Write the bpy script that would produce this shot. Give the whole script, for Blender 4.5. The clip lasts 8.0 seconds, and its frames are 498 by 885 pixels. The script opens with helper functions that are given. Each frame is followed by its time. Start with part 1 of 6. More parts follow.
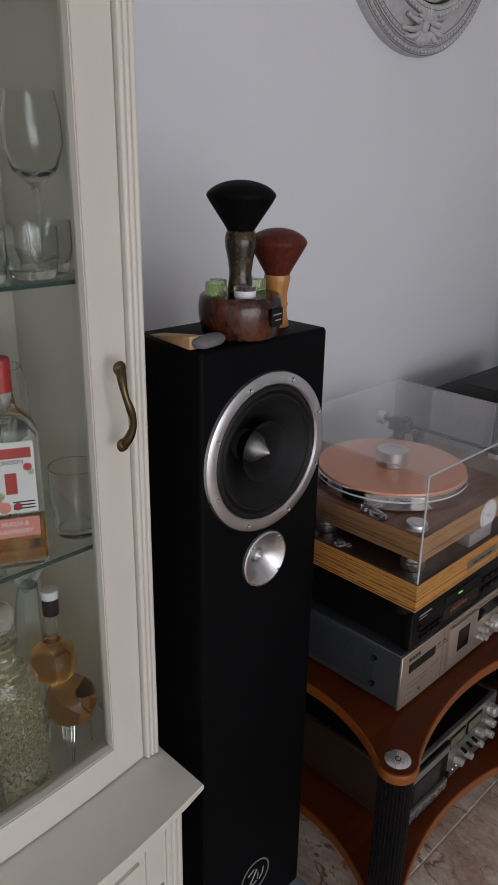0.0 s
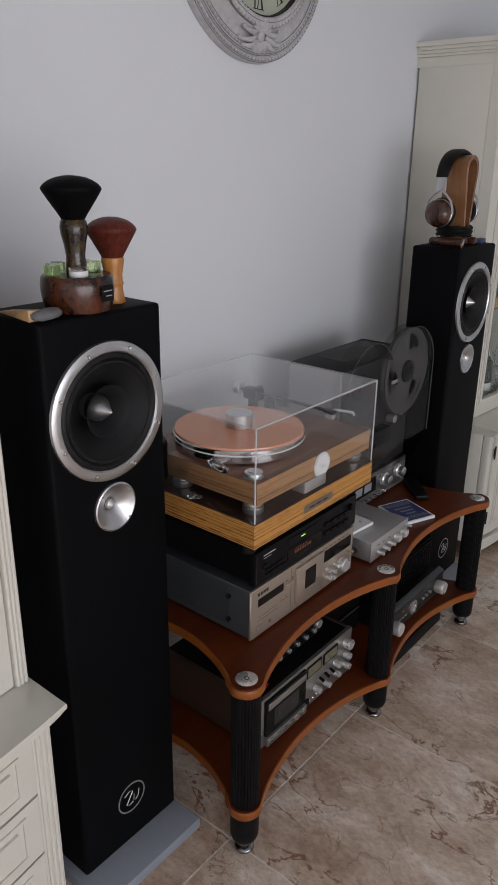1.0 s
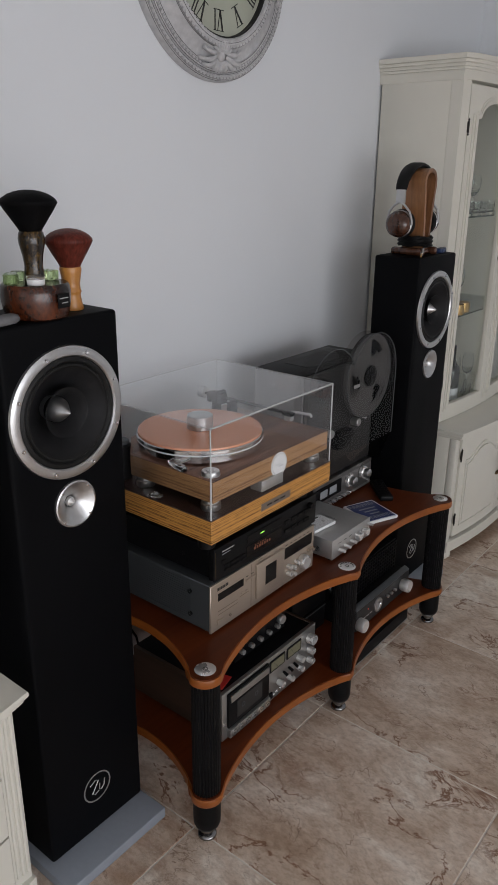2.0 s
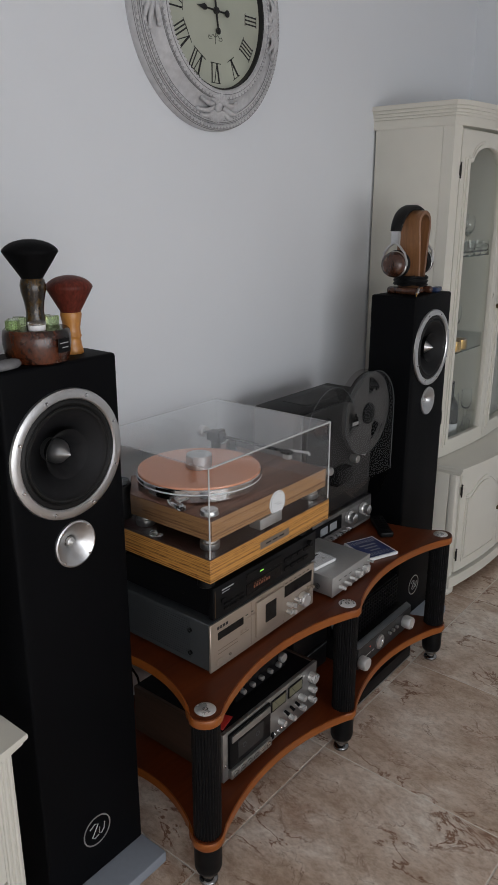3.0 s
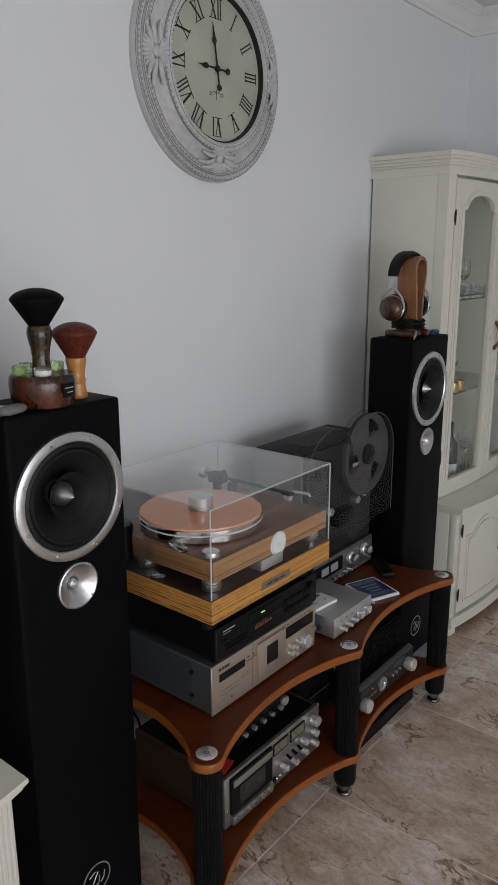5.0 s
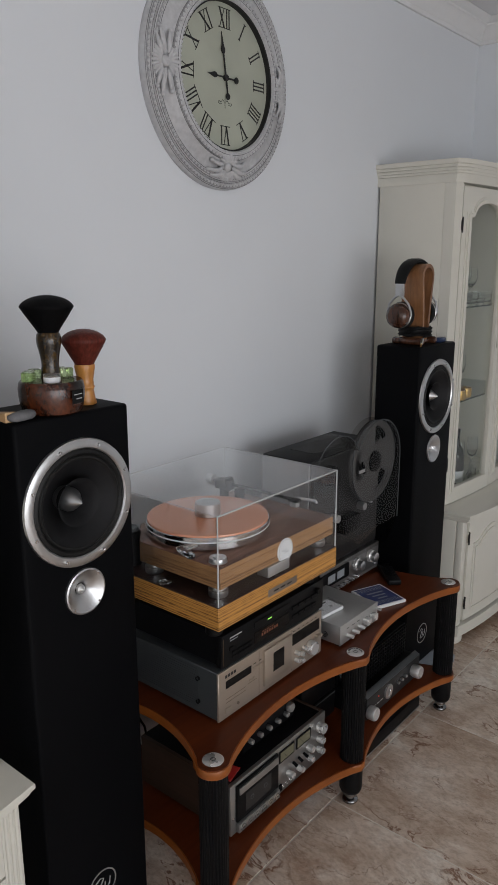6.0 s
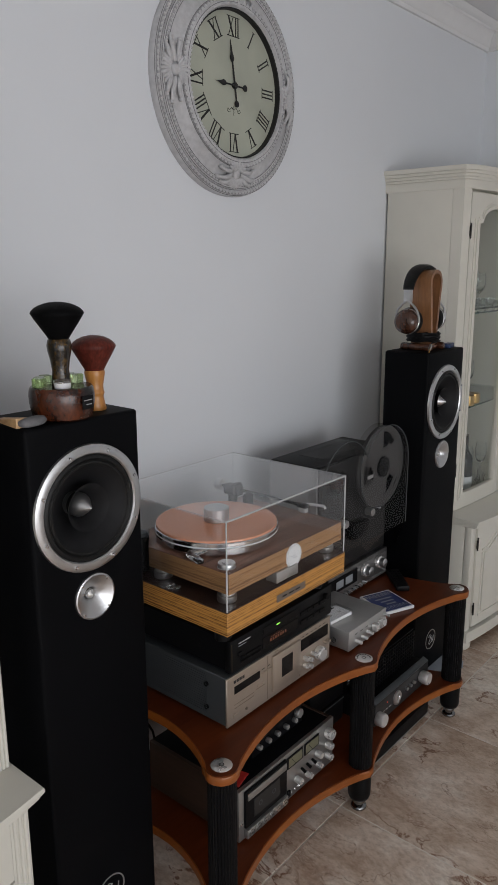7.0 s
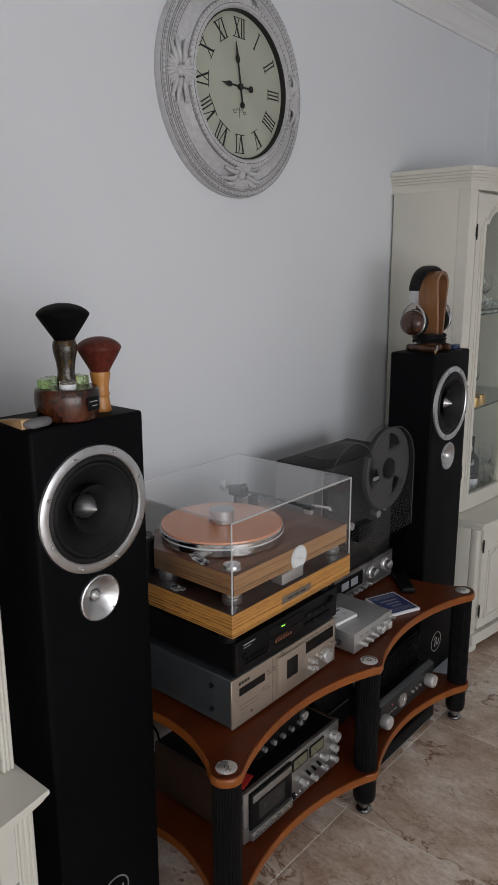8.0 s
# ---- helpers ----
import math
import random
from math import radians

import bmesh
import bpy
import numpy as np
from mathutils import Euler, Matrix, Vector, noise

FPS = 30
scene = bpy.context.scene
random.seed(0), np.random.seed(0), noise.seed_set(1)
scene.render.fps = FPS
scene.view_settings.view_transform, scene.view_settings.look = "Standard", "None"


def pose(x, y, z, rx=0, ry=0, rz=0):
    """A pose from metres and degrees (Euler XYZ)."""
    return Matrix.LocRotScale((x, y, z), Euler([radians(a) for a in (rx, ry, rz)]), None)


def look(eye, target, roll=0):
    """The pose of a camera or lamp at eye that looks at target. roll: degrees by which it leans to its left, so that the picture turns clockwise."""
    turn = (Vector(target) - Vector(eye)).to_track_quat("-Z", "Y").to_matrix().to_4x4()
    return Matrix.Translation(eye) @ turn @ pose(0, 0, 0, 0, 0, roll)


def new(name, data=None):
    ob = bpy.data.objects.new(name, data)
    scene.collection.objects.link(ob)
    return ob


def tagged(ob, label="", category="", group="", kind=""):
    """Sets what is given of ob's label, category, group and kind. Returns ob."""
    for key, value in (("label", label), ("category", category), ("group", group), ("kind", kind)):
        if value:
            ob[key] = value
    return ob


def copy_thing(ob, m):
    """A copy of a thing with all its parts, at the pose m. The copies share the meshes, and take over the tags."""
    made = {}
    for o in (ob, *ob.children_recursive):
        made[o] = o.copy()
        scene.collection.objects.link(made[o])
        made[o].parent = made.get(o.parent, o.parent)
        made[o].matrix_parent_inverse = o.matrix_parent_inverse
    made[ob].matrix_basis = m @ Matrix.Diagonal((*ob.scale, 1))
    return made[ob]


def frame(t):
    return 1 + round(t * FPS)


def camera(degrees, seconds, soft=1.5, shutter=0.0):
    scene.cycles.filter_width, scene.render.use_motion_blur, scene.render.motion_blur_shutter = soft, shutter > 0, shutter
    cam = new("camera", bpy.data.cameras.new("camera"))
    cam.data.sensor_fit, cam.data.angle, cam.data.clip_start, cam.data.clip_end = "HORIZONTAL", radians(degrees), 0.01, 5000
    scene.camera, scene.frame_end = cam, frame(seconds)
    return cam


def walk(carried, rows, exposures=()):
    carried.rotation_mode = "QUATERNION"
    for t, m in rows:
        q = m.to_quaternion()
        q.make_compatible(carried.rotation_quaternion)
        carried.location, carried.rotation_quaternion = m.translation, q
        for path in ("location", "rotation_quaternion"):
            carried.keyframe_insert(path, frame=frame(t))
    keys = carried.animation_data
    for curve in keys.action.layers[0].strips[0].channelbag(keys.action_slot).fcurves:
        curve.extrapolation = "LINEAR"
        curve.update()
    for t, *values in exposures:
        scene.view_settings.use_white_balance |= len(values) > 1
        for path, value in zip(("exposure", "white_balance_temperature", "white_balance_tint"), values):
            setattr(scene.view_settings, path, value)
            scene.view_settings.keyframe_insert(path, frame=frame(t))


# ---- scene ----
cam = camera(37.3, 8.0, soft=0.6)
PATH = [
    (0, (0.133, 0.18, 1.603), (-1.196, 1.498, 0.896), 1.0),
    (0.5, (0.258, 0.143, 1.604), (-0.965, 1.557, 0.893), 0.6),
    (1, (0.401, 0.136, 1.61), (-0.779, 1.583, 0.894), 0.8),
    (1.5, (0.482, 0.131, 1.611), (-0.687, 1.588, 0.897), 0.8),
    (3, (0.542, 0.121, 1.633), (-0.659, 1.604, 1.033), -0.0),
    (3.5, (0.55, 0.119, 1.639), (-0.66, 1.609, 1.074), -0.2),
    (4, (0.553, 0.113, 1.643), (-0.66, 1.609, 1.106), -0.3),
    (4.5, (0.558, 0.107, 1.645), (-0.659, 1.609, 1.132), -0.3),
    (6, (0.558, 0.097, 1.649), (-0.678, 1.593, 1.168), -0.1),
    (6.5, (0.555, 0.092, 1.65), (-0.691, 1.582, 1.177), -0.2),
    (7, (0.559, 0.091, 1.651), (-0.695, 1.577, 1.184), -0.2),
    (7.5, (0.56, 0.091, 1.65), (-0.7, 1.574, 1.186), -0.2),
    (8, (0.556, 0.093, 1.651), (-0.709, 1.571, 1.187), -0.2),
]
EXPO = [(0.0, -0.55, 6500, 16), (0.5, -0.38, 6500, 16), (1.5, -0.28, 6550, 14), (4.0, -0.34, 6500, 11), (8.0, -0.33, 6550, 12)]
walk(cam, [(t, look(eye, target, roll)) for t, eye, target, roll in PATH], EXPO)

# ---- light: daylight from two unseen windows, assumed behind the viewpoint ----
world = bpy.data.worlds.new("daylight")
scene.world = world
world.use_nodes = True
wn = world.node_tree.nodes
sky = wn.new("ShaderNodeTexSky")
sky.sky_type, sky.sun_disc = "NISHITA", False
sky.sun_elevation, sky.sun_rotation = radians(40), radians(200)
world.node_tree.links.new(sky.outputs[0], wn["Background"].inputs[0])
wn["Background"].inputs[1].default_value = 0.08


def opening_lamp(name, m, sx, sy, power, colour):
    data = bpy.data.lights.new(name, "AREA")
    data.shape, data.size, data.size_y, data.energy, data.color = "RECTANGLE", sx, sy, power, colour
    ob = new(name, data)
    ob.matrix_world = m
    return ob


SOUTH, EAST, NORTH, WEST, TOP = -2.6, 3.6, 3.83, -1.08, 2.748
# added area lamps for the assumed windows, sized to fit the wall's brightness
opening_lamp("assumed_window_south", look((0.55, SOUTH - 0.02, 1.35), (0.55, 0.0, 1.35)), 1.9, 1.9, 6, (0.95, 0.97, 1.0))
opening_lamp("assumed_window_east", look((EAST + 0.02, -0.35, 1.10), (0.0, 0.2, 1.05)), 4.0, 1.7, 113, (0.95, 0.97, 1.0))

# ---- materials ----


def shader(name):
    m = bpy.data.materials.new(name)
    m.use_nodes = True
    return m, m.node_tree.nodes, m.node_tree.links, m.node_tree.nodes["Principled BSDF"]


def ramp(n, stops):
    r = n.new("ShaderNodeValToRGB")
    e = r.color_ramp.elements
    e[0].position, e[0].color = stops[0][0], (*stops[0][1], 1)
    e[1].position, e[1].color = stops[-1][0], (*stops[-1][1], 1)
    for p, c in stops[1:-1]:
        x = e.new(p)
        x.color = (*c, 1)
    return r


def texture(n, l, scale, detail=4, stretch=(1, 1, 1), source="Object", rough=0.55):
    tc, mp, t = n.new("ShaderNodeTexCoord"), n.new("ShaderNodeMapping"), n.new("ShaderNodeTexNoise")
    mp.inputs["Scale"].default_value = stretch
    t.inputs["Scale"].default_value, t.inputs["Detail"].default_value = scale, detail
    t.inputs["Roughness"].default_value = rough
    l.new(tc.outputs[source], mp.inputs[0])
    l.new(mp.outputs[0], t.inputs["Vector"])
    return t


def bump(n, l, b, height, strength, distance):
    k = n.new("ShaderNodeBump")
    k.inputs["Strength"].default_value, k.inputs["Distance"].default_value = strength, distance
    l.new(height, k.inputs["Height"])
    l.new(k.outputs[0], b.inputs["Normal"])


def paint(name, colour, rough=0.5, metal=0.0, spread=0.12, scale=30, relief=0.1, stretch=(1, 1, 1), coat=0.0, spec=0.5):
    """A painted, moulded or metal surface with uneven tone, uneven gloss and fine relief."""
    m, n, l, b = shader(name)
    t = texture(n, l, scale, 5, stretch)
    big = texture(n, l, 3.0, 3)
    mix = n.new("ShaderNodeMath")
    mix.operation = "MULTIPLY_ADD"
    mix.inputs[1].default_value = 0.5
    l.new(t.outputs[0], mix.inputs[0])
    half = n.new("ShaderNodeMath")
    half.operation = "MULTIPLY"
    half.inputs[1].default_value = 0.5
    l.new(big.outputs[0], half.inputs[0])
    l.new(half.outputs[0], mix.inputs[2])
    r = ramp(n, [(0.3, [c * (1 - spread) for c in colour]), (0.7, [min(1, c * (1 + spread)) for c in colour])])
    l.new(mix.outputs[0], r.inputs[0])
    l.new(r.outputs[0], b.inputs["Base Color"])
    g = n.new("ShaderNodeMapRange")
    g.inputs["To Min"].default_value, g.inputs["To Max"].default_value = max(0.02, rough - 0.08), min(1, rough + 0.08)
    l.new(mix.outputs[0], g.inputs[0])
    l.new(g.outputs[0], b.inputs["Roughness"])
    b.inputs["Metallic"].default_value = metal
    b.inputs["Coat Weight"].default_value = coat
    b.inputs["Specular IOR Level"].default_value = spec
    if relief:
        bump(n, l, b, t.outputs[0], relief, 0.001)
    return m


def timber(name, dark, light, stretch, scale=9, rough=0.4, coat=0.0, relief=0.15, span=(0.36, 0.64)):
    """Wood: long grain by a stretched noise, fine pores over it."""
    m, n, l, b = shader(name)
    t = texture(n, l, scale, 7, stretch, rough=0.65)
    fine = texture(n, l, scale * 7, 3, stretch)
    mix = n.new("ShaderNodeMath")
    mix.operation = "MULTIPLY_ADD"
    mix.inputs[1].default_value = 0.3
    l.new(fine.outputs[0], mix.inputs[0])
    k = n.new("ShaderNodeMath")
    k.operation = "MULTIPLY"
    k.inputs[1].default_value = 0.7
    l.new(t.outputs[0], k.inputs[0])
    l.new(k.outputs[0], mix.inputs[2])
    mid = [(a + c) / 2 for a, c in zip(dark, light)]
    r = ramp(n, [(span[0], dark), (sum(span) / 2, mid), (span[1], light)])
    l.new(mix.outputs[0], r.inputs[0])
    l.new(r.outputs[0], b.inputs["Base Color"])
    b.inputs["Roughness"].default_value = rough
    b.inputs["Coat Weight"].default_value = coat
    b.inputs["Coat Roughness"].default_value = 0.25
    bump(n, l, b, mix.outputs[0], relief, 0.0006)
    return m


def clear(name, tint=(1, 1, 1), rough=0.02, shine=1.0, haze=0.0):
    """Thin clear sheet: sees straight through, with a mirror gloss that grows at grazing angles."""
    m, n, l, b = shader(name)
    n.remove(b)
    tr, gl, fr, mx = n.new("ShaderNodeBsdfTransparent"), n.new("ShaderNodeBsdfGlossy"), n.new("ShaderNodeLayerWeight"), n.new("ShaderNodeMixShader")
    tr.inputs[0].default_value = (*tint, 1)
    gl.inputs["Roughness"].default_value = rough
    gl.inputs["Color"].default_value = (shine, shine, shine, 1)
    fr.inputs[0].default_value = 0.5
    pw, ma = n.new("ShaderNodeMath"), n.new("ShaderNodeMath")
    pw.operation, pw.inputs[1].default_value = "POWER", 5.0
    ma.operation, ma.inputs[1].default_value, ma.inputs[2].default_value = "MULTIPLY_ADD", 0.92, 0.03
    l.new(fr.outputs["Facing"], pw.inputs[0])
    l.new(pw.outputs[0], ma.inputs[0])
    l.new(ma.outputs[0], mx.inputs[0])
    l.new(tr.outputs[0], mx.inputs[1])
    l.new(gl.outputs[0], mx.inputs[2])
    last = mx
    if haze:
        df, hz = n.new("ShaderNodeBsdfDiffuse"), n.new("ShaderNodeMixShader")
        df.inputs[0].default_value, hz.inputs[0].default_value = (0.2, 0.19, 0.185, 1), haze
        l.new(mx.outputs[0], hz.inputs[1])
        l.new(df.outputs[0], hz.inputs[2])
        last = hz
    l.new(last.outputs[0], n["Material Output"].inputs[0])
    return m


def glassy(name, colour=(1, 1, 1), rough=0.02, ior=1.45, weight=1.0):
    m, n, l, b = shader(name)
    b.inputs["Base Color"].default_value = (*colour, 1)
    b.inputs["Transmission Weight"].default_value = weight
    b.inputs["Roughness"].default_value, b.inputs["IOR"].default_value = rough, ior
    return m


def glow(name, colour, strength):
    m, n, l, b = shader(name)
    b.inputs["Base Color"].default_value = (0.02, 0.02, 0.02, 1)
    b.inputs["Emission Color"].default_value = (*colour, 1)
    b.inputs["Emission Strength"].default_value = strength
    return m


def wall_paint():
    m, n, l, b = shader("wall_paint")
    fine, big = texture(n, l, 180, 4), texture(n, l, 1.3, 3)
    r = ramp(n, [(0.3, (0.715, 0.742, 0.772)), (0.7, (0.745, 0.772, 0.802))])
    l.new(big.outputs[0], r.inputs[0])
    l.new(r.outputs[0], b.inputs["Base Color"])
    b.inputs["Roughness"].default_value = 0.62
    bump(n, l, b, fine.outputs[0], 0.12, 0.0015)
    return m


def tile_stone():
    """Beige marbled porcelain: clouded tone, rust veins along warped bands, every tile its own cut."""
    m, n, l, b = shader("tile_stone")
    tc, info, add = n.new("ShaderNodeTexCoord"), n.new("ShaderNodeObjectInfo"), n.new("ShaderNodeVectorMath")
    mul = n.new("ShaderNodeMath")
    mul.operation, mul.inputs[1].default_value = "MULTIPLY", 37.0
    l.new(info.outputs["Random"], mul.inputs[0])
    l.new(tc.outputs["Object"], add.inputs[0])
    l.new(mul.outputs[0], add.inputs[1])
    mp = n.new("ShaderNodeMapping")
    mp.inputs["Scale"].default_value, mp.inputs["Rotation"].default_value = (1.0, 1.6, 1.0), (0, 0, 0.9)
    l.new(add.outputs[0], mp.inputs[0])

    def cloud(scale, detail, rough, warp):
        t = n.new("ShaderNodeTexNoise")
        t.inputs["Scale"].default_value, t.inputs["Detail"].default_value = scale, detail
        t.inputs["Roughness"].default_value, t.inputs["Distortion"].default_value = rough, warp
        l.new(mp.outputs[0], t.inputs["Vector"])
        return t
    def mixed(factor, one, two, mode="MIX"):
        q = n.new("ShaderNodeMixRGB")
        q.blend_type = mode
        for k, v in enumerate((factor, one, two)):
            if isinstance(v, (int, float)):
                q.inputs[k].default_value = v
            elif isinstance(v, tuple):
                q.inputs[k].default_value = (*v, 1)
            else:
                l.new(v.outputs[0], q.inputs[k])
        return q

    def graded(t, stops):
        q = ramp(n, stops)
        l.new(t.outputs[0], q.inputs[0])
        return q
    black, white = (0, 0, 0), (1, 1, 1)
    base, brown, vein, crack, where, speck = cloud(3.4, 12, 0.70, 0.35), cloud(2.3, 8, 0.64, 0.5), cloud(5.0, 12, 0.60, 0.45), cloud(3.2, 7, 0.56, 0.5), cloud(2.7, 3, 0.5, 0.3), cloud(50, 6, 0.75, 0.2)
    body = graded(base, [(0.36, (0.45, 0.325, 0.235)), (0.45, (0.58, 0.455, 0.355)), (0.53, (0.68, 0.565, 0.465)), (0.62, (0.82, 0.745, 0.655))])
    body = mixed(graded(brown, [(0.52, black), (0.62, (0.62, 0.62, 0.62)), (0.68, (0.3, 0.3, 0.3))]), body, (0.36, 0.215, 0.135))
    rust = mixed(graded(where, [(0.47, black), (0.57, white)]), black, graded(vein, [(0.483, black), (0.497, white), (0.503, white), (0.520, black)]))
    body = mixed(rust, body, (0.24, 0.118, 0.066))
    thin = mixed(graded(where, [(0.40, white), (0.53, (0.12, 0.12, 0.12))]), black, graded(crack, [(0.496, black), (0.4995, (0.8, 0.8, 0.8)), (0.5005, (0.8, 0.8, 0.8)), (0.505, black)]))
    body = mixed(thin, body, (0.20, 0.11, 0.07))
    fin = mixed(0.75, body, graded(speck, [(0.36, (0.66, 0.62, 0.58)), (0.56, white)]), "MULTIPLY")
    l.new(fin.outputs[0], b.inputs["Base Color"])
    b.inputs["Roughness"].default_value = 0.34
    bump(n, l, b, base.outputs[0], 0.08, 0.001)
    return m


def layered(name, dark, light, pitch, rough=0.45):
    """Edge-on laminate: many thin layers one above another."""
    m, n, l, b = shader(name)
    tc, mp, w = n.new("ShaderNodeTexCoord"), n.new("ShaderNodeMapping"), n.new("ShaderNodeTexNoise")
    mp.inputs["Scale"].default_value = (1.2, 1.2, 1 / pitch)
    l.new(tc.outputs["Object"], mp.inputs[0])
    w.inputs["Scale"].default_value, w.inputs["Detail"].default_value = 1.0, 3
    l.new(mp.outputs[0], w.inputs["Vector"])
    grain = texture(n, l, 40, 4, (1, 1, 6))
    mixf = n.new("ShaderNodeMath")
    mixf.operation, mixf.inputs[1].default_value = "MULTIPLY_ADD", 0.25
    l.new(grain.outputs[0], mixf.inputs[0])
    k = n.new("ShaderNodeMath")
    k.operation, k.inputs[1].default_value = "MULTIPLY", 0.75
    l.new(w.outputs[0], k.inputs[0])
    l.new(k.outputs[0], mixf.inputs[2])
    r = ramp(n, [(0.41, dark), (0.46, [(a + 2 * c) / 3 for a, c in zip(dark, light)]), (0.54, light)])
    l.new(mixf.outputs[0], r.inputs[0])
    l.new(r.outputs[0], b.inputs["Base Color"])
    b.inputs["Roughness"].default_value = rough
    bump(n, l, b, mixf.outputs[0], 0.15, 0.0005)
    return m


WALL = wall_paint()
CEIL = paint("ceiling_paint", (0.74, 0.74, 0.75), 0.7, spread=0.02)
CORNICE = paint("cornice_paint", (0.76, 0.76, 0.76), 0.55, spread=0.03)
TILE = tile_stone()
GROUT = paint("grout", (0.72, 0.67, 0.60), 0.85, spread=0.15, scale=60)
CREAM = paint("cream_lacquer", (0.68, 0.66, 0.585), 0.38, spread=0.03, scale=14, relief=0.03)
CREAM_IN = paint("cream_inside", (0.70, 0.68, 0.60), 0.6, spread=0.04)
BRASS = paint("aged_brass", (0.13, 0.095, 0.05), 0.36, 1.0, spread=0.4, scale=60)
IRON = paint("dark_iron", (0.03, 0.027, 0.025), 0.45, 0.6)
SATIN_BLACK = paint("satin_black_paint", (0.0028, 0.0030, 0.0037), 0.55, spread=0.25, scale=220, relief=0.12, spec=0.06)
BLACK_PLASTIC = paint("black_plastic", (0.0045, 0.0045, 0.005), 0.42, spread=0.15, scale=90, spec=0.14)
BLACK_METAL = paint("black_metal", (0.0042, 0.0042, 0.0048), 0.42, 0.0, spread=0.15, scale=120, spec=0.12)
PAPER_CONE = paint("cone_paper", (0.009, 0.009, 0.010), 0.6, spread=0.25, scale=70, relief=0.3, spec=0.25)
RUBBER = paint("surround_rubber", (0.006, 0.006, 0.006), 0.5, spread=0.15, scale=50, spec=0.3)
ALU = paint("brushed_aluminium", (0.58, 0.585, 0.59), 0.36, 1.0, spread=0.06, scale=60)
ALU_DULL = paint("dull_aluminium", (0.58, 0.58, 0.57), 0.5, 1.0, spread=0.06, scale=90)
KNOB = paint("satin_knob_metal", (0.74, 0.735, 0.72), 0.28, 0.65, spread=0.05, relief=0)
DARK_CHROME = paint("dark_chrome", (0.25, 0.25, 0.255), 0.2, 1.0, spread=0.05, relief=0)
CHROME = paint("chrome", (0.78, 0.78, 0.79), 0.13, 1.0, spread=0.03, relief=0)
CHAMPAGNE = paint("champagne_metal", (0.47, 0.40, 0.33), 0.42, 0.75, spread=0.05, scale=40, stretch=(1, 0.1, 1))
CHAMPAGNE_DARK = paint("champagne_recess", (0.27, 0.225, 0.185), 0.45, 0.7, spread=0.06)
SILVER_FACE = paint("silver_face", (0.38, 0.375, 0.36), 0.38, 0.85, spread=0.05, scale=50, stretch=(1, 0.1, 1))
GREY_METAL = paint("grey_steel", (0.085, 0.093, 0.098), 0.45, 0.5, spread=0.08, scale=60)
SLAB_GREY = paint("slab_grey", (0.24, 0.265, 0.30), 0.55, spread=0.06, scale=60)
CHERRY = timber("cherry_veneer", (0.062, 0.0115, 0.0026), (0.122, 0.0245, 0.0052), (1, 0.08, 1), 10, 0.36, 0.0)
CHERRY.node_tree.nodes["Principled BSDF"].inputs["Specular IOR Level"].default_value = 0.28
CHERRY_EDGE = timber("cherry_edge", (0.20, 0.050, 0.007), (0.31, 0.090, 0.013), (0.5, 0.5, 2), 10, 0.38, 0.06)
WALNUT = timber("walnut_veneer", (0.075, 0.030, 0.019), (0.25, 0.118, 0.075), (1, 0.03, 1), 26, 0.36, span=(0.38, 0.6))
WALNUT_DARK = timber("dark_walnut_veneer", (0.035, 0.018, 0.015), (0.075, 0.04, 0.032), (1, 0.06, 1), 12, 0.3)
DECK_WOOD = timber("deck_side_wood", (0.022, 0.012, 0.008), (0.06, 0.034, 0.022), (0.08, 1, 1), 14, 0.45)
BAMBOO = layered("bamboo_ply_edge", (0.14, 0.052, 0.010), (0.56, 0.27, 0.065), 0.0021)
PLY = layered("walnut_ply_edge", (0.19, 0.09, 0.036), (0.40, 0.22, 0.10), 0.0030)
BOWL_WOOD = timber("burl_bowl_wood", (0.003, 0.0012, 0.001), (0.105, 0.025, 0.008), (1, 1, 0.6), 22, 0.26, 0.2, span=(0.44, 0.64))
HANDLE_DARK = timber("dark_burl_handle", (0.004, 0.0025, 0.0012), (0.11, 0.060, 0.012), (1, 1, 0.6), 40, 0.26, 0.2, span=(0.45, 0.64))
HONEY = timber("honey_wood", (0.36, 0.14, 0.03), (0.56, 0.255, 0.06), (1, 1, 0.12), 26, 0.36, 0.2)
PINE = timber("pale_wood", (0.42, 0.24, 0.11), (0.62, 0.40, 0.2), (1, 0.1, 1), 30, 0.55)
STAND_WOOD = timber("walnut_stand", (0.13, 0.055, 0.022), (0.30, 0.14, 0.06), (1, 1, 0.1), 18, 0.38, 0.2)
CUP_WOOD = timber("earcup_wood", (0.025, 0.009, 0.005), (0.10, 0.038, 0.020), (1, 0.2, 0.2), 30, 0.24, 0.3)
BRISTLE = paint("black_bristle", (0.003, 0.003, 0.0035), 0.6, spread=0.4, scale=160, stretch=(1, 1, 0.05), relief=0.5, spec=0.08)
BRISTLE_RED = paint("red_brown_bristle", (0.11, 0.022, 0.014), 0.45, spread=0.75, scale=160, stretch=(1, 1, 0.05), relief=0.5, spec=0.2)
STONE = paint("grey_stone", (0.14, 0.14, 0.145), 0.8, spread=0.35, scale=90, relief=0.7)
LEATHER = paint("black_leather", (0.006, 0.006, 0.006), 0.5, spread=0.2, scale=160, relief=0.4, spec=0.2)
COPPER_MAT = paint("orange_platter_mat", (0.80, 0.36, 0.22), 0.10, spread=0.04, scale=30, relief=0)
CLOCK_WHITE = paint("distressed_white", (0.49, 0.49, 0.50), 0.5, spread=0.22, scale=60, relief=0.3)
DIAL = paint("aged_dial_paper", (0.40, 0.42, 0.345), 0.6, spread=0.10, scale=7, relief=0)
INK = paint("ink", (0.01, 0.01, 0.01), 0.6, relief=0)
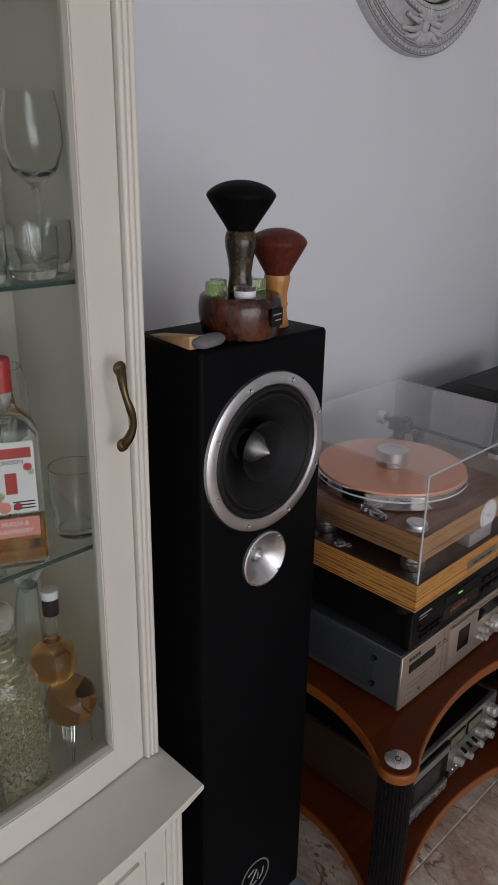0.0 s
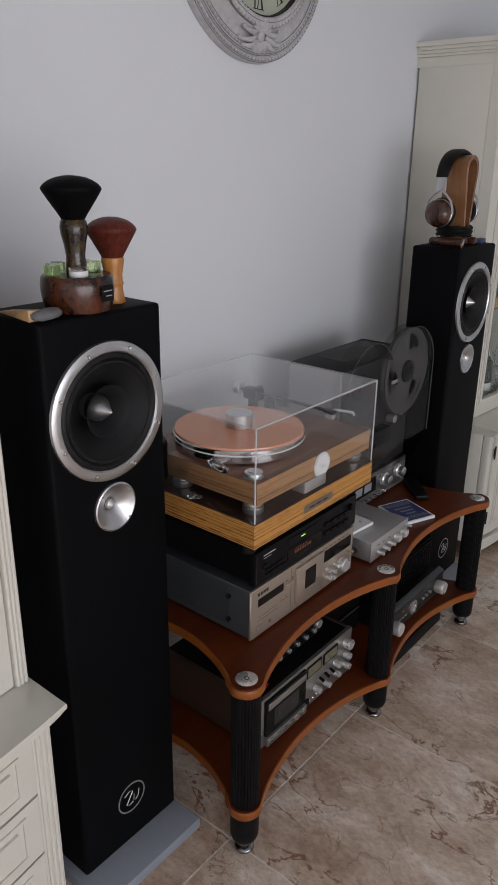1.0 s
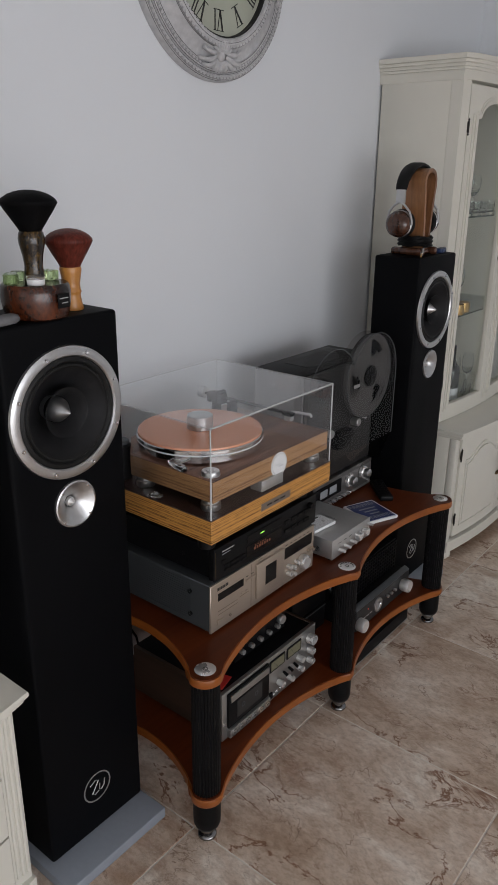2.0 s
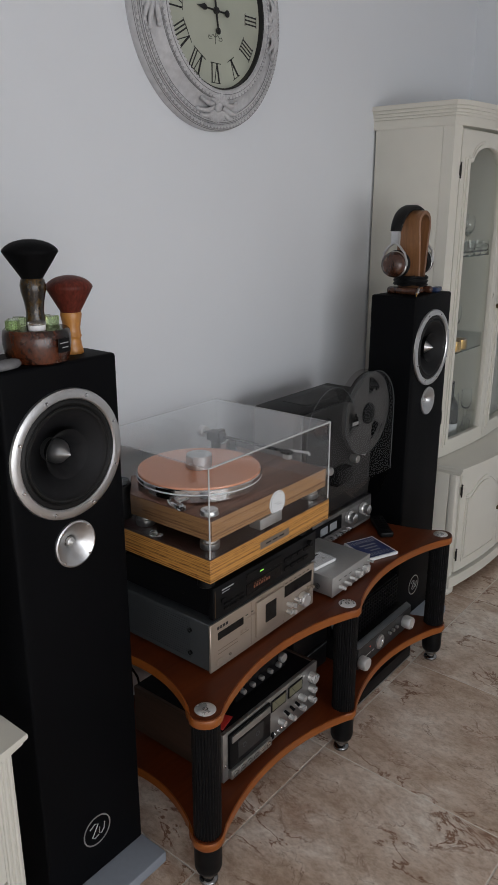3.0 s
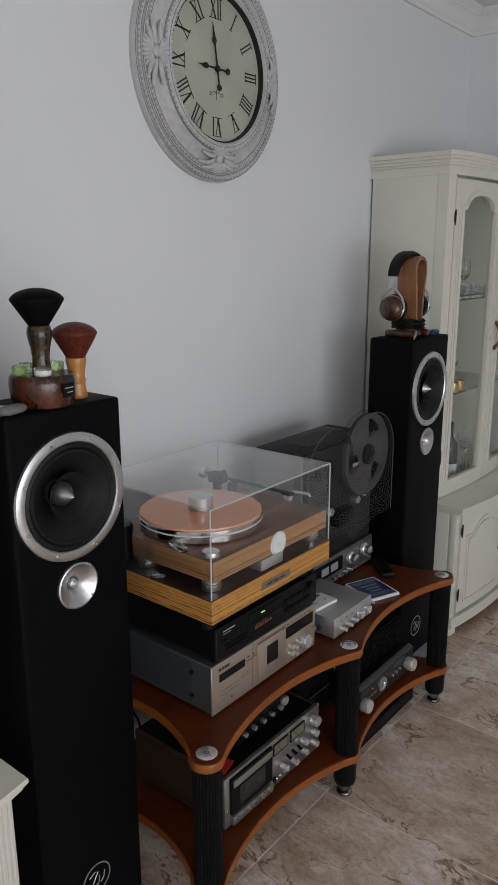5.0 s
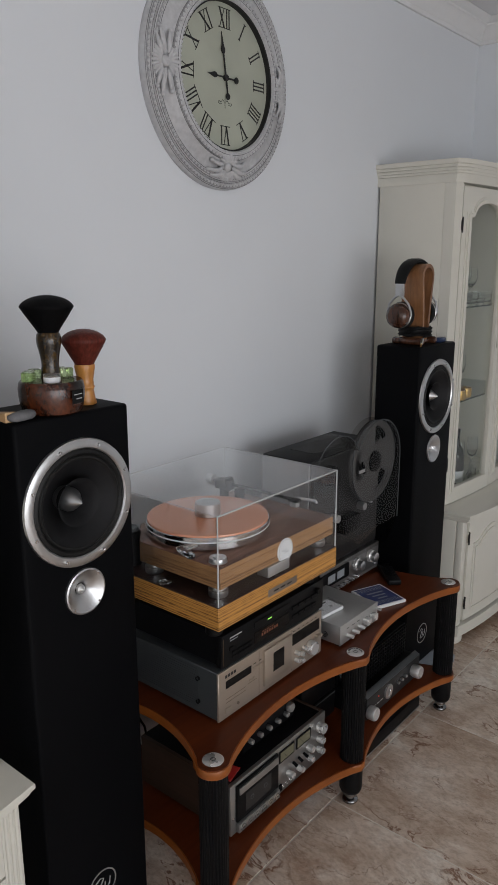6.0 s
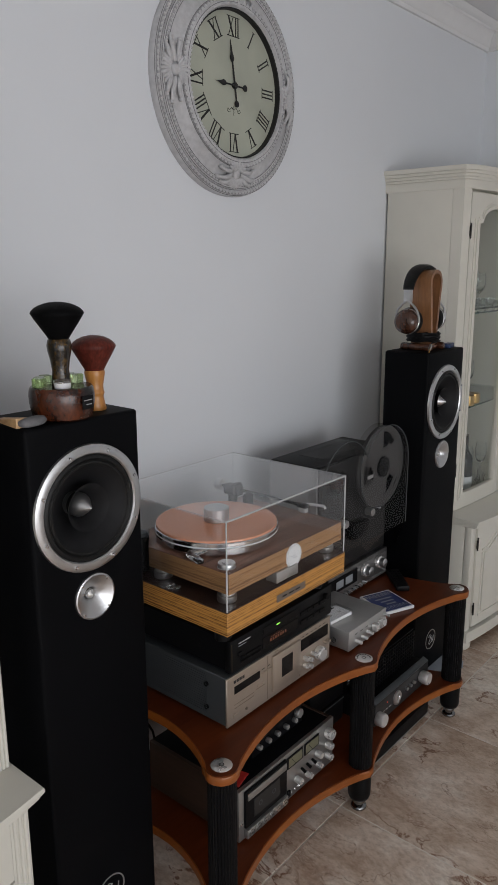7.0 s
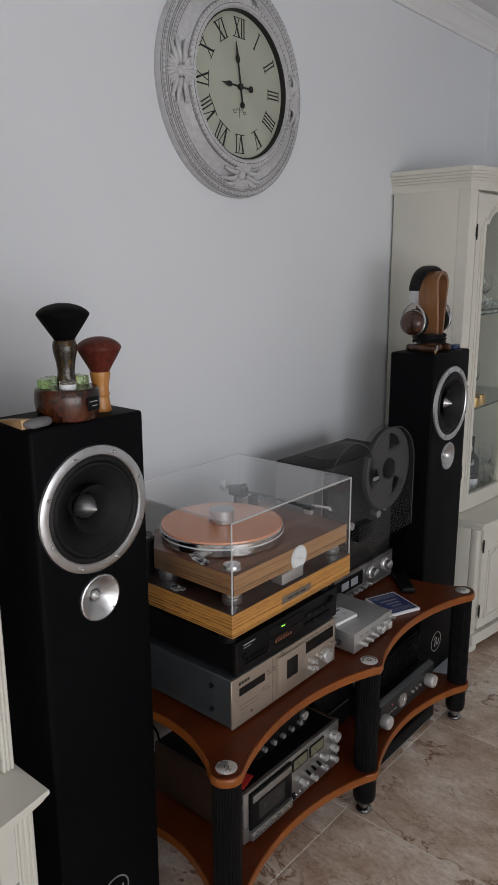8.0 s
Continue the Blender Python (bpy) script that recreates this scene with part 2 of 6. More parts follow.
WHITE = paint("white_paper", (0.78, 0.79, 0.80), 0.5, spread=0.03)
GREY_INK = paint("grey_ink", (0.30, 0.32, 0.34), 0.5, relief=0)
PALE_INK = paint("pale_ink", (0.42, 0.42, 0.42), 0.5, relief=0)
BLUE_PRINT = paint("blue_print", (0.02, 0.035, 0.14), 0.35, spread=0.4, scale=40)
RED = paint("red_plastic", (0.45, 0.03, 0.025), 0.35)
PINK = paint("pink_label", (0.72, 0.27, 0.22), 0.45)
BLUE = paint("blue_plastic", (0.015, 0.035, 0.10), 0.4)
GOLD = paint("gold_lustre", (0.55, 0.33, 0.10), 0.3, 0.6)
DISPLAY = paint("display_glass", (0.004, 0.004, 0.005), 0.12, spread=0.1, relief=0, spec=0.2)
AMBER_LED = glow("amber_digits", (1.0, 0.25, 0.05), 0.12)
GREEN_LED = glow("green_led", (0.35, 1.0, 0.1), 1.6)
RED_LED = glow("red_led", (1.0, 0.08, 0.05), 0.7)
METER = glow("meter_paper", (0.75, 0.7, 0.4), 0.1)
ACRYLIC = clear("clear_acrylic", (0.985, 0.99, 0.99), 0.02)
# opaque pale paint for the glint along the clear cover's edges
EDGE_GLINT = paint("edge_glint_paint", (0.5, 0.515, 0.52), 0.15, spread=0.05, relief=0)
CLEAR_PLASTIC = glassy("clear_plastic", (0.95, 0.96, 0.96), 0.06)
PANE = clear("window_glass", (0.93, 0.95, 0.94), 0.01)
SHELF_GLASS = clear("shelf_glass", (0.93, 0.965, 0.95), 0.02, shine=0.5)
SHELF_EDGE = paint("green_glass_edge", (0.02, 0.06, 0.05), 0.15, relief=0)
SMOKE = clear("smoked_plastic", (0.80, 0.79, 0.785), 0.03, shine=0.4)
RECORDER_SIDE = paint("grey_case_paint", (0.27, 0.268, 0.272), 0.5, spread=0.05, scale=80)
TRANSPORT = paint("dark_grey_panel", (0.020, 0.0195, 0.0195), 0.4, spread=0.1, scale=80, spec=0.4)
PANEL_GREY = paint("grey_panel_metal", (0.26, 0.255, 0.25), 0.36, 0.8, spread=0.06, scale=50, stretch=(1, 0.1, 1))
REEL_PLASTIC = paint("smoky_reel_plastic", (0.070, 0.068, 0.066), 0.32, spread=0.1, scale=20, spec=0.4)
GLASS = glassy("drinking_glass", (0.97, 0.98, 0.98), 0.01)
GLASS_GREEN = glassy("pale_green_glass", (0.82, 0.93, 0.89), 0.06, weight=0.85)
# greys for the clock frame: antique glaze together with painted crevice shade
GLAZE_SHADE_SOFT = paint("soft_grey_glaze_and_shade", (0.30, 0.30, 0.305), 0.6, spread=0.35, scale=50)
GLAZE_SHADE = paint("grey_glaze_and_shade", (0.19, 0.19, 0.195), 0.6, spread=0.4, scale=50)
AMBER = glassy("amber_spirit", (0.85, 0.42, 0.10), 0.03, 1.36)
YELLOWISH = glassy("cut_crystal_with_spirit", (0.80, 0.75, 0.52), 0.06, weight=0.9)
GREEN_GEM = glassy("green_crystal", (0.76, 0.94, 0.55), 0.1, weight=0.85)
DARK_BOTTLE = paint("dark_bottle_glass", (0.008, 0.009, 0.008), 0.1, relief=0)

# ---- building helpers ----


def part(name, bm, material, parent, label="", smooth=40):
    """Link a bmesh as one mesh object under a thing or part, with edges sharper than `smooth` degrees kept."""
    bmesh.ops.recalc_face_normals(bm, faces=bm.faces)
    me = bpy.data.meshes.new(name)
    bm.to_mesh(me)
    bm.free()
    me.materials.append(material)
    if smooth:
        me.shade_smooth()
        me.set_sharp_from_angle(angle=radians(smooth))
    ob = new(name, me)
    if parent is not None:
        ob.parent = parent
    if label:
        ob["label"] = label
    return ob


def thing(name, at, label, category, group="", kind="", turn=0):
    ob = new(name)
    ob.matrix_world = pose(*at, 0, 0, turn)
    ob.empty_display_size = 0.05
    return tagged(ob, label, category, group, kind)


def mesh():
    return bmesh.new()


def fill_holes(b, circles):
    """Give a box an open front: take out its +x face and fill round the circles (y, z, r, depth), each with a round well behind it."""
    f = max(b.faces, key=lambda q: q.normal.x * q.calc_area())
    x = f.calc_center_median().x
    edges = list(f.edges)
    bmesh.ops.delete(b, geom=[f], context="FACES_ONLY")
    for cy, cz, r, depth in circles:
        rim = [b.verts.new((x, cy + r * math.cos(2 * math.pi * i / 64), cz + r * math.sin(2 * math.pi * i / 64))) for i in range(64)]
        back = [b.verts.new((x - depth, v.co.y, v.co.z)) for v in rim]
        for i in range(64):
            j = (i + 1) % 64
            edges.append(b.edges.new((rim[i], rim[j])))
            b.faces.new((rim[i], rim[j], back[j], back[i]))
        b.faces.new(back)
    bmesh.ops.triangle_fill(b, use_beauty=True, use_dissolve=False, edges=edges)
    return b


def box(x0, x1, y0, y1, z0, z1, bevel=0.0, seg=2, bm=None):
    b = bm if bm is not None else bmesh.new()
    r = bmesh.ops.create_cube(b, size=1)
    for v in r["verts"]:
        v.co = Vector(((x0 + x1) / 2 + v.co.x * (x1 - x0), (y0 + y1) / 2 + v.co.y * (y1 - y0), (z0 + z1) / 2 + v.co.z * (z1 - z0)))
    if bevel:
        edges = list({e for v in r["verts"] for e in v.link_edges})
        bmesh.ops.bevel(b, geom=edges, offset=bevel, segments=seg, affect="EDGES", profile=0.5)
    return b


AXES = {"x": Matrix.Rotation(radians(90), 4, "Y"), "y": Matrix.Rotation(radians(-90), 4, "X"), "z": Matrix.Identity(4)}


def lathe(profile, at=(0, 0, 0), axis="z", seg=32, bm=None, arc=360):
    """Turn a profile of (radius, height) about an axis through `at`; radius 0 closes an end."""
    b = bm if bm is not None else bmesh.new()
    m = Matrix.Translation(at) @ AXES[axis]
    rings = []
    for r, hgt in profile:
        if r < 1e-6:
            rings.append([b.verts.new(m @ Vector((0, 0, hgt)))])
        else:
            rings.append([b.verts.new(m @ Vector((r * math.cos(2 * math.pi * i / seg), r * math.sin(2 * math.pi * i / seg), hgt))) for i in range(seg)])
    for a, c in zip(rings, rings[1:]):
        for i in range(seg):
            j = (i + 1) % seg
            if len(a) == 1 and len(c) == 1:
                break
            if len(a) == 1:
                b.faces.new((a[0], c[i], c[j]))
            elif len(c) == 1:
                b.faces.new((a[i], a[j], c[0]))
            else:
                b.faces.new((a[i], a[j], c[j], c[i]))
    return b


def cyl(r, h0, h1, at=(0, 0, 0), axis="z", seg=24, bevel=0.0, bm=None):
    if bevel:
        pr = [(0, h0), (r - bevel, h0), (r, h0 + bevel), (r, h1 - bevel), (r - bevel, h1), (0, h1)]
    else:
        pr = [(0, h0), (r, h0), (r, h1), (0, h1)]
    return lathe(pr, at, axis, seg, bm)


def loop_ring(r0, r1, h0, h1, at, axis="x", seg=48):
    """A flat ring with thickness."""
    pr = [(r0, h0), (r1, h0), (r1, h1), (r0, h1), (r0, h0)]
    return lathe(pr, at, axis, seg)


def tube(points, r, seg=8, bm=None):
    """A round rod along a line of points; r is one radius or one for each point."""
    b = bm if bm is not None else bmesh.new()
    pts = [Vector(p) for p in points]
    rs = r if isinstance(r, (list, tuple)) else [r] * len(pts)
    rings = []
    side = None
    for i, p in enumerate(pts):
        d = (pts[min(i + 1, len(pts) - 1)] - pts[max(i - 1, 0)]).normalized()
        if side is None:
            side = d.cross(Vector((0, 0, 1)) if abs(d.z) < 0.9 else Vector((1, 0, 0))).normalized()
        else:
            side = (side - d * side.dot(d)).normalized()
        up = d.cross(side)
        rings.append([b.verts.new(p + rs[i] * (math.cos(2 * math.pi * k / seg) * side + math.sin(2 * math.pi * k / seg) * up)) for k in range(seg)])
    for a, c in zip(rings, rings[1:]):
        for k in range(seg):
            b.faces.new((a[k], a[(k + 1) % seg], c[(k + 1) % seg], c[k]))
    b.faces.new(rings[0])
    b.faces.new(rings[-1][::-1])
    return b


def prism(outline, z0, z1, bevel=0.0, bm=None):
    """A flat plate of any outline (x, y), from z0 to z1."""
    b = bm if bm is not None else bmesh.new()
    lo = [b.verts.new((x, y, z0)) for x, y in outline]
    hi = [b.verts.new((x, y, z1)) for x, y in outline]
    k = len(outline)
    f0, f1 = b.faces.new(lo[::-1]), b.faces.new(hi)
    for i in range(k):
        b.faces.new((lo[i], lo[(i + 1) % k], hi[(i + 1) % k], hi[i]))
    if bevel:
        bmesh.ops.bevel(b, geom=list(f0.edges) + list(f1.edges), offset=bevel, segments=2, affect="EDGES", profile=0.5)
    return b


def moved(bm, m):
    bmesh.ops.transform(bm, matrix=m, verts=bm.verts)
    return bm


def strip(y0, y1, z0, z1, front, thick, n=10, bm=None):
    """A board across the width whose front follows front(y); z0 and z1 may be functions of y."""
    b = bm if bm is not None else bmesh.new()
    lo = z0 if callable(z0) else (lambda y: z0)
    hi = z1 if callable(z1) else (lambda y: z1)
    cols = []
    for i in range(n + 1):
        y = y0 + (y1 - y0) * i / n
        x = front(y)
        cols.append([b.verts.new(p) for p in ((x - thick, y, lo(y)), (x, y, lo(y)), (x, y, hi(y)), (x - thick, y, hi(y)))])
    for a, c in zip(cols, cols[1:]):
        for k in range(4):
            b.faces.new((a[k], a[(k + 1) % 4], c[(k + 1) % 4], c[k]))
    b.faces.new(cols[0])
    b.faces.new(cols[-1][::-1])
    return b


def soften(bm, width=0.003, angle=35):
    """Round off the sharp edges."""
    edges = [e for e in bm.edges if len(e.link_faces) == 2 and e.calc_face_angle(0) > radians(angle)]
    bmesh.ops.bevel(bm, geom=edges, offset=width, segments=2, affect="EDGES", profile=0.5, clamp_overlap=True)
    return bm


def writing(text, size, m, material, parent, name="lettering", depth=0.0004, align="CENTER", shear=0.0):
    """Raised letters in the built-in font; they lie in the x-y plane of m."""
    cu = bpy.data.curves.new(name, "FONT")
    cu.body, cu.size, cu.extrude, cu.align_x, cu.align_y, cu.shear = text, size, depth, align, "CENTER", shear
    tmp = bpy.data.objects.new(name, cu)
    scene.collection.objects.link(tmp)
    me = bpy.data.meshes.new_from_object(tmp.evaluated_get(bpy.context.evaluated_depsgraph_get()))
    bpy.data.objects.remove(tmp)
    bpy.data.curves.remove(cu)
    me.transform(m)
    me.materials.clear()
    me.materials.append(material)
    ob = new(name, me)
    ob.parent = parent
    return ob


# letters on a face that looks along +x: text runs along +y, up is +z
FACE_X = Matrix(((0, 0, 1, 0), (1, 0, 0, 0), (0, 1, 0, 0), (0, 0, 0, 1)))


def on_face(x, y, z):
    return Matrix.Translation((x, y, z)) @ FACE_X


# ---- the room ----


def setting(name, bm, material, label="", smooth=0):
    return tagged(part(name, bm, material, None, label, smooth), label, kind="structure")


setting("wall_west", box(WEST - 0.15, WEST, SOUTH - 0.15, NORTH + 0.15, -0.1, TOP), WALL, "pale grey painted plaster wall")
setting("wall_north", box(WEST, EAST + 0.15, NORTH, NORTH + 0.15, -0.1, TOP), WALL, "pale grey painted plaster wall")
# south and east walls are unseen: added to close the room, openings assumed
south = box(WEST, -0.4, SOUTH - 0.15, SOUTH, -0.1, TOP)
for x0, x1, z0, z1 in ((1.5, EAST + 0.15, -0.1, TOP), (-0.4, 1.5, -0.1, 0.4), (-0.4, 1.5, 2.3, TOP)):
    box(x0, x1, SOUTH - 0.15, SOUTH, z0, z1, bm=south)
setting("wall_south", south, WALL, "pale grey painted plaster wall")
east = box(EAST, EAST + 0.15, SOUTH, -2.35, -0.1, TOP)
for y0, y1, z0, z1 in ((1.65, NORTH, -0.1, TOP), (-2.35, 1.65, -0.1, 0.25), (-2.35, 1.65, 1.95, TOP)):
    box(EAST, EAST + 0.15, y0, y1, z0, z1, bm=east)
setting("wall_east", east, WALL, "pale grey painted plaster wall")
setting("ceiling", box(WEST - 0.15, EAST + 0.15, SOUTH - 0.15, NORTH + 0.15, TOP, TOP + 0.15), CEIL, "white painted ceiling")


def cornice(name, length, m):
    """Moulded plaster coving: two coves and two small steps, swept along the wall."""
    prof = [(0, 0), (0.012, 0), (0.016, 0.008), (0.016, 0.014), (0.022, 0.02), (0.026, 0.034), (0.036, 0.052), (0.052, 0.066), (0.058, 0.068), (0.060, 0.076),
            (0.070, 0.080), (0.082, 0.090), (0.088, 0.098), (0, 0.098)]
    b = mesh()
    ends = []
    for y in (0, length):
        ends.append([b.verts.new((x, y + (-x if y else x), z)) for x, z in prof])
    k = len(prof)
    for i in range(k):
        b.faces.new((ends[0][i], ends[0][(i + 1) % k], ends[1][(i + 1) % k], ends[1][i]))
    moved(b, m)
    return setting(name, b, CORNICE, "moulded white plaster cornice", 30)


cornice("cornice", NORTH - SOUTH, pose(WEST, SOUTH, TOP - 0.1))
cornice("cornice", EAST - WEST, pose(WEST, NORTH, TOP - 0.1, 0, 0, -90))


# ---- display cabinets ----
HW, BOW = 0.455, 0.034


def bowed(base, bow=BOW):
    return lambda y: base + bow * (1 - (y / HW) ** 2)


def handle(parent, x, y, z, length=0.112, flat=False):
    """Curved antique-brass pull with leaf ends; upright, or lying for a drawer."""
    pts, rad = [], []
    for i in range(15):
        u = i / 14
        s = math.sin(math.pi * u)
        bend = 0.006 * math.sin(2 * math.pi * u)
        pts.append((x + 0.004 + 0.019 * s ** 0.7, y + (0 if flat else 0.002 * s + bend), z + (u - 0.5) * length))
        rad.append(0.0040 + 0.0034 * abs(math.cos(math.pi * u)) ** 3 + 0.0022 * math.exp(-((u - 0.5) / 0.13) ** 2))
    if flat:
        pts = [(p[0], y + (p[2] - z), z - 0.012 * math.sin(math.pi * i / 14)) for i, p in enumerate(pts)]
    b = tube(pts, rad, 10)
    ends = ((0, -length / 2), (0, length / 2)) if not flat else ((-length / 2, 0), (length / 2, 0))
    for dy, dz in ends:
        lathe([(0, -0.002), (0.0085, 0), (0.0105, 0.004), (0.007, 0.009), (0, 0.011)], (x, y + dy, z + dz), "x", 12, b)
    return part("handle", b, BRASS, parent, "curved antique brass handle")


def hinge(parent, x, y, z):
    b = cyl(0.0035, -0.022, 0.022, (x, y, z), "z", 10)
    for dz in (-0.026, 0.026):
        lathe([(0, -0.005), (0.0045, 0), (0, 0.005)], (x, y, z + dz), "z", 10, b)
    box(x - 0.004, x, y - 0.005, y + 0.005, z - 0.018, z + 0.018, bm=b)
    return part("hinge", b, IRON, parent, "dark metal hinge")


def door_mesh(y0, y1, st):
    z0, z1 = 0.618, 1.925
    f = bowed(0.355)
    ym, half = (y0 + y1) / 2, (y1 - y0) / 2 - st

    def arch(y):
        u = abs(y - ym) / half
        return 1.815 + (0.062 * (1 - (u / 0.82) ** 2) ** 0.5 if u < 0.82 else 0.0) * 0.95

    b = strip(y0, y0 + st, z0, z1, f, 0.022, 3)
    strip(y1 - st, y1, z0, z1, f, 0.022, 3, b)
    strip(y0 + st, y1 - st, z0, z0 + 0.068, f, 0.022, 8, b)
    strip(y0 + st, y1 - st, arch, z1, f, 0.022, 28, b)
    # stepped, rounded moulding round the opening
    beads = []
    for rise, wide, lip in ((0.003, 0.026, 0.001), (0.0075, 0.015, 0.0025), (0.0045, 0.006, 0.004)):
        g = bowed(0.355 + rise)
        for a, c in ((y0 + st - wide, y0 + st + lip), (y1 - st - lip, y1 - st + wide)):
            beads.append(strip(a, c, z0 + 0.068 - wide, 1.815 + wide * 0.5, g, 0.012 + rise * 0.3, 2))
        beads.append(strip(y0 + st + lip, y1 - st - lip, z0 + 0.068 - wide, z0 + 0.068 + lip, g, 0.012 + rise * 0.3, 8))
        beads.append(strip(y0 + st + lip, y1 - st - lip, lambda y: arch(y) - lip, lambda y: arch(y) + wide * 0.8, g, 0.012 + rise * 0.3, 28))
    return b, beads, arch, ym, half, f


def display_cabinet(at, label, lower, handles, flush):
    cab = thing("display_cabinet", at, label, "display cabinet", "pair of display cabinets")
    uw = 0.447
    dp = 0.0 if flush else 0.026  # the second cabinet's lower half is deeper
    part("side_panel", box(0.01, 0.299, -uw, -uw + 0.018, 0.61, 1.95, 0.002), CREAM, cab)
    part("side_panel", box(0.01, 0.299, uw - 0.018, uw, 0.61, 1.95, 0.002), CREAM, cab)
    part("back_panel", box(0.004, 0.014, -uw + 0.018, uw - 0.018, 0.61, 1.95), CREAM_IN, cab)
    part("top_board", box(0.012, 0.33, -uw + 0.018, uw - 0.018, 1.925, 1.945), CREAM_IN, cab)
    part("bottom_board", box(0.016, 0.33, -uw + 0.02, uw - 0.02, 0.612, 0.626), CREAM_IN, cab)
    # corner strips, fluted or plain
    for s in (-1, 1):
        if flush:
            p = box(0.30, 0.364, min(s * uw, s * (uw - 0.028)), max(s * uw, s * (uw - 0.028)), 0.6155, 1.945, 0.002)
            p = part("pilaster", p, CREAM, cab, "fluted corner strip")
            for k in range(3):
                part("flute", cyl(0.0046, 0.617, 1.938, (0.3645, s * (uw - 0.005 - 0.009 * k), 0), "z", 10), CREAM, p)
            continue
        p = prism([(0.30, s * uw), (0.346, s * uw), (0.360, s * (uw - 0.036)), (0.30, s * (uw - 0.036))], 0.6155, 1.945)
        part("pilaster", soften(p, 0.003), CREAM, cab, "plain corner strip")
    # crown moulding in steps
    b = mesh()
    for z0, z1, o in ((1.938, 1.972, 0.002), (1.972, 1.982, 0.006), (1.982, 1.994, 0.010), (1.994, 2.006, 0.015), (2.006, 2.024, 0.020)):
        fr = bowed(0.356 + o)
        outline = [(0.0, -uw - o), (0.344 + o * 0.6, -uw - o)] + [(fr(y), y) for y in [-0.411 + 0.822 * i / 16 for i in range(17)]] + [(0.344 + o * 0.6, uw + o), (0.0, uw + o)]
        prism(outline, z0, z1, 0.002, b)
    part("crown", b, CREAM, cab)
    # counter with rounded nose
    for z0, z1, o in ((0.574, 0.586, 0.006), (0.586, 0.600, 0.018), (0.600, 0.615, 0.026)):
        outline = [(0.0, -0.430 - o - dp * 0.3)] + [(bowed(0.452 + o + dp, 0.045)(y), y * (0.430 + o + dp * 0.3) / HW) for y in [-HW + 2 * HW * i / 20 for i in range(21)]] + [(0.0, 0.430 + o + dp * 0.3)]
        layer = prism(outline, z0, z1, 0.004)
        if z1 == 0.615:
            part("counter", layer, CREAM, cab, "bowed counter with rounded edge")
        else:
            part("counter_moulding", layer, CREAM, cab)
    # lower carcass
    lf = bowed(0.436 + dp, 0.045)
    part("lower_side", box(0.01, 0.409 + dp, -0.436, -0.416, 0.07, 0.574, 0.002), CREAM, cab)
    part("lower_side", box(0.01, 0.409 + dp, 0.416, 0.436, 0.07, 0.574, 0.002), CREAM, cab)
    for s in (-1, 1):
        b = box(0.41 + dp, 0.442 + dp, min(s * 0.436, s * 0.392), max(s * 0.436, s * 0.392), 0.07, 0.574, 0.002 if flush else 0.006)
        p = part("lower_pilaster", b, CREAM, cab, "fluted corner strip" if flush else "plain corner strip")
        for k in range(3 if flush else 0):
            part("flute", cyl(0.0046, 0.12, 0.572, (0.4425, s * (0.427 - 0.0125 * k), 0), "z", 10), CREAM, p)
    part("skirt", strip(-0.44, 0.44, 0.045, 0.095, bowed(0.448 + dp, 0.045), 0.03, 16), CREAM, cab)
    part("carcass", box(0.012, 0.40, -0.414, 0.414, 0.075, 0.572), CREAM_IN, cab)
    for s in (-1, 1):
        for x in (0.06, 0.41 + dp):
            part("bun_foot", lathe([(0, 0), (0.030, 0), (0.040, 0.012), (0.042, 0.026), (0.034, 0.04), (0.026, 0.047), (0, 0.047)], (x, s * 0.40, 0), "z", 24), CREAM, cab)
    if lower == "doors":
        for y0, y1 in ((-0.388, -0.002), (0.002, 0.388)):
            d = part("lower_door", soften(strip(y0, y1, 0.105, 0.564, lf, 0.02, 12), 0.003), CREAM, cab)
            ym, hf = (y0 + y1) / 2, (y1 - y0) / 2 - 0.055
            top = lambda y, o=0.0: 0.44 + o + 0.055 * math.cos(min(1, abs(y - ym) / (hf * 0.85)) * math.pi / 2)
            part("raised_panel", soften(strip(ym - hf, ym + hf, 0.165, top, lambda y: lf(y) + 0.006, 0.01, 20), 0.005, 50), CREAM, d)
            fr = strip(ym - hf - 0.014, ym - hf - 0.006, 0.15, 0.445, lambda y: lf(y) + 0.004, 0.008, 2)
            strip(ym + hf + 0.006, ym + hf + 0.014, 0.15, 0.445, lambda y: lf(y) + 0.004, 0.008, 2, fr)
            strip(ym - hf - 0.014, ym + hf + 0.014, 0.145, 0.154, lambda y: lf(y) + 0.004, 0.008, 10, fr)
            strip(ym - hf - 0.014, ym + hf + 0.014, lambda y: top(y, 0.012), lambda y: top(y, 0.021), lambda y: lf(y) + 0.004, 0.008, 24, fr)
            part("panel_moulding", fr, CREAM, d)
            yh = y0 if y0 < -0.1 else y1
            for z in (0.19, 0.49):
                hinge(d, lf(yh) + 0.003, yh, z)
            handle(d, lf(0.03) + 0.001, 0.03 if y0 > -0.1 else -0.03, 0.36, 0.10)
    else:
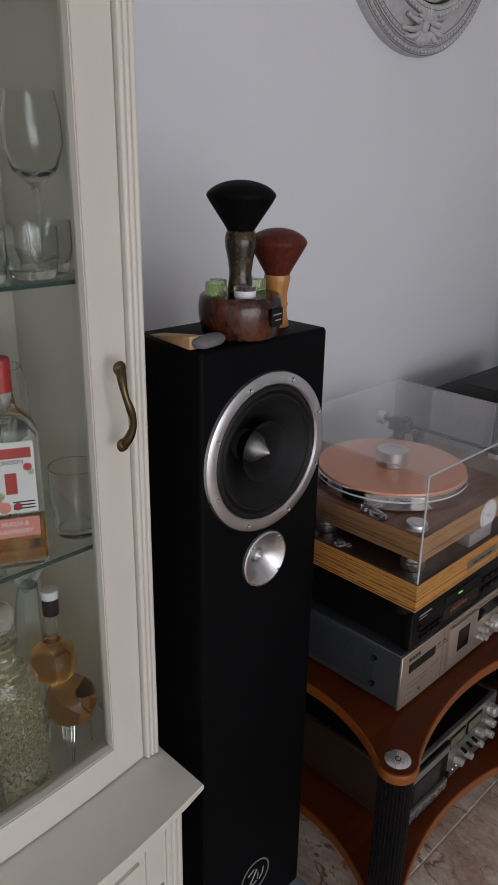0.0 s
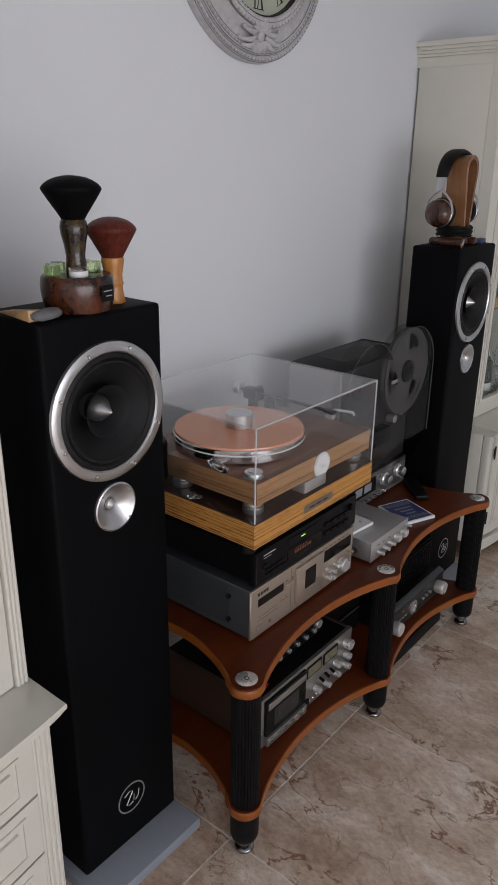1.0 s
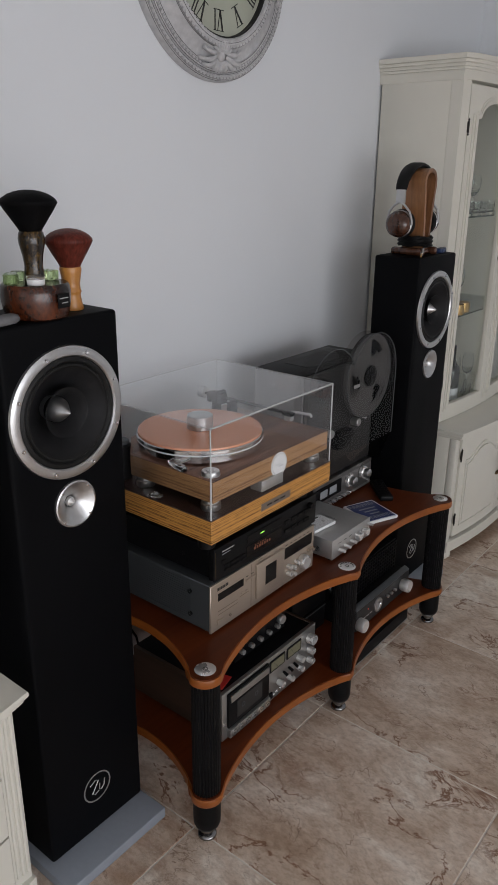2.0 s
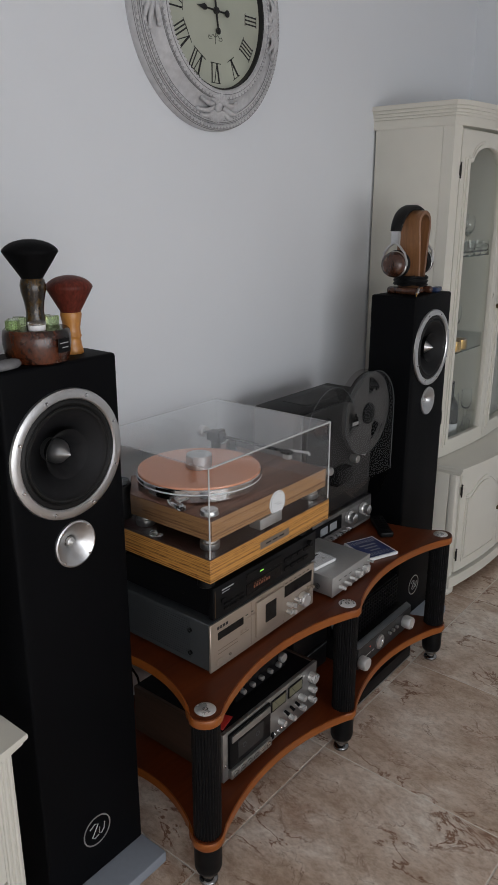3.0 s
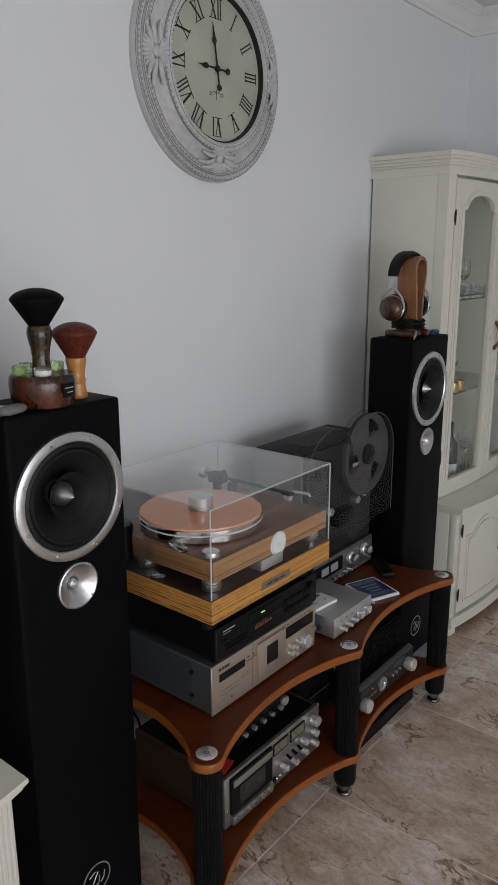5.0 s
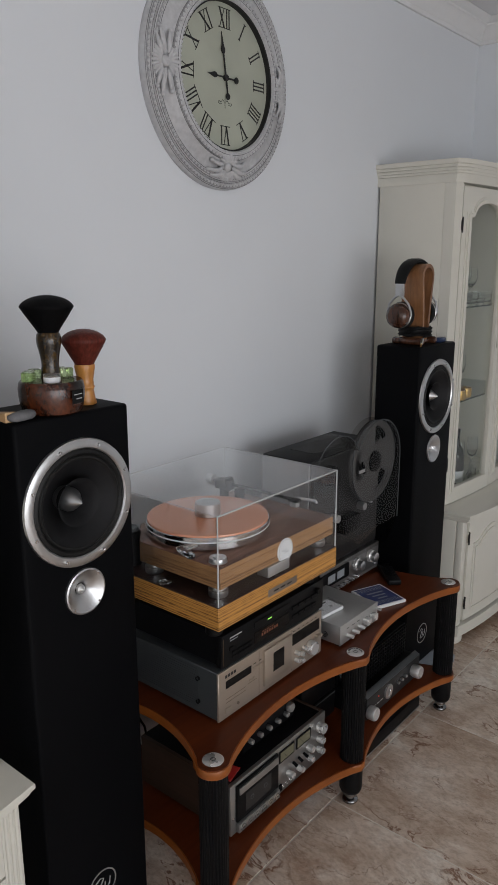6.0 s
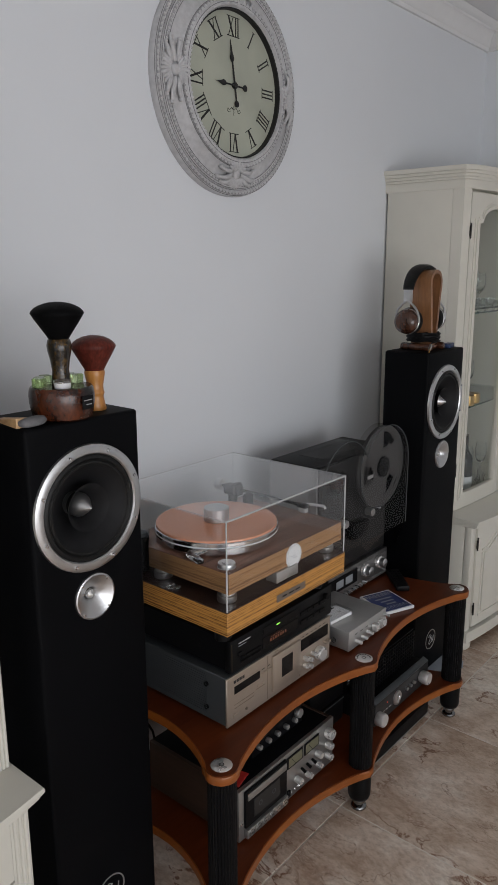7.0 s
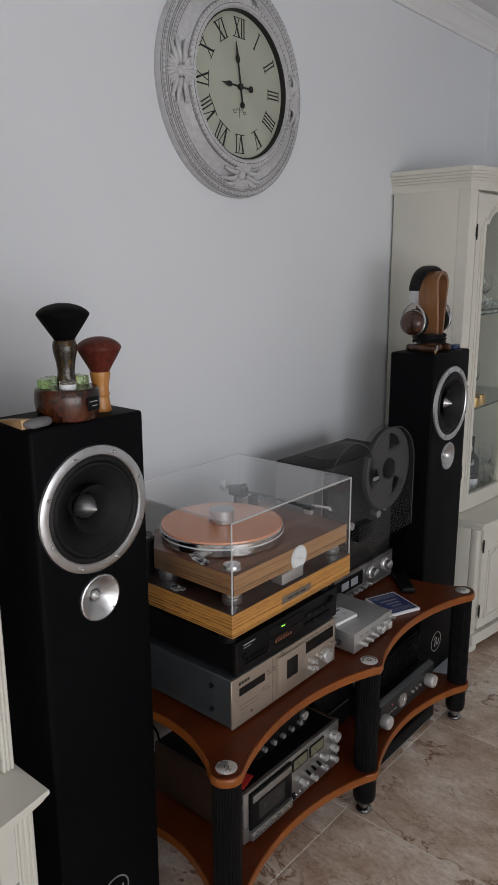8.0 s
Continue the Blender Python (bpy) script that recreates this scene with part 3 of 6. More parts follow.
        for z0, z1 in ((0.105, 0.255), (0.262, 0.412), (0.419, 0.564)):
            for y0, y1 in ((-0.388, -0.003), (0.003, 0.388)):
                d = part("drawer_front", soften(strip(y0, y1, z0, z1, lf, 0.02, 12), 0.003), CREAM, cab)
                part("raised_panel", soften(strip(y0 + 0.06, y1 - 0.06, z0 + 0.042, z1 - 0.042, lambda y: lf(y) + 0.007, 0.01, 10), 0.005, 50), CREAM, d)
                fr = mesh()
                for a, c, e, g in ((y0 + 0.036, y1 - 0.036, z0 + 0.022, z0 + 0.03), (y0 + 0.036, y1 - 0.036, z1 - 0.03, z1 - 0.022),
                                   (y0 + 0.036, y0 + 0.044, z0 + 0.03, z1 - 0.03), (y1 - 0.044, y1 - 0.036, z0 + 0.03, z1 - 0.03)):
                    strip(a, c, e, g, lambda y: lf(y) + 0.004, 0.008, 8, fr)
                part("panel_moulding", fr, CREAM, d)
                handle(d, lf((y0 + y1) / 2) + 0.008, (y0 + y1) / 2, (z0 + z1) / 2 + 0.006, 0.10, True)
    # glazed doors
    side, stile = (0.416, 0.065) if flush else (0.407, 0.056)
    for (y0, y1), hs in zip(((-side, -0.002), (0.002, side)), handles):
        b, beads, arch, ym, half, f = door_mesh(y0, y1, stile)
        d = part("glazed_door", b, CREAM, cab, "bowed cream door with an arched glass pane")
        for bead in beads:
            part("moulding", soften(bead, 0.0015, 50), CREAM, d)
        part("pane", strip(ym - half - 0.003, ym + half + 0.003, 0.682, lambda y: arch(y) + 0.003, lambda y: f(y) - 0.012, 0.004, 16), PANE, d).visible_shadow = False
        handle(d, f(y0) + 0.001, (y0 + 0.026) if hs < 0 else (y1 - (0.034 if flush else 0.026)), 1.283)
        yh = y1 if hs < 0 else y0
        for z in (0.80, 1.78):
            hinge(d, f(yh) + 0.002, yh, z)
    # glass shelves
    for z in SHELVES:
        s = part("glass_shelf", box(0.02, 0.315, -uw + 0.022, uw - 0.022, z, z + 0.006), SHELF_GLASS, cab)
        s.visible_shadow = False
        part("shelf_edge", box(0.3155, 0.3175, -uw + 0.022, uw - 0.022, z, z + 0.006), SHELF_EDGE, s, "green glass edge")
    return cab


SHELVES = (1.035, 1.445)
display_cabinet((WEST, 0.359, 0), "cream lacquered display cabinet with drawers and glazed doors", "drawers", (1, 1), True)
display_cabinet((WEST, 3.367, 0), "cream lacquered display cabinet with glazed doors over arched panel doors", "doors", (1, -1), False)

# ---- tall loudspeakers ----


def loudspeaker(at):
    """Origin: middle of the front face at its foot; the front looks along +x."""
    s = thing("loudspeaker", at, "tall satin black floorstanding loudspeaker with a silver-ringed driver", "loudspeaker", "pair of loudspeakers")
    w, dp, h = 0.1455, 0.18, 1.309
    part("body", fill_holes(box(-dp, 0, -w, w, 0, h, 0.008, 3), ((0, 1.115, 0.119, 0.075), (0, 0.912, 0.05, 0.035))), SATIN_BLACK, s)
    zc, R = 1.115, 0.1405
    ring = part("driver_ring", lathe([(R - 0.0215, -0.002), (R - 0.0225, 0.005), (R - 0.0195, 0.0085), (R - 0.008, 0.0095), (R - 0.001, 0.006), (R + 0.0005, 0.0005), (R - 0.0215, -0.002)], (0, 0, zc), "x", 96), ALU, s, "brushed aluminium ring")
    for k in range(8):
        a = 2 * math.pi * (k + 0.5) / 8
        b = lathe([(0, 0.003), (0.0016, 0.003), (0.0018, 0.0045), (0.0036, 0.0045), (0.0042, 0.0025), (0.0042, 0), (0, 0)][::-1], (0.0086, (R - 0.0115) * math.sin(a), zc + (R - 0.0115) * math.cos(a)), "x", 12)
        part("screw", b, CHROME, ring)
    ri = R - 0.0225
    part("surround", lathe([(ri + 0.001, 0.002), (ri - 0.004, 0.0065), (ri - 0.009, 0.007), (ri - 0.013, 0.003), (ri - 0.016, 0.0062), (ri - 0.020, 0.006), (ri - 0.024, 0.0015)], (0, 0, zc), "x", 72), RUBBER, s)
    part("cone", lathe([(ri - 0.0235, 0.0018), (0.080, -0.012), (0.062, -0.028), (0.045, -0.043), (0.026, -0.060)], (0, 0, zc), "x", 72), PAPER_CONE, s)
    part("whizzer_cone", lathe([(0.029, -0.042), (0.035, -0.028), (0.044, -0.013), (0.0525, -0.003), (0.0535, -0.0022), (0.0515, -0.0035), (0.042, -0.015), (0.034, -0.030), (0.028, -0.043)], (0, 0, zc), "x", 64), PAPER_CONE, s)
    part("phase_plug", lathe([(0.0265, -0.064), (0.0265, -0.034), (0.0245, -0.027), (0.0165, -0.015), (0.0070, -0.001), (0.0012, 0.0075), (0, 0.008)], (0, 0, zc), "x", 40), ALU, s, "pointed aluminium phase plug")
    hz = 0.912
    horn = part("horn_tweeter", lathe([(0.010, -0.03), (0.012, -0.02), (0.020, -0.010), (0.034, -0.001), (0.044, 0.004), (0.049, 0.0062), (0.0525, 0.005), (0.0535, 0.0005), (0.05, -0.001)], (0, 0, hz), "x", 64), ALU, s, "spun aluminium horn")
    part("throat", lathe([(0.0115, -0.018), (0.0095, -0.012), (0.006, -0.0105), (0.003, -0.006), (0, -0.0045)], (0, 0, hz), "x", 20), ALU_DULL, horn)
    for k in range(4):
        a = math.pi / 4 + k * math.pi / 2
        part("screw", lathe([(0.0024, 0), (0.0024, 0.002), (0, 0.0024)], (0.005, 0.047 * math.sin(a), hz + 0.047 * math.cos(a)), "x", 10), CHROME, horn)
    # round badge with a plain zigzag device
    bz = 0.132
    badge = part("badge", loop_ring(0.0385, 0.0420, 0, 0.0012, (0, 0, bz), "x", 48), ALU_DULL, s, "thin round badge")
    dev = tube([(0.0006, -0.022, bz + 0.014), (0.0006, -0.006, bz + 0.022), (0.0006, 0.004, bz + 0.017), (0.0006, -0.016, bz - 0.014), (0.0006, -0.008, bz - 0.02), (0.0006, 0.004, bz - 0.016)], 0.0016, 6)
    tube([(0.0006, 0.008, bz + 0.005), (0.0006, 0.006, bz - 0.012), (0.0006, 0.012, bz - 0.017), (0.0006, 0.021, bz - 0.008), (0.0006, 0.024, bz + 0.010)], 0.0016, 6, dev)
    part("device", dev, ALU_DULL, badge)
    return s


A = (-0.670, 1.0180, 0.033)
speaker_a = loudspeaker(A)
speaker_b = copy_thing(speaker_a, pose(-0.645, 2.661, 0.033))
for x, y in ((A[0], A[1]), (-0.645, 2.661)):
    sl = part("plinth_slab", box(x - 0.225, x + 0.086, y - 0.165, y + 0.15, 0, 0.0325, 0.004), SLAB_GREY, None)
    tagged(sl, "blue-grey painted slab under a loudspeaker", "plinth slab", "loudspeaker slabs")

# ---- the equipment rack ----
PX, PY = -0.461, (1.196, 1.826, 2.462)
BX = -0.968
ZT, ZL = 0.514, 0.155


def shelf_outline(inset=0.0):
    r = 0.043 - inset
    pts = []

    def corner(cx, cy, a0, a1, k=9):
        for i in range(k + 1):
            a = radians(a0 + (a1 - a0) * i / k)
            pts.append((cx + r * math.cos(a), cy + r * math.sin(a)))

    def scallop(p, q, depth, nx, ny, k=22):
        for i in range(1, k):
            u = i / k
            d = depth * (math.sin(math.pi * u) ** 0.75)
            pts.append((p[0] + (q[0] - p[0]) * u + nx * d, p[1] + (q[1] - p[1]) * u + ny * d))
    # counter-clockwise, from the near front post
    corner(PX, PY[0], -110, 25)
    a, c = pts[-1], (PX + r * math.cos(radians(-20)), PY[1] + r * math.sin(radians(-20)))
    scallop(a, c, 0.068, -1, 0)
    corner(PX, PY[1], -20, 20, 4)
    a, c = pts[-1], (PX + r * math.cos(radians(-25)), PY[2] + r * math.sin(radians(-25)))
    scallop(a, c, 0.068, -1, 0)
    corner(PX, PY[2], -25, 100)
    a, c = pts[-1], (BX + r * math.cos(radians(80)), PY[2] + r * math.sin(radians(80)))
    scallop(a, c, 0.075, 0, -1)
    corner(BX, PY[2], 80, 180)
    corner(BX, PY[0], 180, 280)
    a, c = pts[-1], (PX + r * math.cos(radians(-110)), PY[0] + r * math.sin(radians(-110)))
    scallop(a, c, 0.085, 0, 1)
    return pts


rack = thing("equipment_rack", (0, 0, 0), "two-tier cherry wood equipment rack with fluted black posts", "equipment rack")
for z in (ZT, ZL):
    sh = part("shelf", prism(shelf_outline(0.003), z - 0.003, z), CHERRY, rack, "cherry veneered shelf", 30)
    part("edge_band", prism(shelf_outline(), z - 0.027, z - 0.0025, 0.005), CHERRY_EDGE, sh, "orange rounded wooden edge")


def post(x, y):
    def flute(z0, z1):
        pts = []
        for i in range(112):
            a = 2 * math.pi * i / 112
            rr = 0.0355 if (i % 4) in (0, 1) else 0.0333
            pts.append((x + rr * math.cos(a), y + rr * math.sin(a)))
        return prism(pts, z0, z1)
    b = flute(ZL + 0.001, ZT - 0.0275)
    part("post", b, BLACK_PLASTIC, rack, "fluted black post", 25)
    q = lathe([(0, 0.036), (0.024, 0.036), (0.031, 0.041), (0.0350, 0.052), (0.0355, 0.070), (0.0355, ZL - 0.0275), (0, ZL - 0.0275)], (x, y, 0), "z", 40)
    part("post_end", q, BLACK_PLASTIC, rack, "smooth black end cup")
    part("foot", lathe([(0, 0), (0.022, 0), (0.0245, 0.003), (0.0245, 0.008), (0.022, 0.011), (0.013, 0.014), (0.012, 0.019), (0.020, 0.023), (0.0215, 0.029), (0.019, 0.0358), (0, 0.0358)], (x, y, 0), "z", 28), DARK_CHROME, rack, "dark chromed foot")
    c = part("disc_cap", lathe([(0, 0.0012), (0.0245, 0.0012), (0.026, 0), (0.026, -0.001)], (x, y, ZT + 0.0005), "z", 36), KNOB, rack, "silver disc with a ring of marks" if y == PY[1] else "plain silver disc")
    for k in range(9 if y == PY[1] else 0):
        a = k * 0.42 + 0.6
        bar = box(-0.002, 0.002, -0.0025, 0.0025, 0, 0.0003)
        part("mark", moved(bar, Matrix.Translation((x + 0.019 * math.cos(a), y + 0.019 * math.sin(a), ZT + 0.0017)) @ Matrix.Rotation(a, 4, "Z")), INK, c)
    part("emblem", loop_ring(0.0045, 0.0065, 0, 0.0004, (x, y, ZT + 0.0017), "z", 20), INK, c)


for y in PY:
    post(PX, y)
    post(BX, y)

# ---- turntable stack ----


def knob(parent, at, r, length, material=ALU, name="knob", ridged=False, axis="x", label=""):
    b = lathe([(r * 0.9, 0), (r, length * 0.15), (r, length * 0.82), (r * 0.88, length), (r * 0.3, length * 0.97), (0, length * 0.97)], at, axis, 24)
    return part(name, b, material, parent, label)


def platform():
    y0, y1, x0, x1, z0, z1 = 1.265, 1.766, -0.922, -0.500, 0.799, 0.861
    t = thing("isolation_platform", (0, 0, 0), "thick bamboo plywood platform with a dark veneered top", "platform")
    part("core", box(x0, x1, y0, y1, z0, z1 - 0.0025, 0.001, 1), BAMBOO, t, "striped bamboo plywood edge")
    part("top_veneer", box(x0, x1, y0, y1, z1 - 0.0025, z1, 0.0008, 1), WALNUT_DARK, t)
    pl = part("name_plate", box(x1, x1 + 0.0012, 1.452, 1.575, 0.818, 0.838, 0.0004, 1), CHAMPAGNE_DARK, t, "small worn metal plate")
    for k in range(3):
        part("bar", box(x1 + 0.0012, x1 + 0.0016, 1.475 + 0.028 * k, 1.495 + 0.028 * k, 0.826, 0.830), INK, pl)
    for x in (x0 + 0.05, x1 - 0.06):
        for y in (y0 + 0.05, y1 - 0.06):
            part("foot", cyl(0.022, 0.757, 0.799, (x, y, 0), "z", 24, 0.002), BLACK_PLASTIC, t)
    return t


platform()

PZ = 0.948


def turntable():
    t = thing("turntable", (0, 0, 0), "belt-drive turntable with walnut plinth, chrome platter and orange mat", "turntable")
    x0, x1, y0, y1 = -0.885, -0.513, 1.287, 1.764
    plan = [(x1, y0), (x1, y1), (x0, y1), (x0, y0 + 0.09), (-0.79, y0)]
    part("plinth", prism(plan, 0.894, PZ - 0.002, 0.001), PLY, t, "walnut plywood plinth")
    part("plinth_top", prism(plan, PZ - 0.002, PZ, 0.0006), WALNUT, t, "walnut veneered top")
    mo = part("motor", cyl(0.026, 0.8615, 0.956, (-0.852, 1.312, 0), "z", 32, 0.002), BLACK_METAL, t, "black motor with grey cap")
    part("motor_cap", cyl(0.021, 0.956, 0.966, (-0.852, 1.312, 0), "z", 32, 0.0015), GREY_METAL, mo)
    for x, y in ((-0.548, 1.318), (-0.548, 1.735), (-0.77, 1.318), (-0.85, 1.735)):
        f = part("foot", lathe([(0, 0.8615), (0.023, 0.8615), (0.0245, 0.864), (0.0245, 0.878), (0.021, 0.88), (0.021, 0.8935), (0, 0.8935)], (x, y, 0), "z", 32), ALU, t, "turned aluminium foot")
        if x > -0.6 and y < 1.5:
            part("adjuster", lathe([(0, PZ + 0.0135), (0.011, PZ + 0.0135), (0.012, PZ + 0.0115), (0.0205, PZ + 0.0115), (0.0215, PZ + 0.0095), (0.0215, PZ + 0.0015), (0.023, PZ), (0, PZ)], (x, y, 0), "z", 32), ALU, f)
    cx, cy, R = -0.716, 1.466, 0.165
    part("sub_platter", cyl(0.06, PZ, PZ + 0.004, (cx, cy, 0), "z", 40), BLACK_METAL, t)
    pl = part("platter", lathe([(0, PZ + 0.003), (R - 0.004, PZ + 0.003), (R - 0.001, PZ + 0.005), (R - 0.001, PZ + 0.021), (R - 0.0025, PZ + 0.0225), (R - 0.0025, PZ + 0.0245), (R, PZ + 0.026), (R, PZ + 0.034), (R - 0.002, PZ + 0.036), (0, PZ + 0.036)], (cx, cy, 0), "z", 96), CHROME, t, "polished chrome platter")
    part("belt", lathe([(R - 0.002, PZ + 0.0222), (R + 0.0004, PZ + 0.0222), (R + 0.0004, PZ + 0.0248), (R - 0.002, PZ + 0.0248)], (cx, cy, 0), "z", 96), WHITE, pl, "thin clear drive belt")
    part("mat", lathe([(0, PZ + 0.036), (R - 0.004, PZ + 0.036), (R - 0.003, PZ + 0.0375), (R - 0.004, PZ + 0.041), (0, PZ + 0.041)], (cx, cy, 0), "z", 96), COPPER_MAT, pl, "orange acrylic mat")
    z = PZ + 0.041
    part("clamp", lathe([(0, z), (0.033, z), (0.034, z + 0.001), (0.034, z + 0.012), (0.0332, z + 0.0125), (0.0332, z + 0.014), (0.034, z + 0.0145), (0.034, z + 0.034), (0.032, z + 0.036), (0.020, z + 0.036), (0.019, z + 0.035), (0, z + 0.035)], (cx, cy, 0), "z", 48), ALU, t, "turned aluminium record clamp")
    # tonearm
    px, py, az = -0.836, 1.668, PZ + 0.058
    arm = part("tonearm", lathe([(0, PZ), (0.03, PZ), (0.03, PZ + 0.006), (0.014, PZ + 0.008), (0.013, PZ + 0.04), (0, PZ + 0.04)], (px, py, 0), "z", 28), BLACK_METAL, t, "black tonearm with silver counterweight")
    part("bearing", soften(box(px - 0.025, px + 0.03, py - 0.014, py + 0.014, az - 0.018, az + 0.012), 0.003), BLACK_METAL, arm)
    part("bearing_cap", box(px + 0.008, px + 0.02, py - 0.019, py + 0.019, az - 0.012, az + 0.018, 0.002), BLACK_METAL, arm)
    part("arm_tube", tube([(px, py, az), (-0.72, 1.678, az - 0.003), (-0.60, 1.684, az - 0.006)], 0.0045, 12), BLACK_METAL, arm)
    part("counterweight", cyl(0.0165, -0.012, 0.010, (px - 0.055, py + 0.006, az), "x", 28, 0.002), ALU, arm, "silver counterweight")
    part("weight_shaft", cyl(0.004, -0.05, 0, (px, py + 0.003, az), "x", 10), BLACK_METAL, arm)
    part("headshell", soften(box(-0.606, -0.575, 1.675, 1.695, az - 0.012, az - 0.002), 0.002), BLACK_METAL, arm)
    part("cartridge", soften(box(-0.600, -0.578, 1.677, 1.693, az - 0.026, az - 0.0125), 0.002), ALU_DULL, arm, "silver cartridge")
    part("finger_lift", tube([(-0.585, 1.694, az - 0.004), (-0.570, 1.702, az - 0.004), (-0.537, 1.712, az - 0.005), (-0.534, 1.713, az - 0.012)], 0.004, 8), ALU, arm)
    part("arm_rest", soften(box(-0.79, -0.775, 1.66, 1.69, PZ + 0.001, az - 0.008), 0.002), BLACK_METAL, arm)
    # round badge and silver block on the front edge
    b = part("badge", lathe([(0, 0.003), (0.0315, 0.003), (0.0325, 0.002), (0.0325, 0), (0, 0)], (x1 + 0.0005, 1.538, 0.917), "x", 48), WHITE, t, "white round badge with faint grey marks")
    part("mark", loop_ring(0.0285, 0.0293, 0, 0.0004, (x1 + 0.0036, 1.538, 0.917), "x", 40), GREY_INK, b)
    for k, (a, c) in enumerate(((-0.014, 0.006), (-0.004, 0.013))):
        part("bar", box(x1 + 0.0036, x1 + 0.004, 1.538 + a, 1.538 + c, 0.9175 - 0.006 * k, 0.919 - 0.006 * k), GREY_INK, b)
    part("logo_block", soften(box(x1 - 0.03, x1 + 0.006, 1.462, 1.552, 0.865, 0.8935), 0.001), ALU_DULL, t, "matt silver block")
    return t


turntable()
g = part("plastic_handle", soften(box(-0.010, 0.010, -0.034, 0.034, 0, 0.013), 0.004), CLEAR_PLASTIC, None)
g.matrix_world = pose(-0.636, 1.298, PZ + 0.0006, 0, 0, 72)
tagged(g, "clear plastic handle lying on the walnut plinth", "plastic handle")
b = lathe([(0, 0), (0.011, 0.001), (0.013, 0.006), (0.009, 0.012), (0, 0.015)], (0, 0, 0), "z", 7)
lathe([(0, 0), (0.008, 0.001), (0.010, 0.005), (0, 0.010)], (0.014, 0.004, 0), "z", 6, b)
c = part("crystal_figure", b, CLEAR_PLASTIC, None, "", 0)
c.matrix_world = pose(-0.700, 1.278, 0.8615, 0, 0, 20)
tagged(c, "small clear crystal figure on the dark platform", "crystal figure")


def dust_cover():
    """Five glued acrylic sheets, with the glint of their edges painted on as pale rods."""
    t = thing("dust_cover", (0, 0, 0), "clear acrylic dust cover standing over the turntable", "dust cover")
    x0, x1, y0, y1, z0, z1, k = -0.918, -0.503, 1.268, 1.763, 0.8615, 1.084, 0.0045
    sheets = (("top_sheet", (x0, x1, y0, y1, z1 - k, z1)), ("front_sheet", (x1 - k, x1, y0, y1, z0, z1 - k)), ("back_sheet", (x0, x0 + k, y0, y1, z0, z1 - k)),
              ("side_sheet", (x0 + k, x1 - k, y0, y0 + k, z0, z1 - k)), ("side_sheet", (x0 + k, x1 - k, y1 - k, y1, z0, z1 - k)))
    for name, q in sheets:
        part(name, box(*q), ACRYLIC, t, "", 0).visible_shadow = False
    # light caught by the edges is put into pale rods, thicker in front
    e = 0.0026
    edges = (((x1, y0, z0), (x1, y0, z1)), ((x1, y1, z0), (x1, y1, z1)), ((x0, y0, z0), (x0, y0, z1)), ((x0, y1, z0), (x0, y1, z1)),
             ((x0, y0, z1), (x1, y0, z1)), ((x0, y1, z1), (x1, y1, z1)), ((x0, y0, z1), (x0, y1, z1)), ((x1, y0, z1), (x1, y1, z1)))
    for a, c in edges:
        s = e * (0.75 if a[0] == x1 and c[0] == x1 else 0.28)
        part("edge_glint_rod", tube([a, c], s, 6), EDGE_GLINT, t, "", 0)
    return t


dust_cover()

# ---- hi-fi units on the upper shelf ----


def slot(parent, x, y0, y1, z0, z1, material=INK, name="marking", d=0.0006):
    return part(name, box(x, x + d, y0, y1, z0, z1), material, parent, "", 0)


def button(parent, x, y, z, w, h, material=BLACK_PLASTIC, d=0.004, name="button"):
    return part(name, box(x, x + d, y - w / 2, y + w / 2, z - h / 2, z + h / 2, min(w, h, d) * 0.2, 1), material, parent)


def screw(parent, at, axis, r=0.004, material=IRON):
    return part("screw", lathe([(0, 0.0005), (r * 0.5, 0.0018), (r, 0.0012), (r, -0.0005)][::-1], at, axis, 12), material, parent)


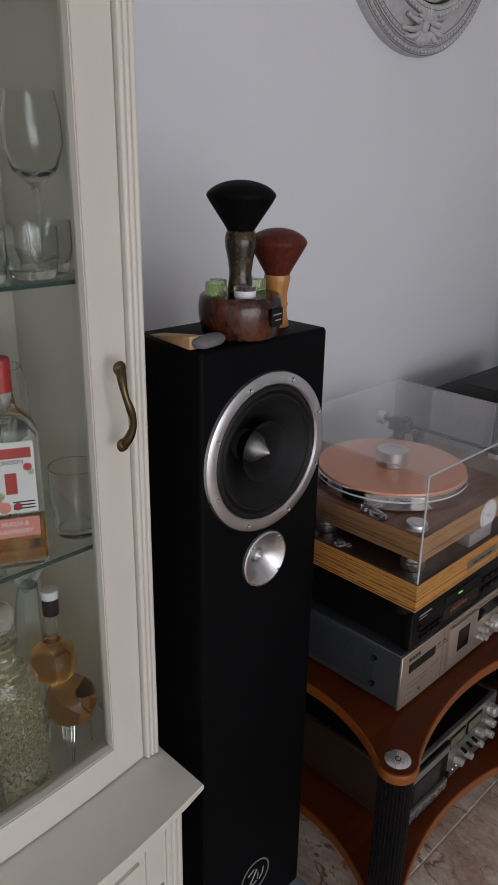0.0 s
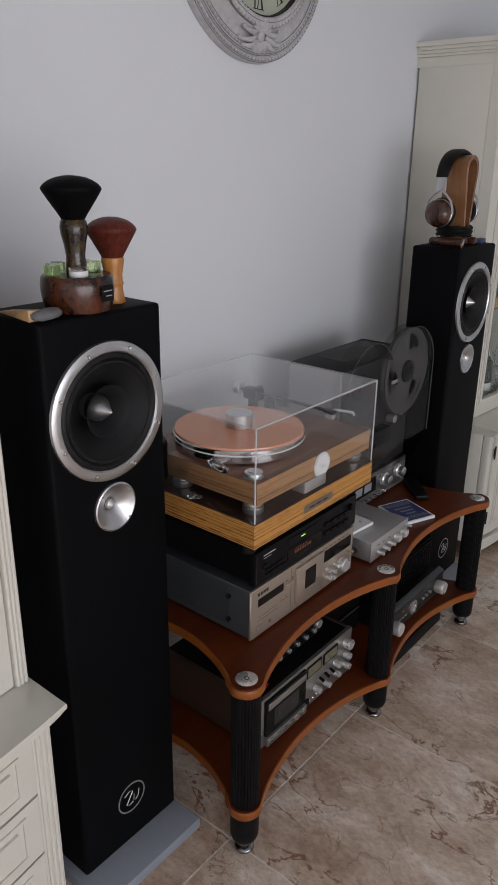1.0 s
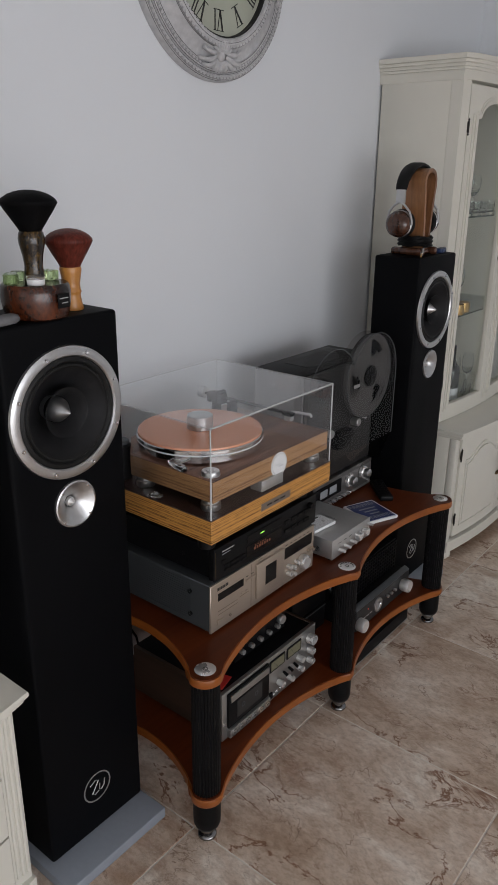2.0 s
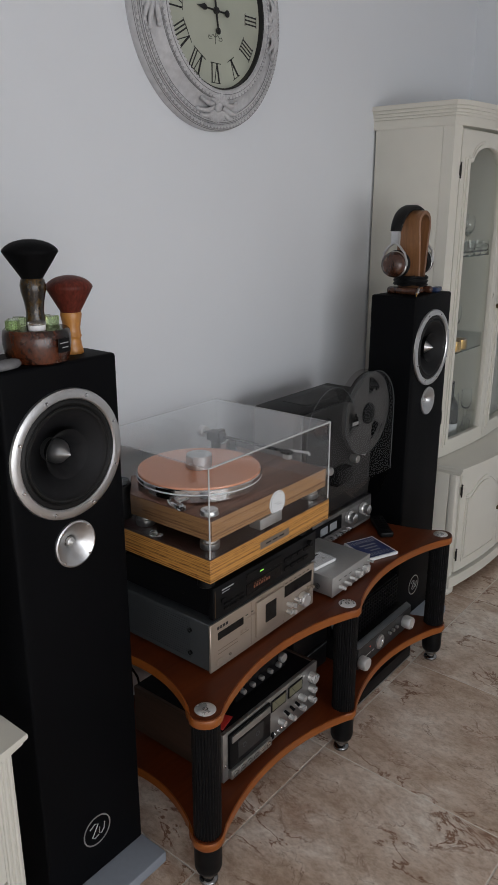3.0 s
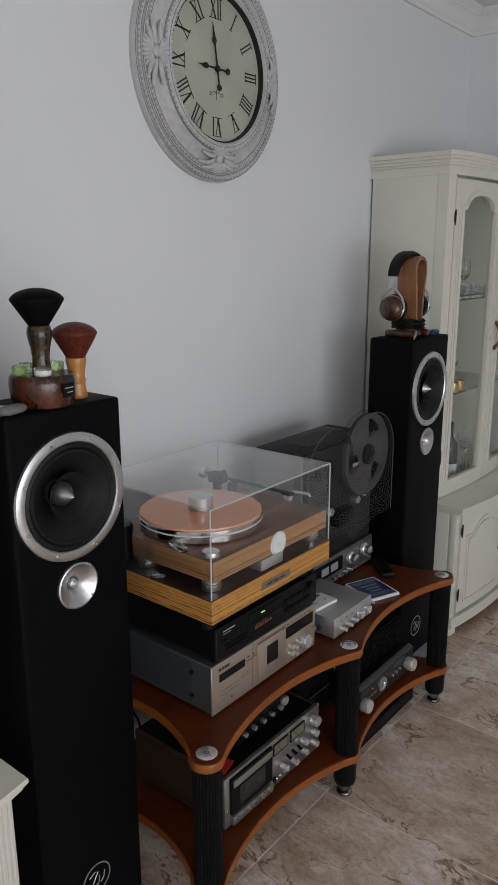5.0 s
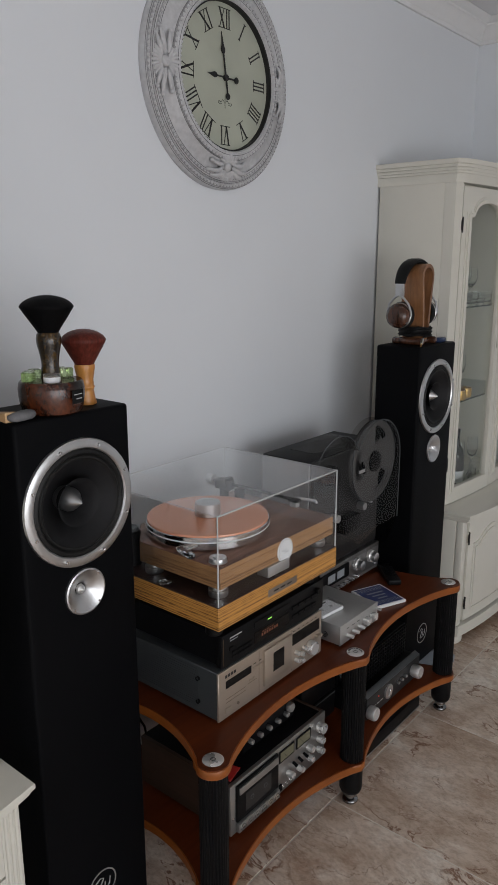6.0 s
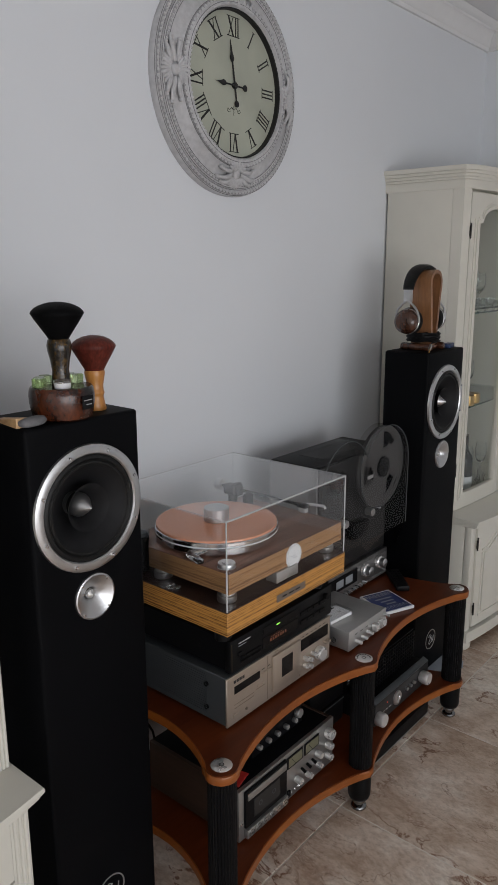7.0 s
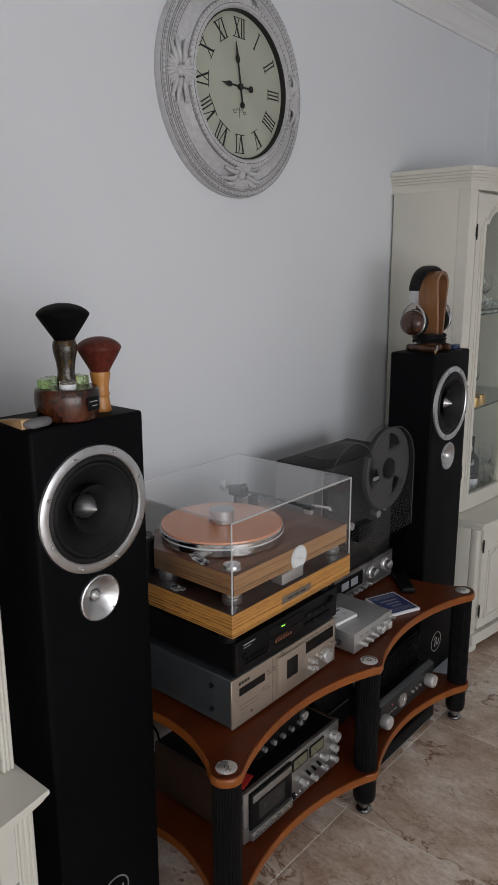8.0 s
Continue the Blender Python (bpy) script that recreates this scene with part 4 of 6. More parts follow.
def cassette_deck():
    """Champagne-faced cassette deck with a ribbed grey case."""
    t = thing("cassette_deck", (0, 0, 0), "champagne-faced cassette deck in a ribbed grey steel case", "cassette deck", "hi-fi units")
    y0, y1, z0, z1, xf, xb = 1.299, 1.752, 0.524, 0.657, -0.535, -0.90
    case = box(xb, xf - 0.006, y0 + 0.002, y1 - 0.002, z0, z1, 0.0015, 1)
    part("case", case, GREY_METAL, t, "grey steel case")
    for k in range(17):
        z = z0 + 0.014 + k * 0.0066
        part("rib", box(xb + 0.01, xf - 0.07, y0 + 0.0004, y0 + 0.0022, z, z + 0.0034), GREY_METAL, t, "", 0)
    for z in (z0 + 0.032, z1 - 0.036):
        s = part("screw", lathe([(0, 0), (0.0045, 0), (0.0065, -0.003), (0.0065, 0.0015), (0.0038, 0.0015), (0.0038, 0.0005), (0, 0.0005)], (-0.605, y0 + 0.0005, z), "y", 16), BLACK_METAL, t)
    f = part("face", box(xf - 0.006, xf, y0, y1, z0 - 0.002, z1, 0.0012, 1), CHAMPAGNE, t, "champagne aluminium face")
    for y in (y0 + 0.03, y1 - 0.03):
        for x in (xf - 0.03, xb + 0.04):
            part("foot", lathe([(0, 0.5145), (0.017, 0.5145), (0.018, 0.518), (0.018, 0.524), (0, 0.524)], (x, y, 0), "z", 20), CHAMPAGNE_DARK, t)
    w = y1 - y0
    # counter window, name bars, buttons
    slot(f, xf, y0 + 0.028, y0 + 0.128, z1 - 0.052, z1 - 0.031, DISPLAY, "counter_window", 0.0012)
    for k in range(4):
        slot(f, xf, y0 + 0.026 + 0.011 * k, y0 + 0.034 + 0.011 * k, z1 - 0.022, z1 - 0.014)
    for k in range(3):
        button(f, xf, y0 + 0.145 + 0.022 * k, z1 - 0.043, 0.016, 0.006, CHAMPAGNE)
        slot(f, xf, y0 + 0.138 + 0.022 * k, y0 + 0.148 + 0.022 * k, z1 - 0.033, z1 - 0.031, INK)
    for k, (a, c, zz) in enumerate(((0.028, 0.105, 0.050), (0.028, 0.105, 0.040), (0.115, 0.150, 0.053))):
        slot(f, xf, y0 + a, y0 + c, z0 + zz, z0 + zz + 0.0016, CHAMPAGNE_DARK)
    for k in range(2):
        button(f, xf, y0 + 0.122 + 0.018 * k, z0 + 0.062, 0.008, 0.005, CHAMPAGNE)
    button(f, xf, y0 + 0.034, z0 + 0.02, 0.022, 0.015, CHAMPAGNE)
    part("jack", cyl(0.004, 0, 0.003, (xf, y0 + 0.074, z0 + 0.02), "x", 14), CHAMPAGNE_DARK, f)
    # cassette door
    d = part("cassette_door", soften(box(xf, xf + 0.007, y0 + 0.178, y0 + 0.300, z0 + 0.016, z1 - 0.012), 0.0015), CHAMPAGNE, f)
    part("door_window", box(xf + 0.007, xf + 0.0078, y0 + 0.214, y0 + 0.262, z0 + 0.046, z1 - 0.031, 0.0003, 1), DISPLAY, d)
    # meter display, volume knob, small knobs
    slot(f, xf, y0 + 0.309, y0 + 0.440, z1 - 0.054, z1 - 0.020, DISPLAY, "meter_window", 0.0012)
    knob(f, (xf, y0 + 0.392, z0 + 0.042), 0.0205, 0.022, KNOB)
    for dy, dz in ((0.325, 0.053), (0.325, 0.030), (0.346, 0.042), (0.346, 0.022), (0.362, 0.052)):
        knob(f, (xf, y0 + dy, z0 + dz), 0.0068, 0.016, KNOB)
    for dy in (0.424, 0.438):
        knob(f, (xf, y0 + dy, z0 + 0.062), 0.0055, 0.012, CHAMPAGNE)
    for k in range(6):
        slot(f, xf, y0 + 0.312 + 0.021 * k, y0 + 0.322 + 0.021 * k, z1 - 0.0135, z1 - 0.0115)
    button(f, xf, y0 + 0.20, z1 - 0.006, 0.01, 0.004, CHAMPAGNE)
    slot(f, xf, y0 + 0.160, y0 + 0.1615, z0 + 0.004, z1 - 0.004, CHAMPAGNE_DARK, "seam")
    slot(f, xf, y0 + 0.304, y0 + 0.3055, z0 + 0.004, z1 - 0.004, CHAMPAGNE_DARK, "seam")
    return t


def disc_player():
    t = thing("disc_player", (0, 0, 0), "black compact disc player with amber display and green light", "disc player", "hi-fi units")
    y0, y1, z0, z1, xf, xb = 1.312, 1.754, 0.670, 0.7565, -0.533, -0.89
    part("case", box(xb, xf - 0.02, y0 + 0.003, y1 - 0.003, z0, z1, 0.002, 1), BLACK_METAL, t)
    f = part("face", soften(box(xf - 0.02, xf, y0, y1, z0 - 0.004, z1 - 0.001), 0.003), BLACK_PLASTIC, t)
    for y in (y0 + 0.04, y1 - 0.04):
        for x in (xf - 0.04, xb + 0.04):
            part("foot", cyl(0.02, 0.6575, z0, (x, y, 0), "z", 20, 0.001), BLACK_PLASTIC, t)
    screw(t, (-0.64, y0 + 0.0025, z0 + 0.04), "y", 0.0045)
    # tray, display, keys
    tr = part("disc_tray", box(xf, xf + 0.003, y0 + 0.125, y0 + 0.275, z1 - 0.034, z1 - 0.012, 0.001, 1), BLACK_PLASTIC, f)
    part("light", box(xf + 0.003, xf + 0.0036, y0 + 0.178, y0 + 0.194, z1 - 0.0245, z1 - 0.0215), GREEN_LED, tr, "green standby light")
    slot(f, xf, y0 + 0.125, y0 + 0.275, z0 + 0.012, z0 + 0.044, DISPLAY, "display", 0.001)
    for k in range(7):
        slot(f, xf + 0.001, y0 + 0.155 + 0.0105 * k, y0 + 0.161 + 0.0105 * k, z0 + 0.024, z0 + 0.032, AMBER_LED, "digit", 0.0004)
        if k < 5:
            slot(f, xf + 0.001, y0 + 0.158 + 0.0105 * k, y0 + 0.163 + 0.0105 * k, z0 + 0.034, z0 + 0.0375, AMBER_LED, "digit", 0.0004)
    for k in range(4):
        for r in range(2):
            button(f, xf, y0 + 0.045 + 0.021 * k, z0 + 0.016 + 0.012 * r, 0.016, 0.006)
            button(f, xf, y0 + 0.300 + 0.030 * k, z0 + 0.024 + 0.026 * r, 0.024, 0.011)
    button(f, xf, y0 + 0.034, z1 - 0.045, 0.016, 0.010)
    slot(f, xf, y0 + 0.03, y0 + 0.075, z1 - 0.0185, z1 - 0.0155, PALE_INK)
    slot(f, xf, y0 + 0.03, y0 + 0.06, z1 - 0.0255, z1 - 0.0235, GREY_INK)
    knob(f, (xf, y0 + 0.405, z1 - 0.024), 0.009, 0.012, BLACK_PLASTIC)
    slot(f, xf, y0 + 0.004, y0 + 0.0055, z0 + 0.004, z1 - 0.01, BRASS, "trim_line")
    return t


cassette_deck()
disc_player()


def small_amplifier():
    t = thing("small_amplifier", (0, 0, 0), "small matt silver headphone amplifier with five knobs", "amplifier", "hi-fi units")
    y0, y1, z0, z1, xf, xb = 1.812, 2.030, 0.524, 0.586, -0.506, -0.705
    part("case", soften(box(xb, xf - 0.004, y0, y1, z0, z1), 0.0015), ALU_DULL, t, "bead-blasted silver case")
    f = part("face", soften(box(xf - 0.004, xf, y0 - 0.001, y1 + 0.001, z0 - 0.001, z1 + 0.001), 0.001), ALU_DULL, t)
    for y in (y0 + 0.02, y1 - 0.02):
        for x in (xf - 0.02, xb + 0.02):
            part("foot", cyl(0.009, 0.5145, z0, (x, y, 0), "z", 16), BLACK_PLASTIC, t)
    part("socket", lathe([(0.003, -0.002), (0.003, 0.001), (0.007, 0.001), (0.0085, 0), (0.0085, -0.003)], (-0.56, y0 - 0.0002, z0 + 0.022), "y", 20), BLACK_METAL, t)
    for k, (dy, r, ln, dz) in enumerate(((0.040, 0.0045, 0.022, 0.020), (0.072, 0.0045, 0.022, 0.022), (0.104, 0.0045, 0.022, 0.025))):
        knob(f, (xf, y0 + dy, z0 + dz), r * 1.25, ln, KNOB)
    for dy in (0.140, 0.180):
        b = soften(box(xf, xf + 0.02, y0 + dy - 0.011, y0 + dy + 0.011, z0 + 0.018, z0 + 0.040), 0.0025)
        part("knob", b, KNOB, f, "square silver knob")
    knob(f, (xf, y0 + 0.205, z0 + 0.045), 0.004, 0.02, ALU)
    for k in range(3):
        slot(f, xf, y0 + 0.034 + 0.03 * k, y0 + 0.048 + 0.03 * k, z0 + 0.042, z0 + 0.044)
    return t


small_amplifier()

# cassette in its clear case on the little amplifier
t = thing("cassette_case", (-0.60, 1.868, 0.587), "clear cassette case with a white insert lying on an amplifier", "cassette", turn=-6)
part("case", box(-0.036, 0.036, -0.055, 0.055, 0.0005, 0.017), ACRYLIC, t, "clear case", 0).visible_shadow = False
cs = part("cassette", box(-0.033, 0.033, -0.050, 0.050, 0.002, 0.0120, 0.0008, 1), WHITE, t, "white cassette label")
part("bar", box(-0.026, -0.020, -0.03, 0.03, 0.0120, 0.0124), INK, cs)
for y in (-0.021, 0.021):
    part("hub", cyl(0.0055, 0.0120, 0.0127, (0.006, y, 0), "z", 16), ALU_DULL, cs)

# disc sleeve
t = thing("disc_case", (-0.592, 2.188, 0.5146), "flat disc case with a blue printed cover on cherry wood", "disc case", turn=-22)
part("case", box(-0.071, 0.071, -0.0625, 0.0625, 0, 0.010, 0.001, 1), WHITE, t)
cv = part("cover", box(-0.064, 0.064, -0.056, 0.056, 0.010, 0.0106), BLUE_PRINT, t, "blue printed cover")
rng = random.Random(5)
for k in range(3):
    part("bar", box(-0.022 + 0.02 * k, -0.015 + 0.02 * k, -0.034 + 0.008 * k, 0.034 - 0.006 * k, 0.0106, 0.0109), GREY_INK, cv)
for s in (-1, 1):
    for k in range(7):
        a = -0.05 + 0.0165 * k
        part("ornament", loop_ring(0.004, 0.0062, 0, 0.0004, (s * 0.050, a, 0.0106), "z", 12), GREY_INK, cv)
        part("ornament", loop_ring(0.0025, 0.004, 0, 0.0004, (s * 0.040, a * 0.8, 0.0106), "z", 10), GREY_INK, cv)

t = thing("remote_control", (-0.651, 2.369, 0.5146), "black remote control lying on cherry wood", "remote control", turn=-46)
rc = part("body", soften(box(-0.080, 0.080, -0.024, 0.024, 0, 0.020), 0.005), BLACK_PLASTIC, t)
for i in range(6):
    for j in range(3):
        part("key", box(-0.055 + 0.019 * i, -0.044 + 0.019 * i, -0.018 + 0.0145 * j, -0.009 + 0.0145 * j, 0.020, 0.0215, 0.0005, 1), BLACK_METAL, rc)

# ---- reel-to-reel recorder ----


def flange(x0, x1, y, z):
    """A reel's side disc with three wedge windows cut through it."""
    b = mesh()
    rad = [0.030, 0.060, 0.072, 0.100, 0.126, 0.136, 0.145]
    n = 72
    for x in (x0, x1):
        rings = [[b.verts.new((x, y + r * math.sin(2 * math.pi * k / n), z + r * math.cos(2 * math.pi * k / n))) for k in range(n)] for r in rad]
        for i in range(len(rad) - 1):
            for k in range(n):
                if 1 <= i <= 3 and (k % 24) < (3, 5, 7)[i - 1] * 1.4 + 1:
                    continue
                b.faces.new((rings[i][k], rings[i][(k + 1) % n], rings[i + 1][(k + 1) % n], rings[i + 1][k]))
    return b


def reel(parent, y, z, x):
    """Two smoky flanges, a dark tape pack and a ribbed hub."""
    r = part("reel", flange(x, x + 0.002, y, z), REEL_PLASTIC, parent, "smoky plastic tape reel", 0)
    r.visible_shadow = False
    part("back_flange", flange(x - 0.014, x - 0.012, y, z), REEL_PLASTIC, r, "", 0).visible_shadow = False
    part("tape_pack", lathe([(0.03, -0.011), (0.062, -0.011), (0.062, -0.001), (0.03, -0.001)], (x, y, z), "x", 48), BLACK_PLASTIC, r)
    hub = lathe([(0, 0.016), (0.014, 0.016), (0.016, 0.013), (0.036, 0.010), (0.038, 0.0025), (0.038, -0.012)], (x, y, z), "x", 36)
    part("hub", hub, BLACK_PLASTIC, r, "black ribbed hub")
    part("rim", lathe([(0.1435, -0.0005), (0.1465, 0), (0.1465, 0.0025), (0.1435, 0.003)], (x, y, z), "x", 72), GREY_METAL, r)
    part("bar", box(x + 0.002, x + 0.0028, y - 0.100, y - 0.062, z - 0.026, z - 0.014), PALE_INK, r)
    return r


def reel_recorder():
    t = thing("reel_recorder", (0, 0, 0), "black reel-to-reel tape recorder with smoky reels and cover", "tape recorder", "hi-fi units")
    y0, y1, z0, z1, xb, xf = 1.972, 2.405, 0.524, 1.018, -0.932, -0.742
    part("case", box(xb, xf, y0, y1, z0, z1, 0.003, 2), BLACK_METAL, t, "black case")
    part("top_vent", box(xb + 0.04, xf - 0.05, y0 + 0.1, y1 - 0.1, z1, z1 + 0.0015, 0.0005, 1), INK, t)
    part("side_panel", box(xb + 0.002, xf + 0.004, y0 - 0.008, y0 - 0.0005, z0, z1 - 0.004, 0.001, 1), RECORDER_SIDE, t, "grey side panel")
    up = part("transport_panel", box(xf, xf + 0.008, y0, y1, 0.630, z1 - 0.004, 0.001, 1), TRANSPORT, t)
    lo = part("control_panel", soften(box(xf, xf + 0.022, y0 - 0.002, y1 + 0.002, z0, 0.626), 0.003), PANEL_GREY, t)
    for y in (y0 + 0.04, y1 - 0.04):
        part("foot", cyl(0.018, 0.5145, z0, (xf - 0.03, y, 0), "z", 16), BLACK_PLASTIC, t)
        part("foot", cyl(0.018, 0.5145, z0, (xb + 0.03, y, 0), "z", 16), BLACK_PLASTIC, t)
    X = xf + 0.022
    slot(lo, X, y0 + 0.01, y1 - 0.01, z0 + 0.004, z0 + 0.012, ALU_DULL, "trim", 0.001)
    # twin knobs, levers, meter
    for y, z, r in ((2.243, 0.588, 0.0235), (2.338, 0.590, 0.0235)):
        k = knob(lo, (X, y, z), r, 0.016, KNOB, "knob", label="silver double knob")
        part("inner_knob", lathe([(r * 0.72, 0.016), (r * 0.72, 0.032), (r * 0.6, 0.034), (0, 0.034)], (X, y, z), "x", 24), ALU, k)
    for k in range(6):
        y = 2.090 + 0.029 * k
        part("lever", tube([(X, y, 0.545), (X + 0.014, y, 0.549), (X + 0.024, y, 0.547)], [0.0055, 0.0045, 0.0065], 8), CHROME, lo)
    m = part("meter", box(X, X + 0.004, 2.02, 2.195, 0.560, 0.612, 0.001, 1), BLACK_PLASTIC, lo)
    for y in (2.06, 2.118):
        part("meter_face", box(X + 0.004, X + 0.0048, y, y + 0.044, 0.572, 0.600), GREY_INK, m)
    for k in range(3):
        knob(lo, (X, 2.38, 0.545 + 0.02 * k), 0.0045, 0.010, ALU)
    for k in range(2):
        part("roller", cyl(0.014, 0, 0.03, (xf + 0.008, 2.10 + 0.17 * k, 0.80), "x", 20, 0.002), ALU_DULL, up)
        part("tension_arm", tube([(xf + 0.012, 2.06 + 0.25 * k, 0.81), (xf + 0.03, 2.04 + 0.29 * k, 0.80)], 0.004, 8), ALU, up)
    part("head_block", soften(box(xf + 0.008, xf + 0.045, 2.13, 2.23, 0.735, 0.79), 0.004), BLACK_PLASTIC, up)
    reel(t, 2.310, 0.960, -0.700)
    part("empty_hub", lathe([(0, 0.016), (0.014, 0.016), (0.016, 0.013), (0.036, 0.010), (0.038, 0.0025), (0.038, -0.012)], (-0.706, 2.050, 0.960), "x", 36), BLACK_PLASTIC, t, "black ribbed hub")
    for y in (2.050, 2.310):
        part("spindle", cyl(0.012, -0.035, 0.004, (-0.700, y, 0.960), "x", 16), ALU_DULL, t)
    # smoked cover: a shell with a round hump over each reel, its foot sloping back to the panel
    ya, yc, ra, rc, zc = 2.052, 2.310, 0.139, 0.151, 0.960
    xk, xo = -0.733, -0.680
    # where the two circles cross
    yd = (ya + yc) / 2 + (ra ** 2 - rc ** 2) / (2 * (yc - ya))
    da, dc = math.acos((yd - ya) / ra), math.acos((yc - yd) / rc)
    line = [(ya - ra, 0.72)] + [(ya - ra * math.cos(a), zc + ra * math.sin(a)) for a in [(math.pi - da) * i / 24 for i in range(25)]]
    line += [(yc - rc * math.cos(a), zc + rc * math.sin(a)) for a in [dc + (math.pi - dc) * i / 24 for i in range(1, 25)]] + [(yc + rc, 0.72)]
    b = mesh()
    hump = [[b.verts.new((x, y, z)) for y, z in line] for x in (xk, xo)]
    for k in range(len(line) - 1):
        b.faces.new((hump[0][k], hump[0][k + 1], hump[1][k + 1], hump[1][k]))
    low = [b.verts.new((xo, y, 0.72)) for y, z in line]
    for k in range(1, len(line) - 2):
        b.faces.new((low[k], low[k + 1], hump[1][k + 1], hump[1][k]))
    foot = [b.verts.new((xk + 0.016, y, 0.614)) for y in (line[0][0], line[-1][0])]
    b.faces.new((hump[1][0], hump[1][-1], foot[1], foot[0]))
    for k, q in ((0, foot[0]), (-1, foot[1])):
        b.faces.new((hump[0][k], hump[1][k], q))
    bmesh.ops.recalc_face_normals(b, faces=b.faces)
    cover = part("dust_cover", b, SMOKE, t, "smoked plastic cover with two round humps", 35)
    cover.visible_shadow = False
    part("cover_rim", tube([(xo + 0.001, y, z) for y, z in line], 0.0016, 6), GREY_METAL, cover)
    return t


reel_recorder()

# ---- units on the lower shelf ----


def meter_deck():
    """Silver-faced cassette deck in a dark wooden sleeve."""
    t = thing("cassette_deck", (0, 0, 0), "vintage silver-faced cassette deck in a dark wooden case", "cassette deck", "hi-fi units")
    y0, y1, z0, z1, xf, xb = 1.333, 1.770, 0.167, 0.318, -0.527, -0.87
    part("side_board", box(xb, xf - 0.012, y0, y0 + 0.012, z0, z1, 0.0015, 1), DECK_WOOD, t, "dark wood side")
    part("side_board", box(xb, xf - 0.012, y1 - 0.012, y1, z0, z1, 0.0015, 1), DECK_WOOD, t, "dark wood side")
    part("top_board", box(xb, xf - 0.012, y0 + 0.012, y1 - 0.012, z1 - 0.012, z1 - 0.0005, 0.001, 1), BLACK_METAL, t)
    part("chassis", box(xb + 0.004, xf - 0.014, y0 + 0.013, y1 - 0.013, z0 + 0.002, z1 - 0.013), BLACK_METAL, t)
    for y in (y0 + 0.04, y1 - 0.04):
        for x in (xf - 0.05, xb + 0.04):
            part("foot", cyl(0.014, 0.1555, z0 + 0.001, (x, y, 0), "z", 16), BLACK_PLASTIC, t)
    for x in (xb + 0.03, xf - 0.05):
        screw(t, (x, y0 - 0.0002, z0 + 0.02), "y", 0.004)
    f = part("face", soften(box(xf - 0.012, xf, y0 - 0.001, y1 + 0.001, z0 - 0.002, z1), 0.0012), SILVER_FACE, t, "brushed silver face")
    # cassette well
    w = part("cassette_door", soften(box(xf, xf + 0.008, y0 + 0.018, y0 + 0.196, z0 + 0.034, z1 - 0.008), 0.0015), BLACK_PLASTIC, f)
    part("door_band", soften(box(xf + 0.008, xf + 0.0125, y0 + 0.024, y0 + 0.190, z1 - 0.034, z1 - 0.013), 0.001), SILVER_FACE, w, "silver band over the window")
    tape = part("cassette", box(xf + 0.008, xf + 0.0088, y0 + 0.052, y0 + 0.162, z0 + 0.050, z1 - 0.046, 0.0003, 1), TRANSPORT, w, "cassette behind the window")
    for y in (0.078, 0.136):
        part("tape_hub", loop_ring(0.005, 0.0078, 0, 0.0006, (xf + 0.0088, y0 + y, z0 + 0.080), "x", 20), GREY_METAL, tape)
    kb = part("key_row", soften(box(xf, xf + 0.014, y0 + 0.018, y0 + 0.196, z0 + 0.004, z0 + 0.030), 0.0015), SILVER_FACE, f)
    for k in range(6):
        kk = part("key", lathe([(0, 0.0025), (0.0088, 0.0025), (0.0105, 0.0012), (0.0105, 0)], (xf + 0.014, y0 + 0.034 + 0.0292 * k, z0 + 0.017), "x", 20), CHAMPAGNE if k > 3 else SILVER_FACE, kb)
        part("key_ring", loop_ring(0.0088, 0.0102, 0, 0.0006, (xf + 0.0160, y0 + 0.034 + 0.0292 * k, z0 + 0.017), "x", 20), INK, kk)
        part("mark", box(xf + 0.0166, xf + 0.017, y0 + 0.030 + 0.0292 * k, y0 + 0.038 + 0.0292 * k, z0 + 0.0155, z0 + 0.0185), INK, kk)
    # meters, knobs, switches
    for y in (0.206, 0.288):
        m = part("meter", box(xf, xf + 0.003, y0 + y, y0 + y + 0.072, z1 - 0.052, z1 - 0.014, 0.0008, 1), BLACK_PLASTIC, f)
        part("meter_face", box(xf + 0.003, xf + 0.0036, y0 + y + 0.005, y0 + y + 0.067, z1 - 0.047, z1 - 0.019), METER, m, "lit cream meter scale")
        part("needle", tube([(xf + 0.004, y0 + y + 0.036, z1 - 0.046), (xf + 0.004, y0 + y + 0.018, z1 - 0.024)], 0.0006, 4), INK, m)
    knob(f, (xf, y0 + 0.404, z1 - 0.036), 0.0165, 0.024, KNOB)
    for dy, dz, r in ((0.350, 0.074, 0.0125), (0.404, 0.074, 0.0135), (0.350, 0.040, 0.0115), (0.404, 0.038, 0.0125), (0.250, 0.046, 0.012), (0.300, 0.034, 0.011)):
        knob(f, (xf, y0 + dy, z0 + dz), r * 0.82, 0.022, KNOB)
    for dy in (0.275, 0.302, 0.328):
        part("switch", tube([(xf, y0 + dy, z0 + 0.066), (xf + 0.016, y0 + dy, z0 + 0.060)], [0.004, 0.005], 8), BLACK_PLASTIC, f)
    for k in range(4):
        part("jack", lathe([(0.0025, 0), (0.004, 0.001), (0.005, 0)], (xf + 0.0005, y0 + 0.226 + 0.018 * k, z0 + 0.016), "x", 14), CHROME, f)
    button(f, xf, y0 + 0.212, z0 + 0.02, 0.012, 0.020, BLACK_PLASTIC, 0.006)
    screw(f, (xf + 0.0006, y0 + 0.008, z0 + 0.05), "x", 0.004, CHROME)
    return t


meter_deck()


